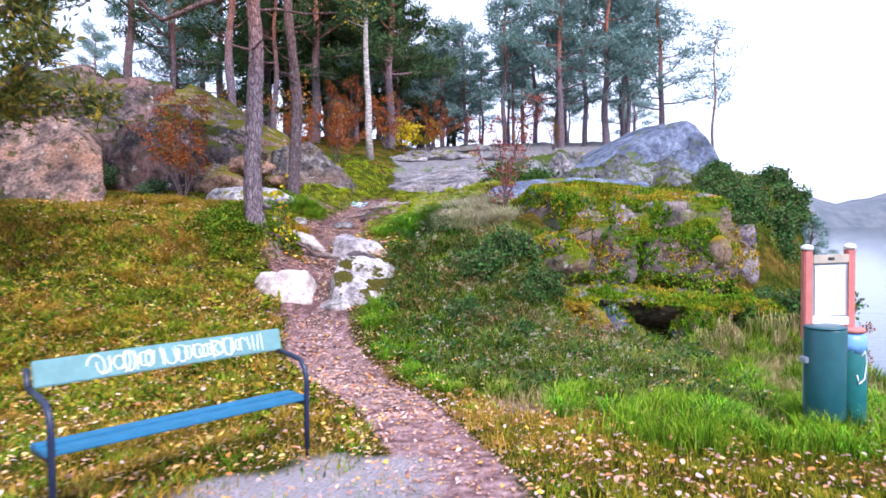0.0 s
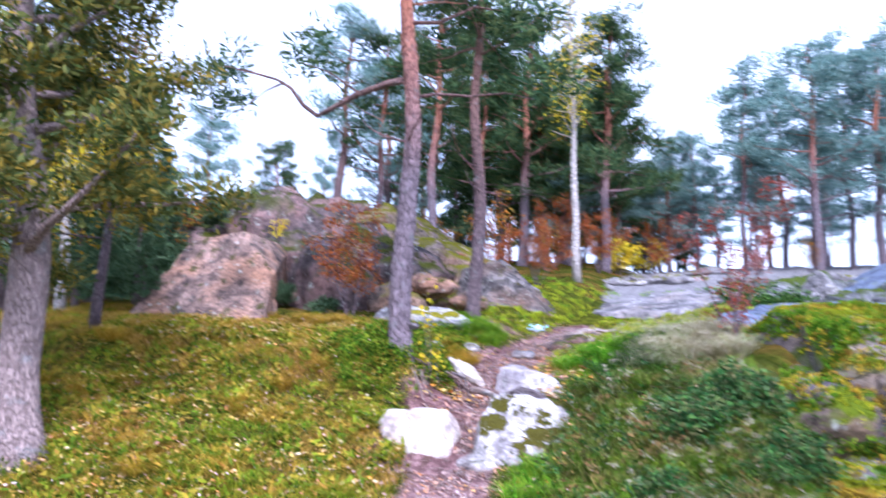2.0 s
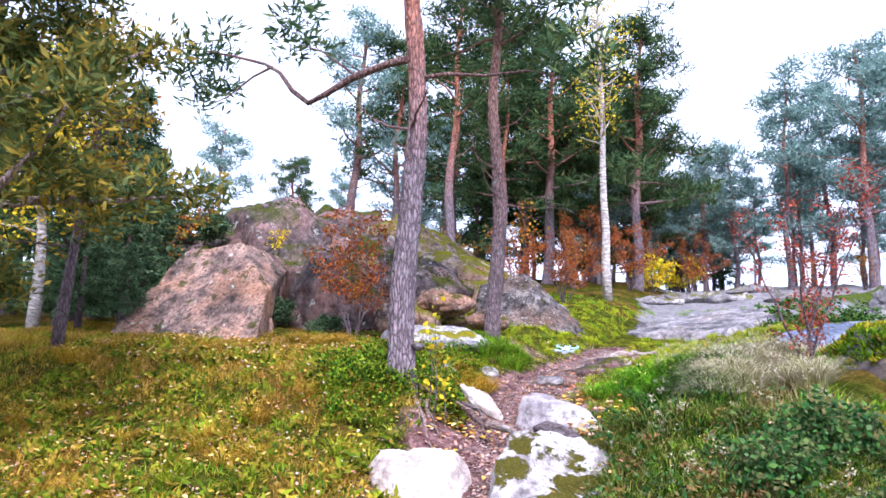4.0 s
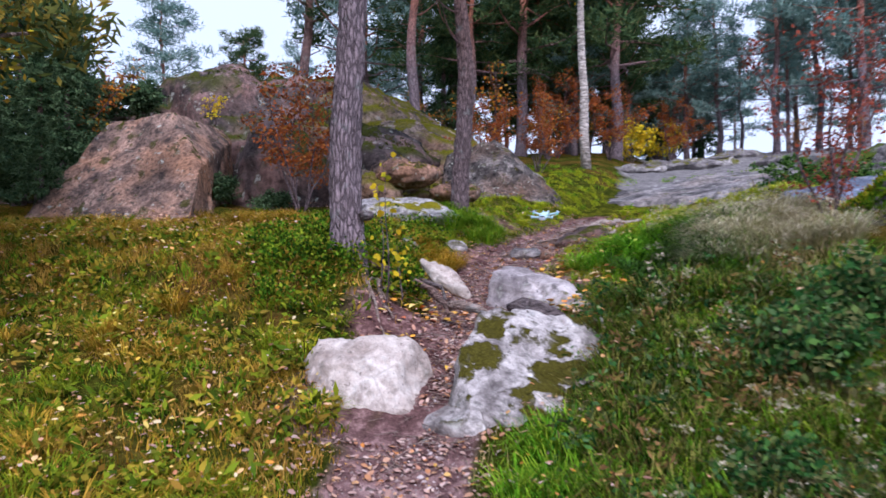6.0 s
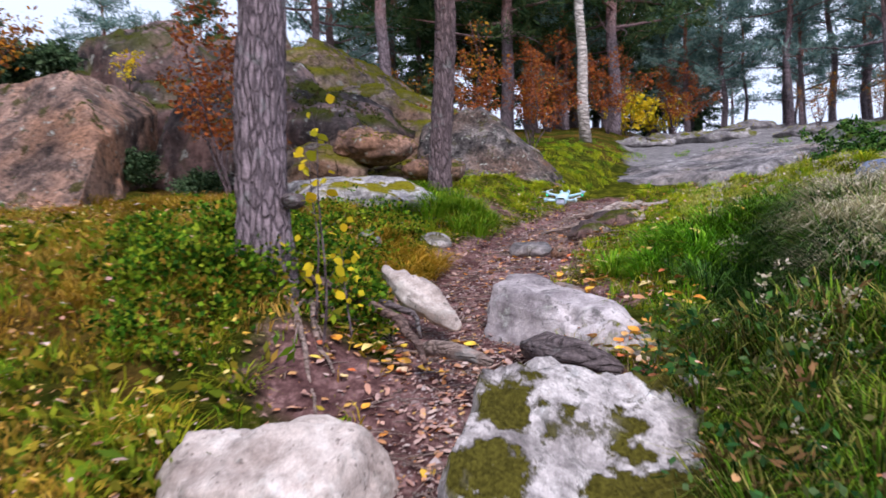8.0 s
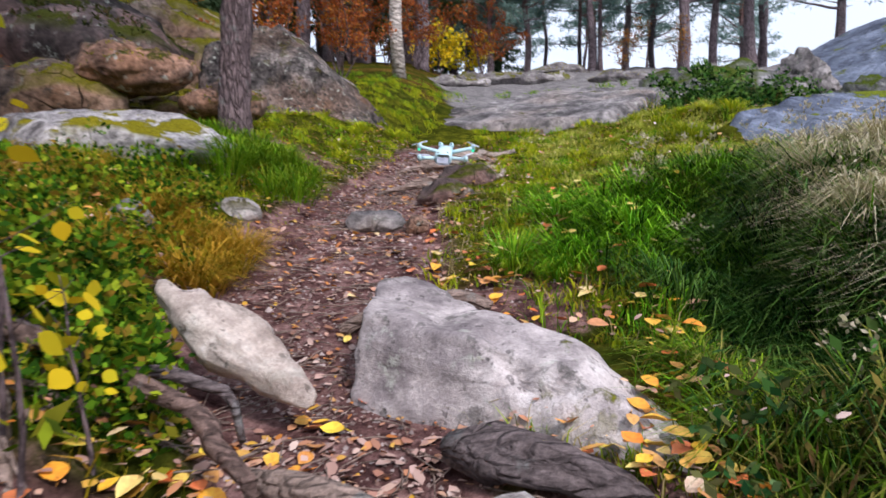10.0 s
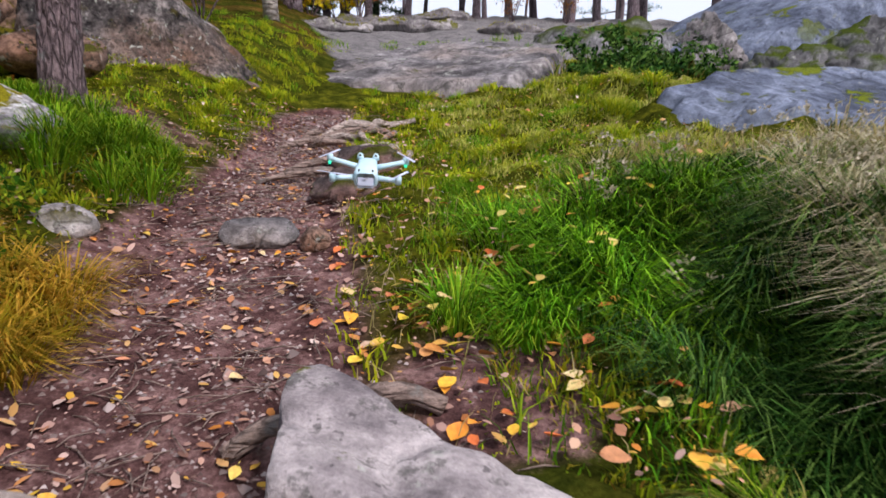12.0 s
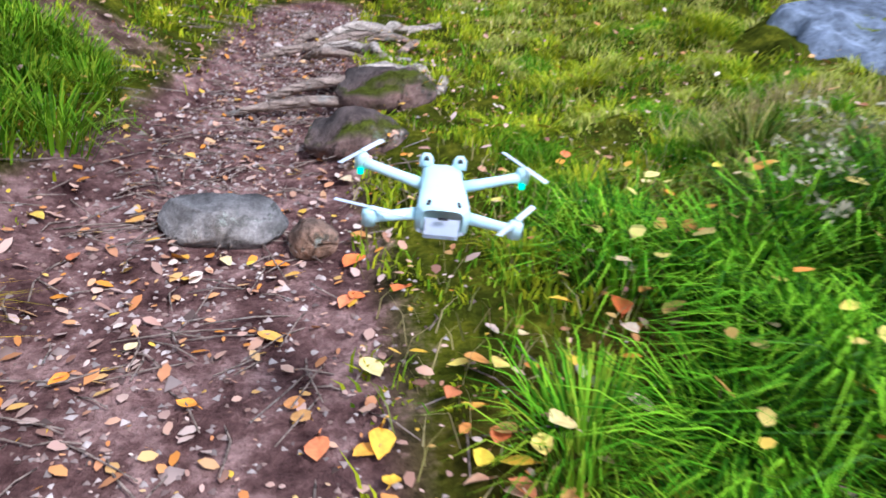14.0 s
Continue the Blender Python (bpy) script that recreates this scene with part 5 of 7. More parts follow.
part("panel", Geo().box(pose(0.225, 0.055, 1.30, 0, 0, ang), (0.39, 0.02, 0.56), 0.004), M_GALV, board, "grey backing panel", False)
part("sheet", Geo().box(pose(0.225, 0.040, 1.30, 0, 0, ang), (0.33, 0.006, 0.44), 0.001), M_PAPER, board, "white blank-looking notice", False)
part("rail", Geo().box(pose(0.225, 0.040, 1.575, 0, 0, ang), (0.40, 0.03, 0.075), 0.006), M_RAIL, board, "pale wooden top rail", False)
part("rail", Geo().box(pose(0.225, 0.040, 1.035, 0, 4, ang), (0.40, 0.03, 0.07), 0.006), M_PAPER, board, "white lower rail", False)
part("emblem", Geo().box(pose(0.225, 0.0235, 1.578, 0, 0, ang), (0.07, 0.004, 0.026), 0.001), M_BLACK, board, "small dark mark", False)
bin_ob = thing("litter_bin", pose(3.09, 5.98, -0.13, 0, 0, 14), "dark green metal litter bin hung on a pole", "litter bin")
part("body", Geo().tube([(0.165, 0, 0.09), (0.165, 0, 0.10), (0.165, 0, 0.14), (0.165, 0, 0.45), (0.165, 0, 0.87), (0.165, 0, 0.89)], [0.10, 0.145, 0.162, 0.166, 0.168, 0.162], 28, 0.04, 3), M_BIN, bin_ob, "dark green body")
part("lid", Geo().tube([(0.165, 0, 0.888), (0.165, 0, 0.900), (0.165, 0, 0.908)], [0.171, 0.172, 0.155], 28), M_BIN, bin_ob)
part("clamp", Geo().box(pose(-0.01, 0.03, 0.62), (0.06, 0.08, 0.05), 0.006), M_GALV, bin_ob, "grey pole clamp", False)
dog = thing("bag_bin", pose(3.56, 6.19, -0.16, 0, 0, 14), "teal round litter bin with a bulging blue bag", "litter bin")
part("body", Geo().tube([(0, 0, 0.03), (0, 0, 0.07), (0, 0, 0.70), (0, 0, 0.72)], [0.11, 0.135, 0.14, 0.135], 20), M_BIN_SIDE, dog, "teal body")
part("bag", Geo().tube([(0, 0, 0.69), (0, 0, 0.75), (0, 0, 0.82), (0, 0, 0.85)], [0.142, 0.146, 0.13, 0.10], 16, 0.25, 4), M_BAG, dog, "pale blue plastic bag over the rim")
part("rim", Geo().tube([(0, 0, 0.855), (0, 0, 0.88), (0, 0, 0.89)], [0.12, 0.125, 0.11], 18), M_POST, dog, "faded red rim lid")
sc = Geo()
sc.tube([(math.sin(a) * -0.143, -math.cos(a) * 0.143, z) for a, z in ((0.1, 0.66), (-0.2, 0.70), (-0.35, 0.6), (-0.15, 0.46), (0.25, 0.42), (0.35, 0.50))], [0.007] * 6, 4)
part("scribble", sc, M_CHALK, dog, "pale unreadable scribble")

# ---- the drone ----
drone = thing("drone", pose(-1.46, 12.46, 2.03, 17, 3, -8) @ Matrix.Diagonal((0.84, 0.84, 0.84, 1)), "small pale blue-white quadcopter drone hovering above the path", "drone")
hull = Geo()
secs = [(-0.075, 0.036, 0.024, 0.0), (-0.066, 0.047, 0.034, 0.0), (-0.03, 0.044, 0.036, 0.004), (0.02, 0.038, 0.032, 0.008), (0.06, 0.038, 0.03, 0.008), (0.078, 0.030, 0.022, 0.006)]
ring = 16
hv, hf = [], []
for y, hw, hh, zz in secs:
    for s in range(ring):
        a = 2 * math.pi * s / ring
        ca, sa = math.cos(a), math.sin(a)
        hv.append((math.copysign(abs(ca) ** 0.45, ca) * hw, y, zz + math.copysign(abs(sa) ** 0.45, sa) * hh))
for i in range(len(secs) - 1):
    for s in range(ring):
        hf.append((i * ring + s, i * ring + (s + 1) % ring, (i + 1) * ring + (s + 1) % ring, (i + 1) * ring + s))
hf += [tuple(range(ring)), tuple(range((len(secs) - 1) * ring, len(secs) * ring))[::-1]]
part("hull", hull.grow(hv, hf), M_DRONE, drone, "smooth pale body")
part("battery", Geo().box(pose(0, -0.066, -0.010, -14, 0, 0), (0.080, 0.026, 0.052), 0.010), M_DRONE_GREY, drone, "grey battery end", False)
part("slot", Geo().box(pose(0, -0.0825, 0.012), (0.018, 0.004, 0.004), 0.001), M_BLACK, drone, "", False)
for sx in (-1, 1):
    part("vent", Geo().box(pose(sx * 0.026, -0.066, 0.033, 20, 0, sx * 20), (0.006, 0.012, 0.006), 0.002), M_BLACK, drone, "black sensor window", False)
    eye = part("sensor_horn", Geo().tube([(sx * 0.030, 0.062, 0.03), (sx * 0.031, 0.07, 0.045), (sx * 0.031, 0.074, 0.052)], [0.014, 0.012, 0.006], 10), M_DRONE, drone, "raised corner with a sensor")
    part("sensor", Geo().tube([(sx * 0.031, 0.056, 0.047), (sx * 0.031, 0.062, 0.048)], [0.005, 0.005], 8), M_BLACK, eye, "black sensor dot")
    for front, tip, base in ((1, (sx * 0.150, 0.062, 0.028), (sx * 0.036, 0.035, 0.008)), (0, (sx * 0.125, -0.085, 0.004), (sx * 0.040, -0.045, -0.004))):
        b, t = Vector(base), Vector(tip)
        arm = part("arm", Geo().tube([b, b.lerp(t, 0.3), b.lerp(t, 0.75), t], [0.012, 0.0105, 0.0095, 0.011], 10), M_DRONE, drone, "pale folding arm")
        part("motor", Geo().tube([t + Vector((0, 0, -0.012)), t + Vector((0, 0, 0.014)), t + Vector((0, 0, 0.018))], [0.0125, 0.0125, 0.009], 12), M_DRONE, arm, "pale motor pod")
        turn = 20 + 70 * front + 35 * sx
        blade = Geo()
        for k in (0, 180):
            blade.box(pose(*t, 0, 0, turn + k) @ pose(0.032, 0, 0.021, 10, 0, 0), (0.060, 0.010, 0.0012), 0.0004)
        part("propeller", blade, M_DRONE_GREY, arm, "grey two-bladed propeller", False)
        if front:
            part("lamp", Geo().tube([t + Vector((0, -0.012, -0.018)), t + Vector((0, -0.012, -0.008))], [0.006, 0.006], 8), M_LED, arm, "green glowing status lamp")

# ---- roots and logs ----
def log(name, label, pts, radii, mat, category, sides=12, rough=0.25, seed=0):
    return tagged(new(name, Geo().tube(pts, radii, sides, rough, seed).mesh(name, mat)), label, category)


def bent(a, b, lift, n=8, side=0.0):
    a, b = Vector(a), Vector(b)
    across = (b - a).cross(Vector((0, 0, 1))).normalized()
    return [a.lerp(b, i / n) + Vector((0, 0, lift * math.sin(math.pi * i / n))) + across * side * math.sin(math.pi * i / n) for i in range(n + 1)]


rock("pale_stone", "long pale stone lip slanting down into the path", (-2.15, 11.34, 1.43), (0.36, 0.095, 0.09), -27, 36, M_PALE, 3, 0.10, 4, [((0, -0.2, 1), 0.75)], crack=0.04, tilt=27, keep=0.6)
log("lying_log", "grey barkless log half sunk in the soil", bent((-1.95, 10.78, 1.22), (-1.55, 10.58, 1.19), 0.03, 8, 0.03), [0.025, 0.034, 0.038, 0.036, 0.04, 0.038, 0.034, 0.03, 0.015], M_ROOT, "log", 12, 0.35, 2)
log("dark_log", "dark weathered log below the big stone", bent((-1.48, 11.00, 1.20), (-1.00, 10.78, 1.13), 0.04, 8, 0.02), [0.04, 0.062, 0.068, 0.064, 0.068, 0.06, 0.057, 0.05, 0.03], M_LOG, "log", 18, 0.5, 3)
log("thick_root", "thick sinuous bare root over the eroded bank", [(-2.72, 10.98, 1.58), (-2.55, 11.0, 1.52), (-2.42, 10.96, 1.47), (-2.32, 10.98, 1.43), (-2.26, 10.93, 1.41), (-2.20, 10.93, 1.38), (-2.13, 10.90, 1.36), (-2.09, 10.86, 1.35), (-2.06, 10.84, 1.32), (-2.04, 10.80, 1.30), (-1.99, 10.76, 1.28), (-1.94, 10.72, 1.24), (-1.90, 10.70, 1.14)], [0.03, 0.027, 0.026, 0.024, 0.028, 0.025, 0.024, 0.028, 0.025, 0.026, 0.024, 0.02, 0.012], M_BROWNROOT, "root", 14, 0.45, 7)
log("thick_root", "dark thick root below the pine", [(-2.66, 11.06, 1.56), (-2.45, 11.03, 1.47), (-2.29, 11.0, 1.43), (-2.22, 11.02, 1.42), (-2.15, 11.02, 1.39), (-2.07, 11.0, 1.37), (-2.04, 10.98, 1.34), (-2.02, 10.97, 1.24)], [0.02, 0.02, 0.018, 0.019, 0.017, 0.016, 0.014, 0.01], M_LOG, "root", 12, 0.4, 8)
r = random.Random(14)
for i in range(11):
    p, d, pts = Vector((-2.72 + r.uniform(-0.1, 0.25), 10.98 + r.uniform(-0.15, 0.1), 0)), Vector((r.uniform(0.2, 1.0), r.uniform(-0.9, 0.25), 0)).normalized(), []
    n = r.randint(7, 11)
    for j in range(n):
        pts.append((p.x, p.y, land_z(p.x, p.y) + 0.03 * math.sin(j * 1.3 + i) + 0.015))
        d = (d + Vector((r.uniform(-0.5, 0.5), r.uniform(-0.5, 0.5), 0))).normalized()
        p = p + d * 0.085
    k = r.uniform(0.008, 0.022)
    log("bare_root", "thin bare pine root over the eroded bank", pts, [k * (1.15 - j / n) for j in range(n)], M_ROOT, "root", 8, 0.25, i)
for i in range(9):
    x, y = -1.35 + r.uniform(-0.35, 0.45), 15.3 + r.uniform(-0.7, 0.8)
    dx, dy = r.uniform(-0.35, 0.35), r.uniform(-0.12, 0.12)
    log("bare_root", "pale bare root across the path", bent((x - dx, y - dy, land_z(x - dx, y - dy)), (x + dx, y + dy, land_z(x + dx, y + dy)), 0.04, 8, r.uniform(-0.08, 0.08)), [0.018 + 0.008 * math.sin(j * 0.5) for j in range(9)], M_ROOT, "root", 8, 0.2, 20 + i)
for i, (x, y, a, long, k) in enumerate(((-1.15, 14.75, 0.5, 0.55, 0.028), (-1.25, 15.05, -0.2, 0.70, 0.032), (-1.35, 15.6, -0.7, 0.7, 0.030), (-1.15, 16.2, 0.3, 0.8, 0.034))):
    pts = []
    for j in range(11):
        f = j / 10 - 0.5
        px, py = x + math.cos(a) * long * f + 0.05 * math.sin(j * 1.1 + i), y + math.sin(a) * long * f + 0.06 * math.sin(j * 0.9 + 2 * i)
        pts.append((px, py, land_z(px, py) + 0.05 * math.cos(f * 3.14) + 0.025 * math.sin(j * 1.7 + i)))
    log("bare_root", "twisted pale bare root at the head of the path", pts, [k * (0.55 + 0.45 * math.sin(3.14 * (j + 0.6) / 11.2)) for j in range(11)], M_PALEROOT, "root", 10, 0.35, 60 + i)
for x, y, dx, dy in ((-1.75, 11.98, 0.14, 0.02), (-1.45, 12.02, 0.16, -0.02)):
    z = land_z(x, y)
    log("bare_root", "brown root behind the big stone", bent((x - dx, y - dy, z), (x + dx, y + dy, z + 0.02), 0.06), [0.03] * 9, M_ROOT, "root", 8, 0.25, 40)

# ---- saplings with yellow leaves by the pine ----
for x, y, h, s in ((-2.42, 10.62, 1.55, 1), (-2.50, 10.72, 1.1, 2), (-2.33, 10.80, 0.6, 3)):
    leafy("yellow_sapling", on_land(x, y), h, 0.008, 0.22, 110 + s, M_ASPEN, M_TRUNK, "thin sapling with a few yellow aspen leaves", "sapling", 1, 20, 0.055, 0.25, "yellow saplings", "stem")


# ---- grass, herbs and leaves ----
def free(x, y):
    """True where no stone lies."""
    ok = np.ones(len(x), bool)
    for cx, cy, rx, ry, t in FOOT:
        u = (x - cx) * math.cos(t) + (y - cy) * math.sin(t)
        v = -(x - cx) * math.sin(t) + (y - cy) * math.cos(t)
        ok &= (u / rx) ** 2 + (v / ry) ** 2 > 1
    return ok


def blades(x, y, h, w, r, lean=0.45):
    n = len(x)
    z = land(x, y) - 0.01
    a = r.uniform(0, 6.283, n)
    b = r.uniform(0, 6.283, n)
    d = np.stack([np.cos(a), np.sin(a)], 1)
    s = np.stack([np.cos(b), np.sin(b)], 1)
    l = r.uniform(0.1, 1.0, n) * lean * h
    base = np.stack([x, y, z], 1)
    side = np.concatenate([s * (w / 2)[:, None], np.zeros((n, 1))], 1)
    mid = base + np.concatenate([d * (l * 0.3)[:, None], (h * 0.6)[:, None]], 1)
    tip = base + np.concatenate([d * l[:, None], (h * r.uniform(0.75, 1.0, n))[:, None]], 1)
    verts = np.stack([base - side, base + side, mid - side * 0.75, mid + side * 0.75, tip], 1).reshape(-1, 3)
    i = np.arange(n)[:, None] * 5
    tris = np.concatenate([i + np.array([[0, 1, 3]]), i + np.array([[0, 3, 2]]), i + np.array([[2, 3, 4]])])
    return verts, tris


def scatter(box, count, r, where):
    """Random places in a box, kept with the chance that where() gives, off the stones."""
    x, y = r.uniform(box[0], box[1], count), r.uniform(box[2], box[3], count)
    keep = (r.uniform(0, 1, count) < where(x, y)) & free(x, y)
    return x[keep], y[keep]


def off_trail(x, y, gap=0.05):
    tx, tw = trail_at(y)
    bare = np.exp(-((x + 2.2) / 0.54) ** 4 - ((y - 10.45) / 0.36) ** 4) + 0.7 * np.exp(-((x + 2.75) / 0.55) ** 4 - ((y - 15.15) / 0.38) ** 4) + 0.75 * np.exp(-((x - 0.75) / 0.42) ** 4 - ((y - 6.6) / 0.55) ** 4) + 0.85 * np.exp(-((x + 1.12) / 0.33) ** 4 - ((y - 12.08) / 0.42) ** 4)
    return (1 - 0.93 * bare) * smooth(0.7, 1.25, np.abs(x - tx + 0.10 * ripple(x, y, 0.5, 8)) / (tw + gap))


def lawn(name, label, mat, box, count, where, height, width, seed, lean=0.45):
    r = np.random.RandomState(seed)
    x, y = scatter(box, count, r, where)
    h = height(x, y) * r.uniform(0.55, 1.15, len(x))
    v, t = blades(x, y, h, np.full(len(x), width) * r.uniform(0.7, 1.3, len(x)), r, lean)
    return tagged(new(name, array_mesh(name, v, t, mat)), label, "grass", kind="stuff")


def clumpy(x, y, size, seed, lo=-0.1, hi=0.25):
    return smooth(lo, hi, ripple(x, y, size, seed))


def unpaved(x, y):
    """Low on the gravel patch before the bench."""
    return 1 - 0.9 * (1 - smooth(4.9, 5.6, y - 0.25 * x)) * smooth(-2.3, -1.3, x) * (1 - smooth(-0.4, 0.3, x))


def left_of(x, y):
    return smooth(0.0, 0.25, trail_at(y)[0] - x)


def right_of(x, y):
    return smooth(0.0, 0.25, x - trail_at(y)[0])


def shaded_hollow(x, y):
    """The dip beside the big stone; pale grass is thinned there to imitate its shade."""
    return 1 - 0.6 * smooth(10.9, 11.2, y) * (1 - smooth(12.1, 12.5, y)) * smooth(-0.7, -0.3, x)


lawn("meadow_grass", "yellowing short meadow grass with green patches", M_MEADOW, (-11, 0.8, 3.2, 14.2), 250000,
     lambda x, y: off_trail(x, y, 0.1) * unpaved(x, y) * np.maximum(left_of(x, y), 1 - smooth(7, 8, y)) * (0.06 + 0.94 * clumpy(x, y, 0.5, 21)) * (0.35 + 0.65 * clumpy(x, y, 2.2, 50, -0.2, 0.2)),
     lambda x, y: 0.03 + 0.09 * clumpy(x, y, 0.6, 22, 0.0, 0.35), 0.009, 201, 1.5)
lawn("meadow_grass", "green tufts in the meadow", M_GRASS, (-11, 0.8, 4.2, 14.2), 130000,
     lambda x, y: off_trail(x, y, 0.12) * unpaved(x, y) * np.maximum(left_of(x, y), 1 - smooth(7, 8, y)) * clumpy(x, y, 0.6, 23, 0.0, 0.3),
     lambda x, y: 0.04 + 0.08 * clumpy(x, y, 0.6, 23, 0.1, 0.4), 0.009, 202, 1.4)
lawn("long_grass", "dark long grass on the steep bank", M_LUSH, (-1.4, 2.8, 11.0, 12.8), 36000,
     lambda x, y: off_trail(x, y, 0.25) * right_of(x, y) * smooth(0.9, 1.7, x - trail_at(y)[0]) * (0.1 + 0.9 * clumpy(x, y, 0.6, 24)) * (1 - 0.8 * smooth(0.0, 0.25, x)),
     lambda x, y: 0.10 + 0.20 * smooth(1.0, 2.2, x - trail_at(y)[0]) * (0.4 + 0.6 * clumpy(x, y, 0.6, 24)) * (1 - 0.7 * smooth(12.9, 13.8, y)), 0.008, 203, 1.35)
lawn("long_grass", "dark weedy grass on the lower bank", M_DARKGRASS, (-1.0, 3.0, 7.2, 11.0), 80000,
     lambda x, y: off_trail(x, y, 0.25) * right_of(x, y) * smooth(0.7, 1.4, x - trail_at(y)[0]) * (0.15 + 0.85 * clumpy(x, y, 0.6, 24)),
     lambda x, y: 0.10 + 0.18 * clumpy(x, y, 0.6, 24), 0.009, 218, 1.3)
lawn("long_grass", "fresh green grass tufts along the path", M_GRASS, (-1.9, 1.8, 8.0, 15.5), 60000,
     lambda x, y: shaded_hollow(x, y) * off_trail(x, y, 0.2) * right_of(x, y) * (0.03 + 0.97 * clumpy(x, y, 0.55, 25, 0.05, 0.25)) * (1 - 0.8 * smooth(11.6, 12.2, y) * (1 - smooth(0.8, 1.1, x - trail_at(y)[0]))),
     lambda x, y: (0.05 + 0.10 * clumpy(x, y, 0.5, 25)) * (1 - 0.6 * smooth(13.4, 14.2, y)), 0.006, 204, 1.3)
lawn("dry_grass", "pale dry grass heads on the bank", M_STRAW, (-0.6, 2.9, 7.5, 14.2), 90000,
     lambda x, y: shaded_hollow(x, y) * right_of(x, y) * np.maximum(smooth(1.6, 2.4, x - trail_at(y)[0]) * clumpy(x, y, 0.8, 26, -0.1, 0.2), np.exp(-((x - 1.6) / 0.6) ** 4 - ((y - 13.2) / 0.7) ** 4)),
     lambda x, y: (0.24 + 0.10 * clumpy(x, y, 0.5, 27)) * (1 - 0.5 * smooth(12.4, 13.2, y)), 0.005, 205, 1.0)
lawn("long_grass", "thick green tussocks right of the path", M_TUSSOCK, (-1.7, 1.2, 12.5, 15.6), 66000,
     lambda x, y: off_trail(x, y) * smooth(0.85, 1.2, x - trail_at(y)[0]) * (0.02 + 0.98 * clumpy(x, y, 0.6, 36, 0.0, 0.2)),
     lambda x, y: (0.03 + 0.12 * clumpy(x, y, 0.6, 36, 0.0, 0.4)) * (1 - 0.55 * smooth(13.6, 14.4, y)), 0.005, 211, 1.3)
lawn("dry_grass", "a few dry stalks among the fresh grass", M_STRAW, (-1.9, 2.0, 8.5, 16.0), 12000,
     lambda x, y: off_trail(x, y, 0.02) * right_of(x, y) * 0.5, lambda x, y: (0.12 + 0.05 * clumpy(x, y, 0.5, 27)) * (1 - 0.6 * smooth(13.4, 14.2, y)), 0.005, 210, 1.2)
lawn("front_grass", "bright green grass by the notice board", M_GRASS, (0.6, 6.5, 5.2, 10.0), 80000,
     lambda x, y: smooth(0.8, 1.8, x + 0.35 * (y - 6)) * (0.25 + 0.75 * clumpy(x, y, 0.8, 28)),
     lambda x, y: 0.10 + 0.18 * clumpy(x, y, 0.8, 28), 0.010, 206, 0.9)
lawn("front_grass", "trodden yellow-green grass before the bench", M_MEADOW, (0.2, 6.0, 2.8, 5.9), 60000,
     lambda x, y: off_trail(x, y, 0.15) * (0.25 + 0.75 * clumpy(x, y, 0.5, 42)), lambda x, y: 0.05 + 0.07 * clumpy(x, y, 0.6, 43), 0.009, 214, 1.1)
lawn("front_grass", "ochre trodden grass beside the path", M_OCHRE, (-0.3, 1.9, 4.6, 7.0), 30000,
     lambda x, y: off_trail(x, y, 0.05) * np.exp(-((x - 0.65) / 0.75) ** 4 - ((y - 5.9) / 0.85) ** 4) * (0.3 + 0.7 * clumpy(x, y, 0.4, 73)), lambda x, y: 0.03 + 0.05 * clumpy(x, y, 0.4, 73), 0.009, 224, 1.4)
lawn("front_grass", "dry tufts among the fresh grass", M_STRAW, (0.2, 6.5, 6.0, 10.0), 22000,
     lambda x, y: smooth(0.2, 1.0, x) * clumpy(x, y, 0.7, 29), lambda x, y: 0.20 + 0 * x, 0.008, 207, 0.8)
lawn("short_grass", "short mossy grass between the rocks", M_MOSSGRASS, (-4.8, 4.6, 11.5, 20.5), 260000,
     lambda x, y: off_trail(x, y, 0.0) * (1 - smooth(18.6, 19.6, y) * smooth(-1.8, -0.8, x)) * (0.04 + 0.96 * clumpy(x, y, 0.45, 30, 0.02, 0.22)),
     lambda x, y: 0.03 + 0.05 * clumpy(x, y, 0.5, 31), 0.010, 208, 1.0)
lawn("short_grass", "green tufts on the upper slope", M_GRASS, (-4.6, 5.0, 12.0, 21.5), 80000,
     lambda x, y: off_trail(x, y, 0.05) * clumpy(x, y, 0.6, 32, 0.1, 0.3), lambda x, y: 0.05 + 0.06 * clumpy(x, y, 0.5, 33), 0.008, 209, 1.1)
lawn("meadow_grass", "golden dry grass below the rocks", M_GOLD, (-11, 1.6, 3.2, 14.2), 240000,
     lambda x, y: off_trail(x, y, 0.15) * unpaved(x, y) * np.maximum(left_of(x, y), 1 - smooth(7, 8, y)) * np.maximum(clumpy(x, y, 1.9, 51, 0.0, 0.15) * (0.2 + 0.8 * clumpy(x, y, 0.5, 37)), 0.95 * smooth(10.0, 11.5, y) * smooth(3.2, 4.5, -x) + 0.55 * smooth(5.0, 5.8, y) * (1 - smooth(8.6, 9.6, y)) * smooth(-3.6, -2.6, x)),
     lambda x, y: 0.045 + 0.06 * clumpy(x, y, 0.6, 38), 0.009, 212, 1.4)
lawn("meadow_grass", "pale golden grass below the crag", M_OCHRE, (-11, -3.3, 10.0, 14.2), 70000,
     lambda x, y: smooth(10.0, 11.0, y + 0.5 * ripple(x, y, 1.2, 69)) * smooth(3.3, 4.2, -x) * (0.3 + 0.7 * clumpy(x, y, 0.5, 70)), lambda x, y: 0.06 + 0.06 * clumpy(x, y, 0.5, 70), 0.009, 222, 1.3)
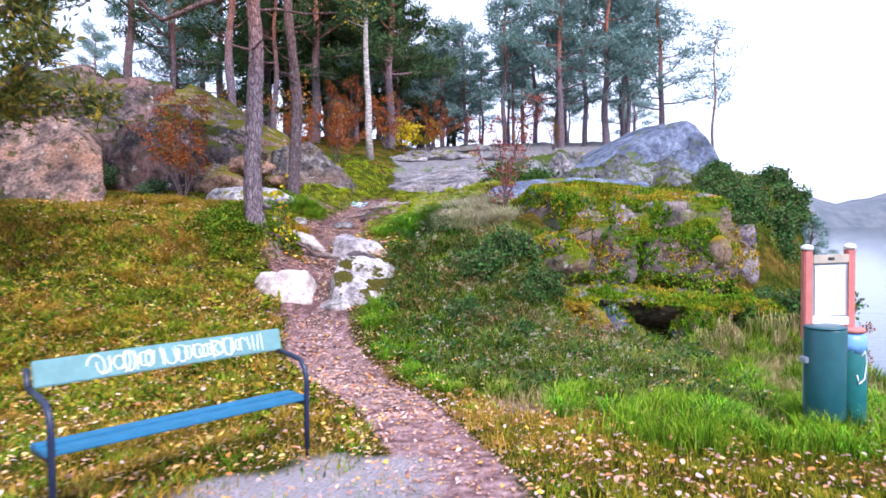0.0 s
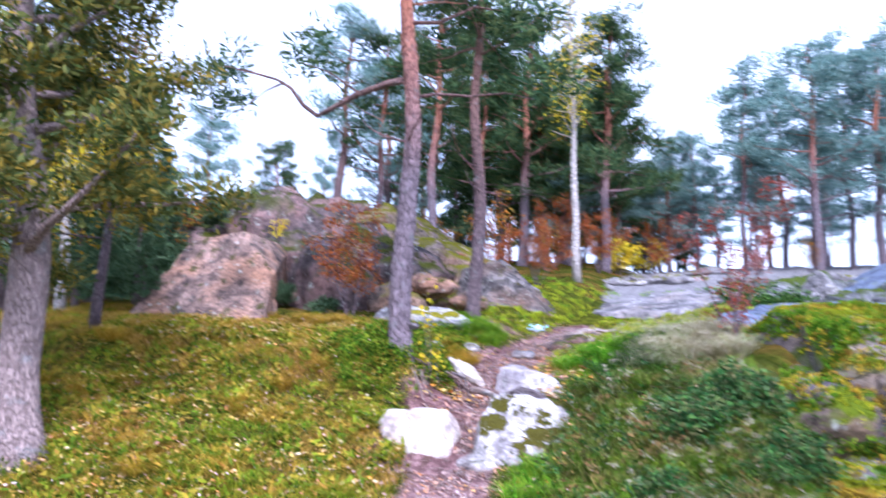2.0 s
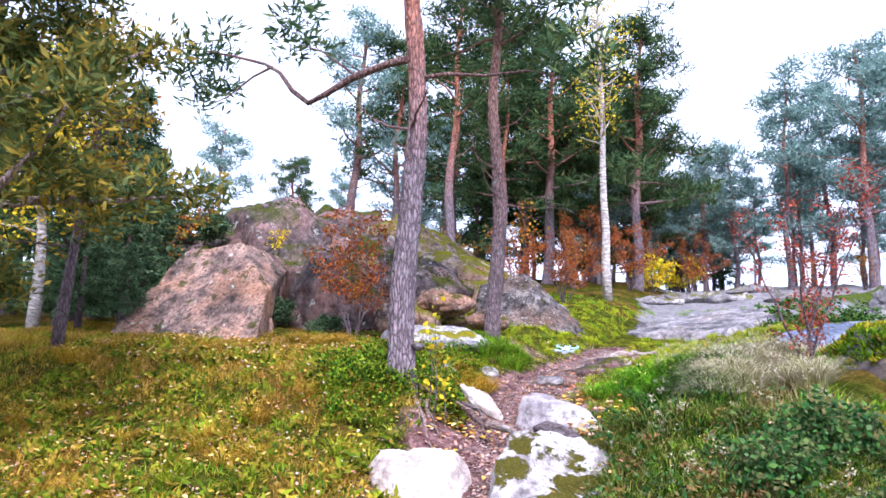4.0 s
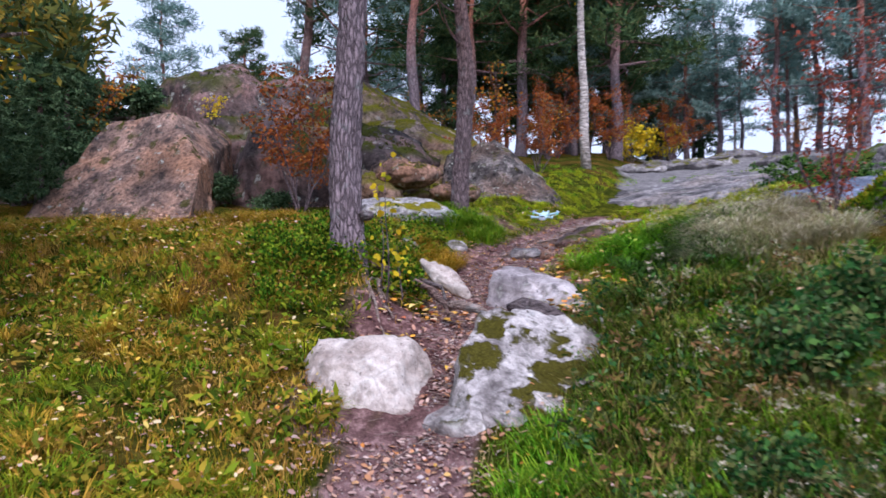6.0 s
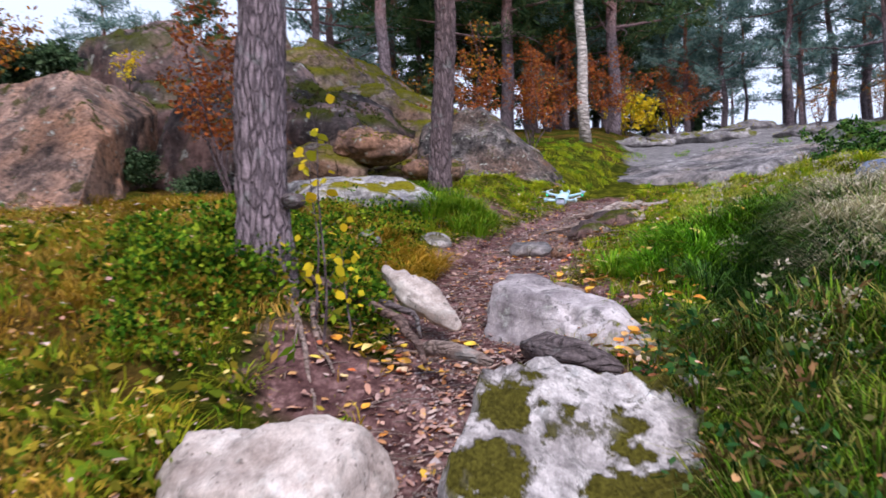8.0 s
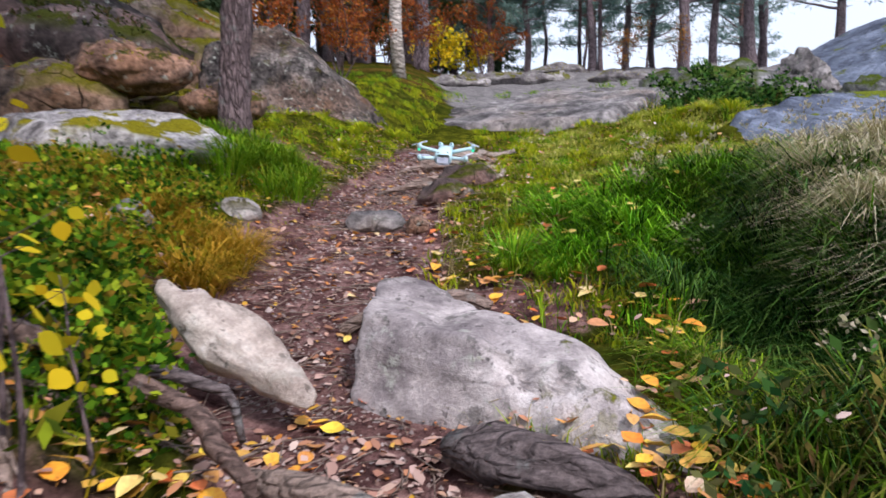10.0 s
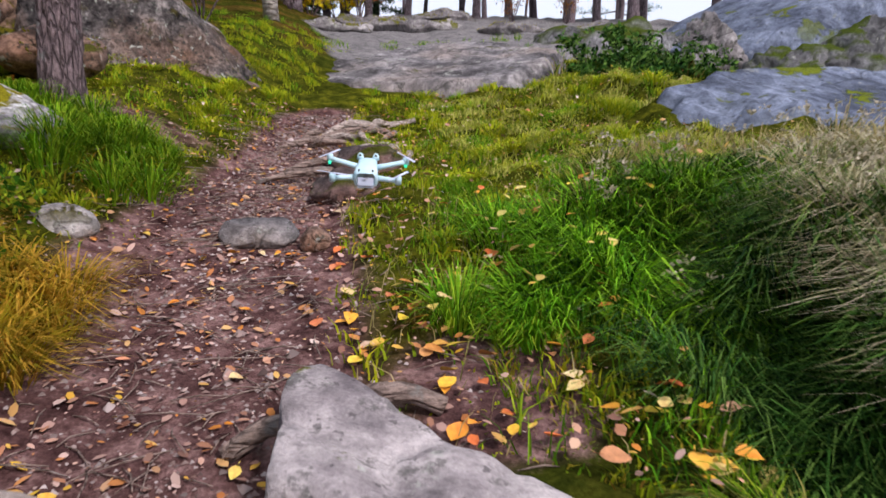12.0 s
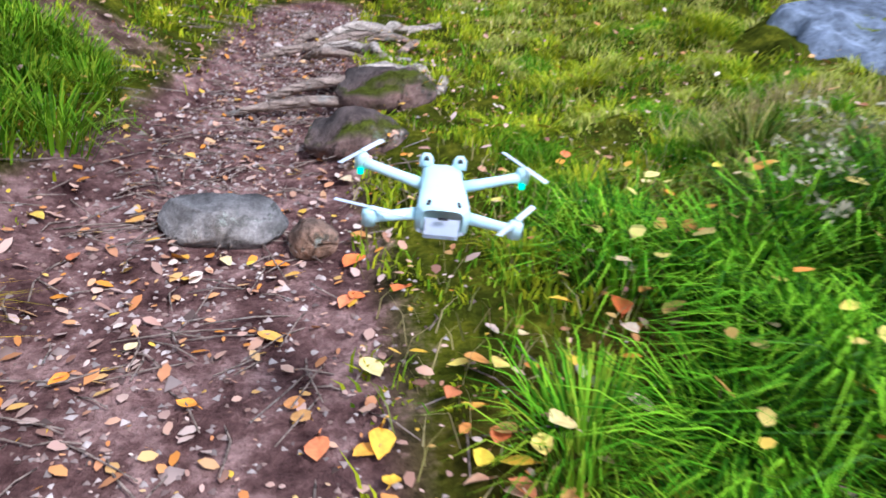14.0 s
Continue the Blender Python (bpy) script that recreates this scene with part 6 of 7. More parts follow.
lawn("meadow_grass", "ochre dry grass in the lower meadow", M_OCHRE, (-7, 0.4, 4.4, 11.2), 100000,
     lambda x, y: off_trail(x, y, 0.1) * unpaved(x, y) * np.maximum(left_of(x, y), 1 - smooth(6.5, 7.5, y)) * clumpy(x, y, 1.6, 71, -0.08, 0.15), lambda x, y: 0.05 + 0.06 * clumpy(x, y, 0.5, 72), 0.009, 223, 1.4)
lawn("long_grass", "dark green tangle in the hollow before the knoll", M_DARKGRASS, (0.9, 3.2, 16.8, 18.9), 16000,
     lambda x, y: clumpy(x, y, 0.7, 39, -0.1, 0.2) * np.exp(-((x - 2.0) / 0.9) ** 2 - ((y - 17.8) / 0.75) ** 2), lambda x, y: 0.08 + 0.22 * clumpy(x, y, 0.6, 40), 0.014, 213, 1.1)


lawn("short_grass", "pale yellow-green turf before the bluish slab", M_PALETURF, (-0.6, 2.8, 12.6, 17.0), 76000,
     lambda x, y: smooth(12.9, 13.3, y - 0.4 * x) * smooth(0.7, 1.2, x - trail_at(y)[0]) * (0.25 + 0.75 * clumpy(x, y, 0.5, 53, -0.1, 0.2)), lambda x, y: 0.03 + 0.05 * clumpy(x, y, 0.5, 54), 0.009, 220, 1.5)


def tussocks(name, label, mat, spots, blades_each, height, radius, width, seed, droop=0.9):
    """Bunches of long blades that rise from one root and bend outward."""
    r = np.random.RandomState(seed)
    k = r.uniform(0.7, 1.25, len(spots))
    c = np.repeat(np.array(spots), blades_each, 0)
    k = np.repeat(k, blades_each)
    n = len(c)
    a = r.uniform(0, 6.283, n)
    d = np.stack([np.cos(a), np.sin(a)], 1)
    x, y = (c + d * (radius * 0.55 * k * r.uniform(0, 1, n) ** 0.7)[:, None]).T
    h = height * k * r.uniform(0.5, 1.1, n)
    out = radius * k * r.uniform(0.3, 1.2, n) * droop
    z = land(x, y) - 0.02
    base = np.stack([x, y, z], 1)
    side = np.concatenate([np.stack([-d[:, 1], d[:, 0]], 1) * (width * r.uniform(0.6, 1.2, n) / 2)[:, None], np.zeros((n, 1))], 1)
    q = np.concatenate([d, np.zeros((n, 1))], 1)
    up = np.array([0, 0, 1.0])
    m1 = base + q * (out * 0.25)[:, None] + up * (h * 0.6)[:, None]
    m2 = base + q * (out * 0.65)[:, None] + up * (h * 0.92)[:, None]
    tip = base + q * (out * 1.15)[:, None] + up * (h * r.uniform(0.55, 1.0, n))[:, None]
    verts = np.stack([base - side, base + side, m1 - side, m1 + side, m2 - side * 0.7, m2 + side * 0.7, tip], 1).reshape(-1, 3)
    i = np.arange(n)[:, None] * 7
    tris = np.concatenate([i + np.array([f]) for f in ((0, 1, 3), (0, 3, 2), (2, 3, 5), (2, 5, 4), (4, 5, 6))])
    return tagged(new(name, array_mesh(name, verts, tris, mat)), label, "grass tussocks", kind="stuff")


def tuft_spots(box, count, seed, where):
    x, y = scatter(box, count, np.random.RandomState(seed), where)
    return np.stack([x, y], 1)


tussocks("grass_tussocks", "tall tussocks right of the path, painted dark for the hollow's shade", M_HOLLOW,
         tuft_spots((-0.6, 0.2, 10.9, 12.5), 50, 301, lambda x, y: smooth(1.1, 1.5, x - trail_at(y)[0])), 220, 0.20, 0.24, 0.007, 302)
tussocks("grass_tussocks", "mixed green and dry tussocks up the bank", M_BANK,
         tuft_spots((-0.5, 2.4, 12.4, 13.8), 60, 322, lambda x, y: smooth(1.25, 1.7, x - trail_at(y)[0]) * (1 - 0.7 * smooth(13.0, 13.6, y))), 220, 0.15, 0.22, 0.007, 323)
tussocks("grass_tussocks", "bright green tussocks at the path's edge", M_TUSSOCK,
         tuft_spots((-1.5, 0.4, 11.9, 13.9), 32, 303, lambda x, y: off_trail(x, y, 0.2) * smooth(0.85, 1.15, x - trail_at(y)[0]) * (1 - smooth(1.1, 1.6, x - trail_at(y)[0]))), 240, 0.15, 0.17, 0.006, 304)
tussocks("grass_tussocks", "lime green tussocks in the meadow", M_LIME,
         tuft_spots((-6.5, -1.6, 6.6, 13.6), 170, 305, lambda x, y: left_of(x, y) * off_trail(x, y, 0.25) * (1 - clumpy(x, y, 1.9, 51, 0.0, 0.15)) * (1 - 0.8 * smooth(10.0, 11.5, y) * smooth(3.2, 4.5, -x))), 80, 0.13, 0.19, 0.008, 306, 1.3)
tussocks("grass_tussocks", "tall bleached straw tussocks on the bank", M_BLEACHED,
         tuft_spots((0.08, 1.2, 11.4, 12.9), 70, 324, lambda x, y: np.exp(-((x - 0.6) / 0.55) ** 4 - ((y - 12.1) / 0.75) ** 4)), 230, 0.22, 0.20, 0.006, 325, 1.4)
tussocks("grass_tussocks", "pale straw hanging over the hollow's edge", M_BLEACHED,
         tuft_spots((0.0, 0.55, 11.2, 11.85), 22, 346, lambda x, y: 0 * x + 1), 170, 0.20, 0.20, 0.006, 347, 1.6)
tussocks("grass_tussocks", "pale straw tussocks on the bank", M_STRAW,
         tuft_spots((0.6, 2.4, 11.9, 13.7), 45, 316, lambda x, y: smooth(12.0, 12.8, y)), 160, 0.26, 0.22, 0.006, 317)
tussocks("grass_tussocks", "golden tussocks by the path", M_GOLD,
         np.concatenate([tuft_spots((-3.2, -2.6, 11.7, 12.9), 12, 307, lambda x, y: left_of(x, y)), tuft_spots((-7.5, -2.5, 7.0, 13.8), 120, 308, lambda x, y: left_of(x, y) * off_trail(x, y, 0.3))]), 120, 0.14, 0.20, 0.007, 309, 1.2)
tussocks("grass_tussocks", "dull green tussocks on the bank", M_BANK,
         tuft_spots((-0.9, 3.2, 6.8, 10.8), 130, 310, lambda x, y: right_of(x, y) * smooth(0.9, 1.4, x - trail_at(y)[0])), 120, 0.24, 0.22, 0.009, 311)
tussocks("grass_tussocks", "dark weedy tussocks on the bank", M_DARKGRASS,
         tuft_spots((-0.9, 2.6, 7.6, 10.9), 200, 318, lambda x, y: right_of(x, y) * smooth(0.8, 1.3, x - trail_at(y)[0])), 120, 0.26, 0.22, 0.010, 319)
tussocks("grass_tussocks", "green tussocks scattered over the bank", M_GRASS,
         tuft_spots((-0.6, 2.4, 7.8, 10.8), 120, 334, lambda x, y: right_of(x, y) * smooth(0.8, 1.2, x - trail_at(y)[0])), 90, 0.24, 0.22, 0.008, 335, 1.1)
tussocks("grass_tussocks", "bright tussocks at the lower path's edge", M_TUSSOCK,
         tuft_spots((-1.0, 0.7, 6.6, 9.3), 90, 320, lambda x, y: right_of(x, y) * smooth(0.45, 0.7, x - trail_at(y)[0]) * (1 - smooth(1.0, 1.7, x - trail_at(y)[0]))), 110, 0.18, 0.18, 0.008, 321)
def by_board(x, y):
    """Where the tall grass before the notice board grows: off the trodden front and off the bins' foot."""
    return smooth(5.2, 5.9, y + 0.25 * ripple(x, y, 0.8, 92)) * smooth(0.9, 1.8, x + 0.25 * (y - 6)) * (1 - np.exp(-((x - 3.4) / 0.65) ** 4 - ((y - 5.8) / 0.45) ** 4)) * clumpy(x, y, 1.0, 45, -0.1, 0.1)


tussocks("grass_tussocks", "bright tussocks near the notice board", M_TUSSOCK, tuft_spots((0.6, 5.0, 5.2, 8.4), 150, 312, by_board), 120, 0.20, 0.2, 0.010, 313)
tussocks("grass_tussocks", "deeper green tussocks near the notice board", M_LUSH, tuft_spots((0.6, 5.0, 5.2, 8.6), 130, 350, by_board), 120, 0.20, 0.2, 0.010, 351)
lawn("front_grass", "pale yellow-green grass on the lower bank", M_PALETURF, (0.4, 3.4, 6.9, 9.2), 30000,
     lambda x, y: smooth(0.6, 1.1, x - trail_at(y)[0]) * (1 - smooth(8.5, 9.2, y)) * clumpy(x, y, 0.9, 75, -0.12, 0.18), lambda x, y: 0.10 + 0.12 * clumpy(x, y, 0.9, 75), 0.009, 226, 1.1)
lawn("dry_grass", "ochre dry grass before the mossy ledge", M_STRAW, (0.9, 5.0, 7.6, 9.7), 26000,
     lambda x, y: smooth(7.8, 8.6, y) * clumpy(x, y, 0.8, 74, -0.15, 0.2), lambda x, y: 0.10 + 0.10 * clumpy(x, y, 0.8, 74), 0.008, 225, 1.0)
tussocks("grass_tussocks", "short bright tussocks on the upper slope", M_MOSSGRASS,
         tuft_spots((-4.4, 3.4, 13.2, 18.5), 260, 314, lambda x, y: off_trail(x, y, 0.1) * 0.8), 120, 0.09, 0.15, 0.008, 315)
tussocks("grass_tussocks", "green long grass drooping beside the big stone", M_BANK,
         tuft_spots((-0.78, -0.45, 10.75, 11.75), 15, 336, lambda x, y: 0 * x + 1), 110, 0.13, 0.17, 0.006, 337, 1.3)
tussocks("grass_tussocks", "fresh green grass arching over the hollow's edge", M_GRASS,
         tuft_spots((-0.75, -0.45, 10.9, 11.7), 7, 340, lambda x, y: 0 * x + 1), 80, 0.14, 0.18, 0.006, 341, 1.4)
tussocks("grass_tussocks", "grass hanging in the hollow, its shade painted dark", M_HOLLOW,
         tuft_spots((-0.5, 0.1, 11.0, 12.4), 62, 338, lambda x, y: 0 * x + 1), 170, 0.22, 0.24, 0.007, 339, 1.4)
tussocks("grass_tussocks", "lush green tussocks between the path and the hollow", M_LUSH,
         tuft_spots((-0.9, 0.1, 12.3, 13.15), 34, 342, lambda x, y: smooth(0.85, 1.1, x - trail_at(y)[0])), 170, 0.19, 0.22, 0.007, 343, 1.2)
tussocks("grass_tussocks", "deep green tussocks beyond the hollow", M_DEEP,
         tuft_spots((-0.35, 0.45, 12.1, 13.0), 42, 348, lambda x, y: smooth(-0.4, -0.1, x + 0.3 * (12.6 - y))), 200, 0.19, 0.22, 0.007, 349, 1.2)
tussocks("grass_tussocks", "dry stalks before the dark thicket", M_STRAW,
         tuft_spots((3.3, 5.6, 9.5, 9.95), 40, 344, lambda x, y: 0 * x + 1), 40, 0.34, 0.12, 0.008, 345, 0.6)
lawn("short_grass", "thin short grass at the foot of the big stone", M_WEED, (-1.1, 0.2, 10.5, 12.4), 9000,
     lambda x, y: 0.25 + 0.75 * clumpy(x, y, 0.3, 68, -0.1, 0.2), lambda x, y: 0.03 + 0.05 * clumpy(x, y, 0.3, 68), 0.008, 221, 1.5)
tussocks("grass_tussocks", "lush green tussocks left of the upper path", M_GRASS,
         tuft_spots((-3.4, -2.4, 13.65, 14.9), 34, 330, lambda x, y: smooth(0.35, 0.6, trail_at(y)[0] - x)), 170, 0.17, 0.19, 0.007, 331)
tussocks("grass_tussocks", "golden tussocks overhanging the path", M_GOLD,
         tuft_spots((-3.1, -2.5, 12.35, 13.0), 14, 332, lambda x, y: 0 * x + 1), 150, 0.18, 0.2, 0.007, 333, 1.2)
lawn("long_grass", "dull grass on the slope towards the lake", M_BANK, (3.6, 8.0, 8.5, 19.0), 60000,
     lambda x, y: 0.2 + 0.8 * clumpy(x, y, 0.8, 52), lambda x, y: 0.10 + 0.16 * clumpy(x, y, 0.8, 52), 0.014, 219, 1.0)
rs = np.random.RandomState(76)
wx, wy = scatter((-8, 0.5, 5.8, 13.4), 16000, rs, lambda x, y: left_of(x, y) * off_trail(x, y, 0.15) * clumpy(x, y, 0.7, 35, 0.02, 0.22) * (0.35 + 0.65 * clumpy(x, y, 2.3, 67, -0.1, 0.15)) * (1 - 0.85 * smooth(10.8, 11.6, y)))
wp = np.stack([wx, wy, land(wx, wy) + rs.uniform(0.015, 0.09, len(wx))], 1)
v, t = sprays(wp, 6, 0.07, 0.056, 0.016, rs, 0.1)
tagged(new("meadow_weeds", array_mesh("meadow_weeds", v, t, M_WEED)), "broad-leaved green and yellow weeds in the meadow", "weeds", kind="stuff")
wx, wy = scatter((-7, 0.3, 6.5, 12.0), 4200, rs, lambda x, y: left_of(x, y) * off_trail(x, y, 0.2) * (0.1 + 0.9 * clumpy(x, y, 0.55, 44, 0.0, 0.2)))
wp = np.stack([wx, wy, land(wx, wy) + rs.uniform(0.03, 0.10, len(wx))], 1)
v, t = sprays(wp, 7, 0.085, 0.10, 0.017, rs, 0.25)
tagged(new("meadow_weeds", array_mesh("meadow_weeds", v, t, M_WEED)), "larger rosettes of long-leaved weeds", "weeds", kind="stuff")
wx, wy = scatter((-0.9, 3.4, 6.9, 11.0), 4500, rs, lambda x, y: right_of(x, y) * smooth(0.6, 1.0, x - trail_at(y)[0]) * (0.15 + 0.85 * clumpy(x, y, 0.7, 55, -0.1, 0.2)))
wp = np.stack([wx, wy, land(wx, wy) + rs.uniform(0.04, 0.26, len(wx))], 1)
v, t = sprays(wp, 8, 0.08, 0.05, 0.013, rs, 0.15)
tagged(new("bank_weeds", array_mesh("bank_weeds", v, t, M_DARKLEAF)), "tangled dull green weeds on the bank", "weeds", kind="stuff")
wx, wy = scatter((-0.7, 2.6, 8.6, 10.9), 1500, rs, lambda x, y: right_of(x, y) * smooth(0.5, 0.9, x - trail_at(y)[0]) * clumpy(x, y, 0.6, 56, 0.0, 0.2))
wp = np.stack([wx, wy, land(wx, wy) + rs.uniform(0.05, 0.30, len(wx))], 1)
v, t = sprays(wp, 9, 0.09, 0.055, 0.008, rs, 0.2)
tagged(new("bank_weeds", array_mesh("bank_weeds", v, t, M_BROWNFERN)), "withered brown weeds beside the mossy boulder", "weeds", kind="stuff")
wx, wy = scatter((-0.5, 2.6, 7.2, 13.2), 2600, rs, lambda x, y: right_of(x, y) * smooth(0.9, 1.5, x - trail_at(y)[0]) * np.maximum(clumpy(x, y, 0.7, 57, 0.0, 0.2), np.exp(-((x - 0.7) / 0.7) ** 4 - ((y - 12.2) / 0.8) ** 4)))
wp = np.stack([wx, wy, land(wx, wy) + rs.uniform(0.14, 0.36, len(wx))], 1)
v, t = sprays(wp, 10, 0.035, 0.022, 0.006, rs, 0.4)
tagged(new("seed_heads", array_mesh("seed_heads", v, t, M_SEED)), "grey-beige dry seed heads over the bank grass", "weeds", kind="stuff")

moss_on(LEDGES + [o for o in scene.objects if o.name.startswith("ledge_block")], 1500, 0.06, M_GREENMOSS, "ledge_moss", "green moss and small herbs in the cracks of the ledge", 64, -0.05, 7.3)
moss_on(LEDGES + [o for o in scene.objects if o.name.startswith("ledge_block")], 900, 0.05, M_GOLDTUFT, "ledge_moss", "golden brown moss and dead fern on the ledge", 65, 0.1, 13.9)
moss_on(LEDGES, 800, 0.045, M_MOSS, "ledge_moss", "bright yellow-green moss and turf on the ledges", 61, 0.42)
moss_on([o for o in scene.objects if o.name.startswith("crag") and not o.name.startswith("crag_dome")], 170, 0.05, M_HEATHER, "crag_heather", "dark heather and moss on the crag", 62, 0.6)
moss_on([o for o in scene.objects if o.name.startswith(("brown_boulder", "low_outcrop", "crag_dome"))], 190, 0.028, M_DULLMOSS, "crag_moss", "olive moss on the boulders below the crag", 63, 0.6)
# herbs along the foot of the ledge's wall, dead fern beside the gap, a dark thicket at its end
rs = np.random.RandomState(87)
for name, label, mat, count, (xa, xb), (ya, yb), (za, zb), each, leaf in (
        ("ledge_herbs", "dark green herbs along the foot of the rock wall", M_HERB, 900, (1.3, 4.5), (10.82, 11.12), (0.0, 0.24), 14, (0.06, 0.05, 0.014)),
        ("dead_fern", "golden brown dead fern beside the dark gap", M_GOLDTUFT, 360, (1.45, 2.1), (9.85, 10.2), (-0.55, -0.18), 12, (0.06, 0.07, 0.010)),
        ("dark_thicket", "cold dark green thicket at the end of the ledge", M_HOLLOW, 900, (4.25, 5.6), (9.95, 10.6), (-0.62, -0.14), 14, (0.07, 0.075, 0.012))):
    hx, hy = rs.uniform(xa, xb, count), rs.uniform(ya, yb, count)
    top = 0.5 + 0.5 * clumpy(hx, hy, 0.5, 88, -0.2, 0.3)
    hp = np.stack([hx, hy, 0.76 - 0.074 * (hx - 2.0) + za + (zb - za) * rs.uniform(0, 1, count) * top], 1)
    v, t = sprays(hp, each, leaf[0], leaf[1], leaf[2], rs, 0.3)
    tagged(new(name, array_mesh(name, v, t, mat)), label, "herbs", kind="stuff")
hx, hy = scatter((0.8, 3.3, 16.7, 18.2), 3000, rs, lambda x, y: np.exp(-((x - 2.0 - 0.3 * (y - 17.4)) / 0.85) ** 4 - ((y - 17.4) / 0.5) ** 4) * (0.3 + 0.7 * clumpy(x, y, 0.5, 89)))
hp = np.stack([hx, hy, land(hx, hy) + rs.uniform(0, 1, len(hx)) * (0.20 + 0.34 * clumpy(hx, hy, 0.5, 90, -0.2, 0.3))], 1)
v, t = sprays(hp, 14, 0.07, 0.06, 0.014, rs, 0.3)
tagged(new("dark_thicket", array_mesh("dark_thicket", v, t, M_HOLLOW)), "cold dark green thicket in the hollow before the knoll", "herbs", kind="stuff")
# low herbs round the pine
rs = np.random.RandomState(77)
hx, hy = scatter((-3.5, -1.9, 10.2, 13.4), 2200, rs, lambda x, y: left_of(x, y) * off_trail(x, y, 0.1) * clumpy(x, y, 0.7, 34, -0.15, 0.1) * (1 - np.exp(-((x + 2.2) / 0.56) ** 4 - ((y - 10.45) / 0.38) ** 4)) * (1 - smooth(-2.74, -2.60, x) * (1 - smooth(10.80, 11.0, y))))
hx2, hy2 = scatter((-3.9, -2.25, 10.55, 11.9), 5200, rs, lambda x, y: left_of(x, y) * off_trail(x, y, 0.1) * (0.15 + 0.85 * clumpy(x, y, 0.45, 64, -0.15, 0.15)) * smooth(-3.9, -3.2, x + 0.3 * ripple(x, y, 0.6, 65)) * (1 - smooth(-2.74, -2.60, x) * (1 - smooth(10.80, 11.0, y))))
hx, hy = np.concatenate([hx, hx2]), np.concatenate([hy, hy2])
hp = np.stack([hx, hy, land(hx, hy) + rs.uniform(0.02, 1.0, len(hx)) * (0.10 + 0.20 * clumpy(hx, hy, 0.4, 66, -0.3, 0.3))], 1)
v, t = sprays(hp, 16, 0.09, 0.036, 0.012, rs, 0.2)
tagged(new("bilberry_herbs", array_mesh("bilberry_herbs", v, t, M_HERB)), "low bilberry shrubs with small green leaves", "herbs", kind="stuff")


def leaf_arrays(x, y, z, size, r):
    """Folded oval leaves lying on the ground, a little curled."""
    n = len(x)
    outline = np.array([(-1.15, 0, 0), (-0.5, 0.55, 0.12), (0.35, 0.6, 0.16), (1.0, 0, 0.05), (0.35, -0.6, 0.2), (-0.5, -0.55, 0.1)])
    a = r.uniform(0, 6.283, n)
    tx, ty = r.normal(0, 0.28, n), r.normal(0, 0.28, n)
    p = outline[None] * (size / 2)[:, None, None]
    c, s = np.cos(a)[:, None], np.sin(a)[:, None]
    px, py = p[..., 0] * c - p[..., 1] * s, p[..., 0] * s + p[..., 1] * c
    pz = p[..., 2] + px * tx[:, None] + py * ty[:, None]
    verts = np.stack([px + x[:, None], py + y[:, None], pz + z[:, None]], -1).reshape(-1, 3)
    i = np.arange(n)[:, None] * 6
    tris = np.concatenate([i + np.array([q]) for q in ((0, 1, 5), (1, 2, 4), (1, 4, 5), (2, 3, 4))])
    return verts, tris


rs = np.random.RandomState(78)
lx, ly = scatter((-6, 4.5, 3.0, 17.0), 90000, rs, lambda x, y: 0.22 + 0.7 * np.exp(-((x - trail_at(y)[0]) / 0.8) ** 2) + 0.2 * (y < 9) * (x < 1))
lift = off_trail(lx, ly, 0.1) * rs.uniform(0.0, 0.09, len(lx)) + 0.012
v, t = leaf_arrays(lx, ly, land(lx, ly) + lift, 0.010 + 0.036 * rs.uniform(0, 1, len(lx)) ** 2.4, rs)
tagged(new("leaf_litter", array_mesh("leaf_litter", v, t, M_LITTER)), "scattered dry fallen leaves", "leaf litter", kind="stuff")
rs = np.random.RandomState(79)
lx, ly = scatter((-0.8, 3.6, 6.5, 11.2), 1900, rs, lambda x, y: right_of(x, y) * 0.8)
v, t = leaf_arrays(lx, ly, land(lx, ly) + rs.uniform(0.10, 0.30, len(lx)), 0.016 + 0.03 * rs.uniform(0, 1, len(lx)) ** 2, rs)
tagged(new("leaf_litter", array_mesh("leaf_litter", v, t, M_LITTER)), "pale fallen leaves caught in the bank grass", "leaf litter", kind="stuff")
lx, ly = scatter((-7.0, 0.6, 6.0, 13.0), 5000, rs, lambda x, y: np.maximum(0.45 * left_of(x, y), np.exp(-((x - trail_at(y)[0]) / 0.5) ** 2) * (y < 10)))
v, t = leaf_arrays(lx, ly, land(lx, ly) + 0.015 + off_trail(lx, ly, 0.1) * rs.uniform(0.06, 0.19, len(lx)), 0.02 + 0.035 * rs.uniform(0, 1, len(lx)) ** 1.5, rs)
tagged(new("leaf_litter", array_mesh("leaf_litter", v, t, M_LITTER)), "pink, tan and orange leaves on the lower path and meadow", "leaf litter", kind="stuff")
lx, ly = scatter((-7.5, 0.4, 4.5, 13.4), 8000, rs, lambda x, y: np.maximum(left_of(x, y), 1 - smooth(6.5, 7.5, y)) * off_trail(x, y, 0.1) * (0.25 + 0.75 * clumpy(x, y, 1.1, 58, -0.2, 0.2)))
v, t = leaf_arrays(lx, ly, land(lx, ly) + rs.uniform(0.05, 0.14, len(lx)), 0.022 + 0.036 * rs.uniform(0, 1, len(lx)) ** 1.6, rs)
tagged(new("leaf_litter", array_mesh("leaf_litter", v, t, M_PALELEAF)), "pale yellow and orange leaves strewn over the meadow", "leaf litter", kind="stuff")
lx, ly = scatter((0.5, 3.8, 4.2, 6.0), 650, rs, lambda x, y: 1 - smooth(5.0, 5.8, y))
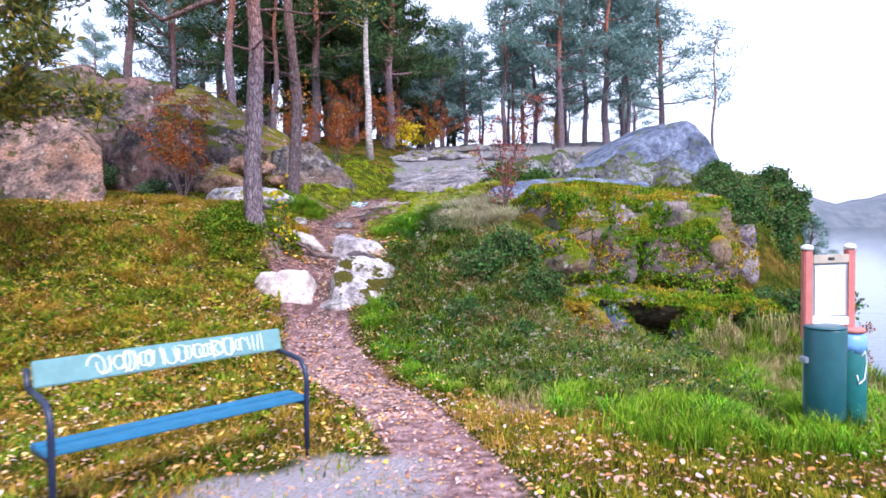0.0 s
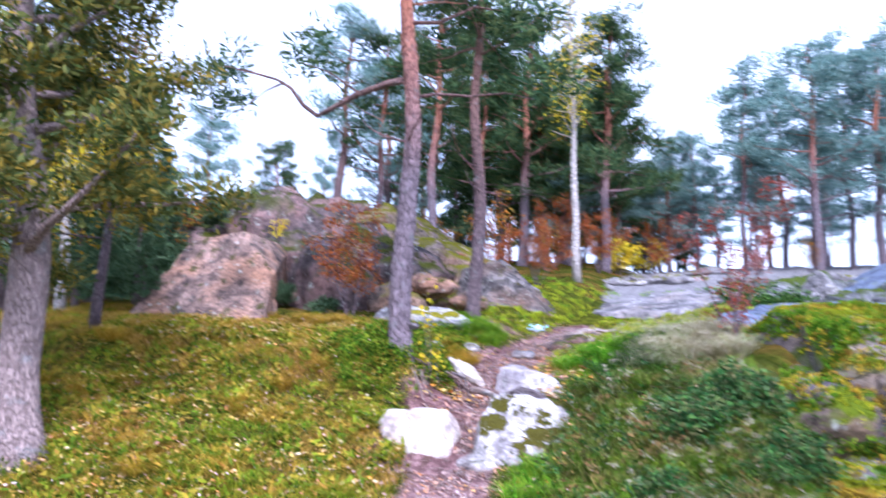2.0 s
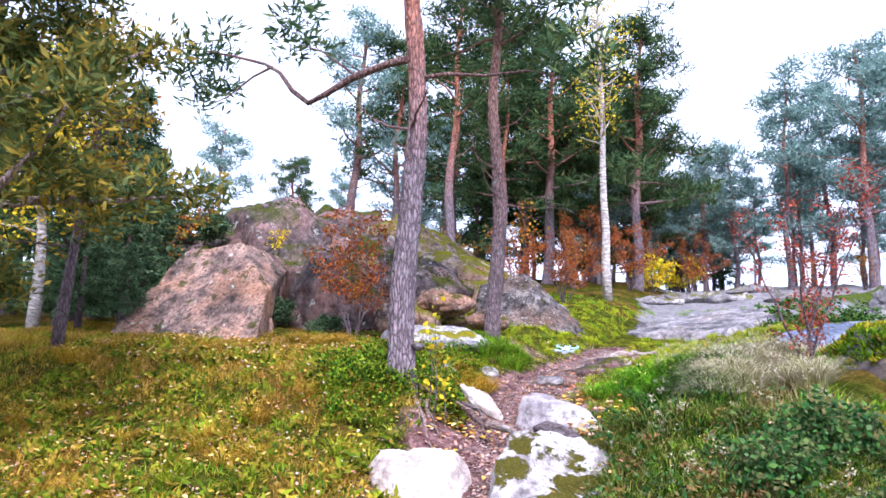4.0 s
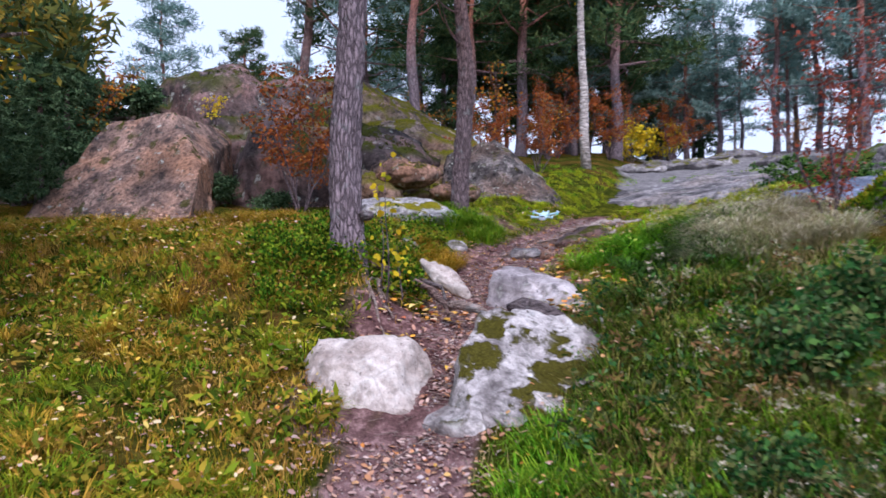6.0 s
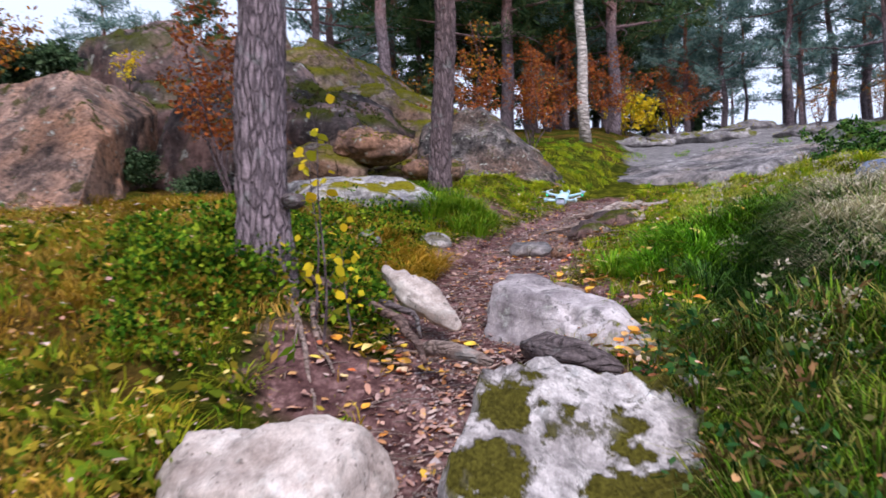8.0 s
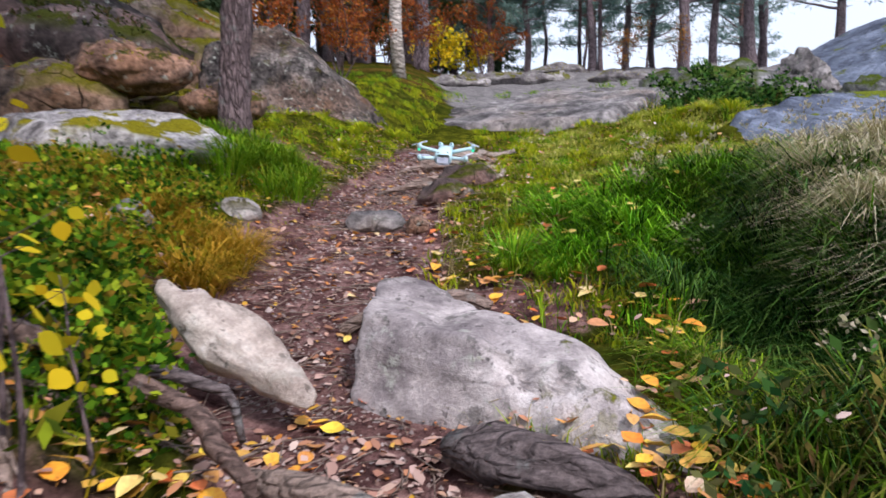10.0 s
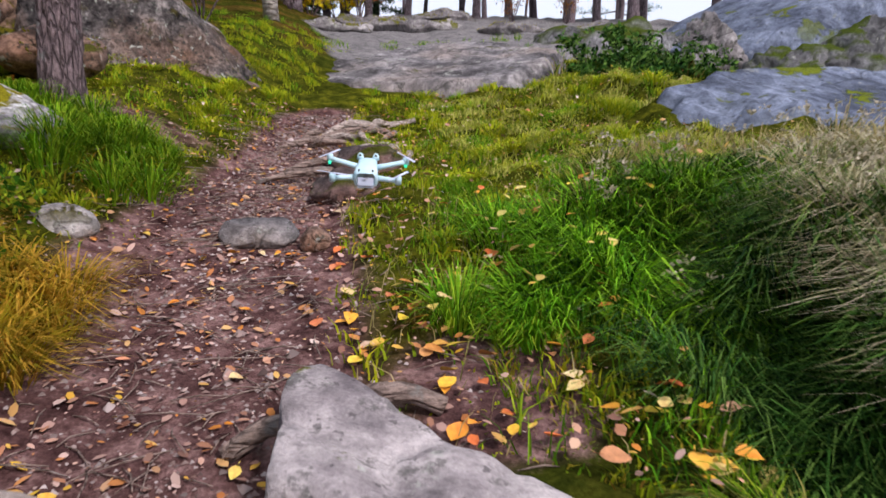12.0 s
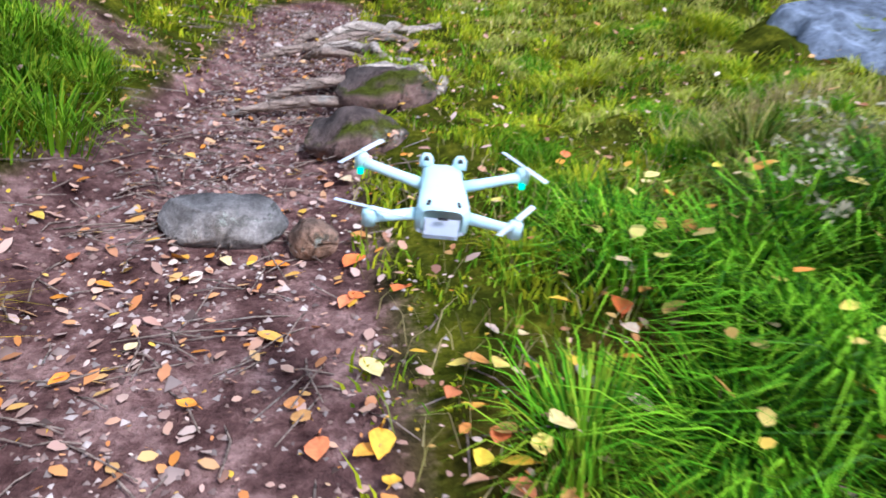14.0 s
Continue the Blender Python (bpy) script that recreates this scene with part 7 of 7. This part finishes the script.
v, t = leaf_arrays(lx, ly, land(lx, ly) + rs.uniform(0.03, 0.10, len(lx)), 0.025 + 0.04 * rs.uniform(0, 1, len(lx)) ** 1.6, rs)
tagged(new("leaf_litter", array_mesh("leaf_litter", v, t, M_LITTER)), "brown and orange leaves on the trodden ground by the bins", "leaf litter", kind="stuff")
lx, ly = scatter((-0.95, 0.4, 12.1, 13.3), 110, rs, lambda x, y: 0.8 * smooth(0.6, 0.9, x - trail_at(y)[0]))
v, t = leaf_arrays(lx, ly, land(lx, ly) + rs.uniform(0.08, 0.20, len(lx)), 0.035 + 0.03 * rs.uniform(0, 1, len(lx)), rs)
tagged(new("leaf_litter", array_mesh("leaf_litter", v, t, M_PALELEAF)), "yellow and orange leaves caught in the lush grass", "leaf litter", kind="stuff")
ly = rs.uniform(6.0, 11.2, 2200)
lx = trail_at(ly)[0] + rs.normal(0, 0.75, len(ly)) * trail_at(ly)[1]
keep = free(lx, ly)
lx, ly = lx[keep], ly[keep]
v, t = leaf_arrays(lx, ly, land(lx, ly) + 0.012, 0.022 + 0.036 * rs.uniform(0, 1, len(lx)) ** 1.6, rs)
tagged(new("leaf_litter", array_mesh("leaf_litter", v, t, M_PINKLEAF)), "bleached pinkish leaves on the lower path", "leaf litter", kind="stuff")
tw = Geo()
r = random.Random(80)
for i in range(900):
    y = r.uniform(9.0, 16.8)
    tx, tww = trail_at(y)
    x = float(tx) + r.gauss(0, float(tww) * 0.7)
    a, l = r.uniform(0, 3.14), r.uniform(0.04, 0.16)
    z = land_z(x, y) + 0.008
    tw.tube([(x - math.cos(a) * l, y - math.sin(a) * l, z), (x + r.uniform(-0.02, 0.02), y, z + 0.008), (x + math.cos(a) * l, y + math.sin(a) * l, z)], [0.002, 0.003, 0.0015], 4)
tagged(new("twig_litter", tw.mesh("twig_litter", M_ROOT)), "small dry twigs and bark bits on the path", "twigs", kind="stuff")

rs = np.random.RandomState(83)
cy = rs.uniform(6.5, 16.8, 9000)
ctx, ctw = trail_at(cy)
cx = ctx + rs.normal(0, 0.55, len(cy)) * ctw
keep = free(cx, cy)
cx, cy = cx[keep], cy[keep]
n = len(cx)
size = rs.uniform(0.004, 0.015, n) * (1 + (rs.uniform(0, 1, n) > 0.97) * 1.2)
corners = np.array([(1, 0.2, 0), (-0.4, 0.9, 0), (-0.6, -0.8, 0), (0.1, 0.0, 0.7)])[None] * rs.uniform(0.6, 1.3, (n, 4, 3))
a = rs.uniform(0, 6.283, n)[:, None]
px, py = corners[..., 0] * np.cos(a) - corners[..., 1] * np.sin(a), corners[..., 0] * np.sin(a) + corners[..., 1] * np.cos(a)
pts = np.stack([px * size[:, None] + cx[:, None], py * size[:, None] + cy[:, None], corners[..., 2] * size[:, None] + land(cx, cy)[:, None] + 0.001], -1).reshape(-1, 3)
i4 = np.arange(n)[:, None] * 4
chips = np.concatenate([i4 + np.array([q]) for q in ((0, 1, 3), (1, 2, 3), (2, 0, 3))])
tagged(new("stone_chips", array_mesh("stone_chips", pts, chips, M_CHIP)), "tiny stone chips and bark bits on the dirt path", "gravel", kind="stuff")

# single leaves close to the end of the walk
shapes = []
for k in range(8):
    rr = np.random.RandomState(300 + k)
    outline = [(-0.55, 0), (-0.5, 0.16), (-0.36, 0.36), (-0.12, 0.47), (0.12, 0.44), (0.32, 0.30), (0.46, 0.14), (0.58, 0)]
    wide, curl, bend = rr.uniform(0.7, 1.05), rr.uniform(0.1, 0.5), rr.uniform(-0.35, 0.5)
    rim = [(x, y * wide * rr.uniform(0.85, 1.12)) for x, y in outline] + [(x, -y * wide * rr.uniform(0.85, 1.12)) for x, y in outline[-2:0:-1]]
    ribs = [(-0.25, 0.0), (0.05, 0.0), (0.33, 0.0)]
    v = np.array([(x * 0.055, y * 0.055, 0.055 * (curl * abs(y) + bend * x * x)) for x, y in rim + ribs] + [(-0.055 * 0.95, 0.004, 0.004)])
    f = [(0, 1, 14), (1, 2, 14), (2, 3, 14), (3, 15, 14), (3, 4, 15), (4, 5, 16), (4, 16, 15), (5, 6, 16), (6, 7, 16),
         (7, 8, 16), (8, 9, 16), (9, 10, 16), (10, 15, 16), (10, 11, 15), (11, 14, 15), (11, 12, 14), (12, 13, 14), (13, 0, 14), (0, 17, 13)]
    shapes.append(array_mesh("fallen_leaf", v, np.array(f), M_LEAF, True))
r = random.Random(81)
LEAF_HEAPS = [(-0.6, 11.5, 0.14), (-0.95, 10.8, 0.15), (-0.62, 11.85, 0.18), (-0.72, 11.25, 0.16), (-0.85, 11.0, 0.14), (-0.9, 12.0, 0.6), (-1.35, 12.0, 0.75), (-2.14, 10.76, 0.10), (-1.12, 12.1, 0.24), (-1.15, 12.6, 0.28), (-2.3, 10.66, 0.20), (-1.35, 12.0, 0.75), (-1.0, 10.85, 0.16), (-1.35, 12.45, 0.16), (-1.98, 11.15, 0.12), (-1.7, 13.4, 0.25)]
done = 0
while done < 296:
    cx, cy, sp = LEAF_HEAPS[done % len(LEAF_HEAPS)]
    x, y = r.gauss(cx, sp), r.gauss(cy, sp)
    if sp > 0.4:
        y = r.uniform(10.4, 14.2)
    if not free(np.array([x]), np.array([y]))[0]:
        continue
    ob = new("fallen_leaf", shapes[r.randrange(8)])
    k = r.uniform(0.6, 1.0) if sp > 0.4 else r.uniform(0.75, 1.35)
    lift = 0.015 + float(off_trail(np.array([x]), np.array([y]), 0.1)[0]) * r.uniform(0.02, 0.10)
    ob.matrix_world = pose(x, y, land_z(x, y) + lift, r.uniform(-20, 20), r.uniform(-20, 20), r.uniform(0, 360)) @ Matrix.Diagonal((k, k, k, 1))
    tagged(ob, "orange or yellow fallen aspen leaf", "leaf", "fallen leaves")
    done += 1
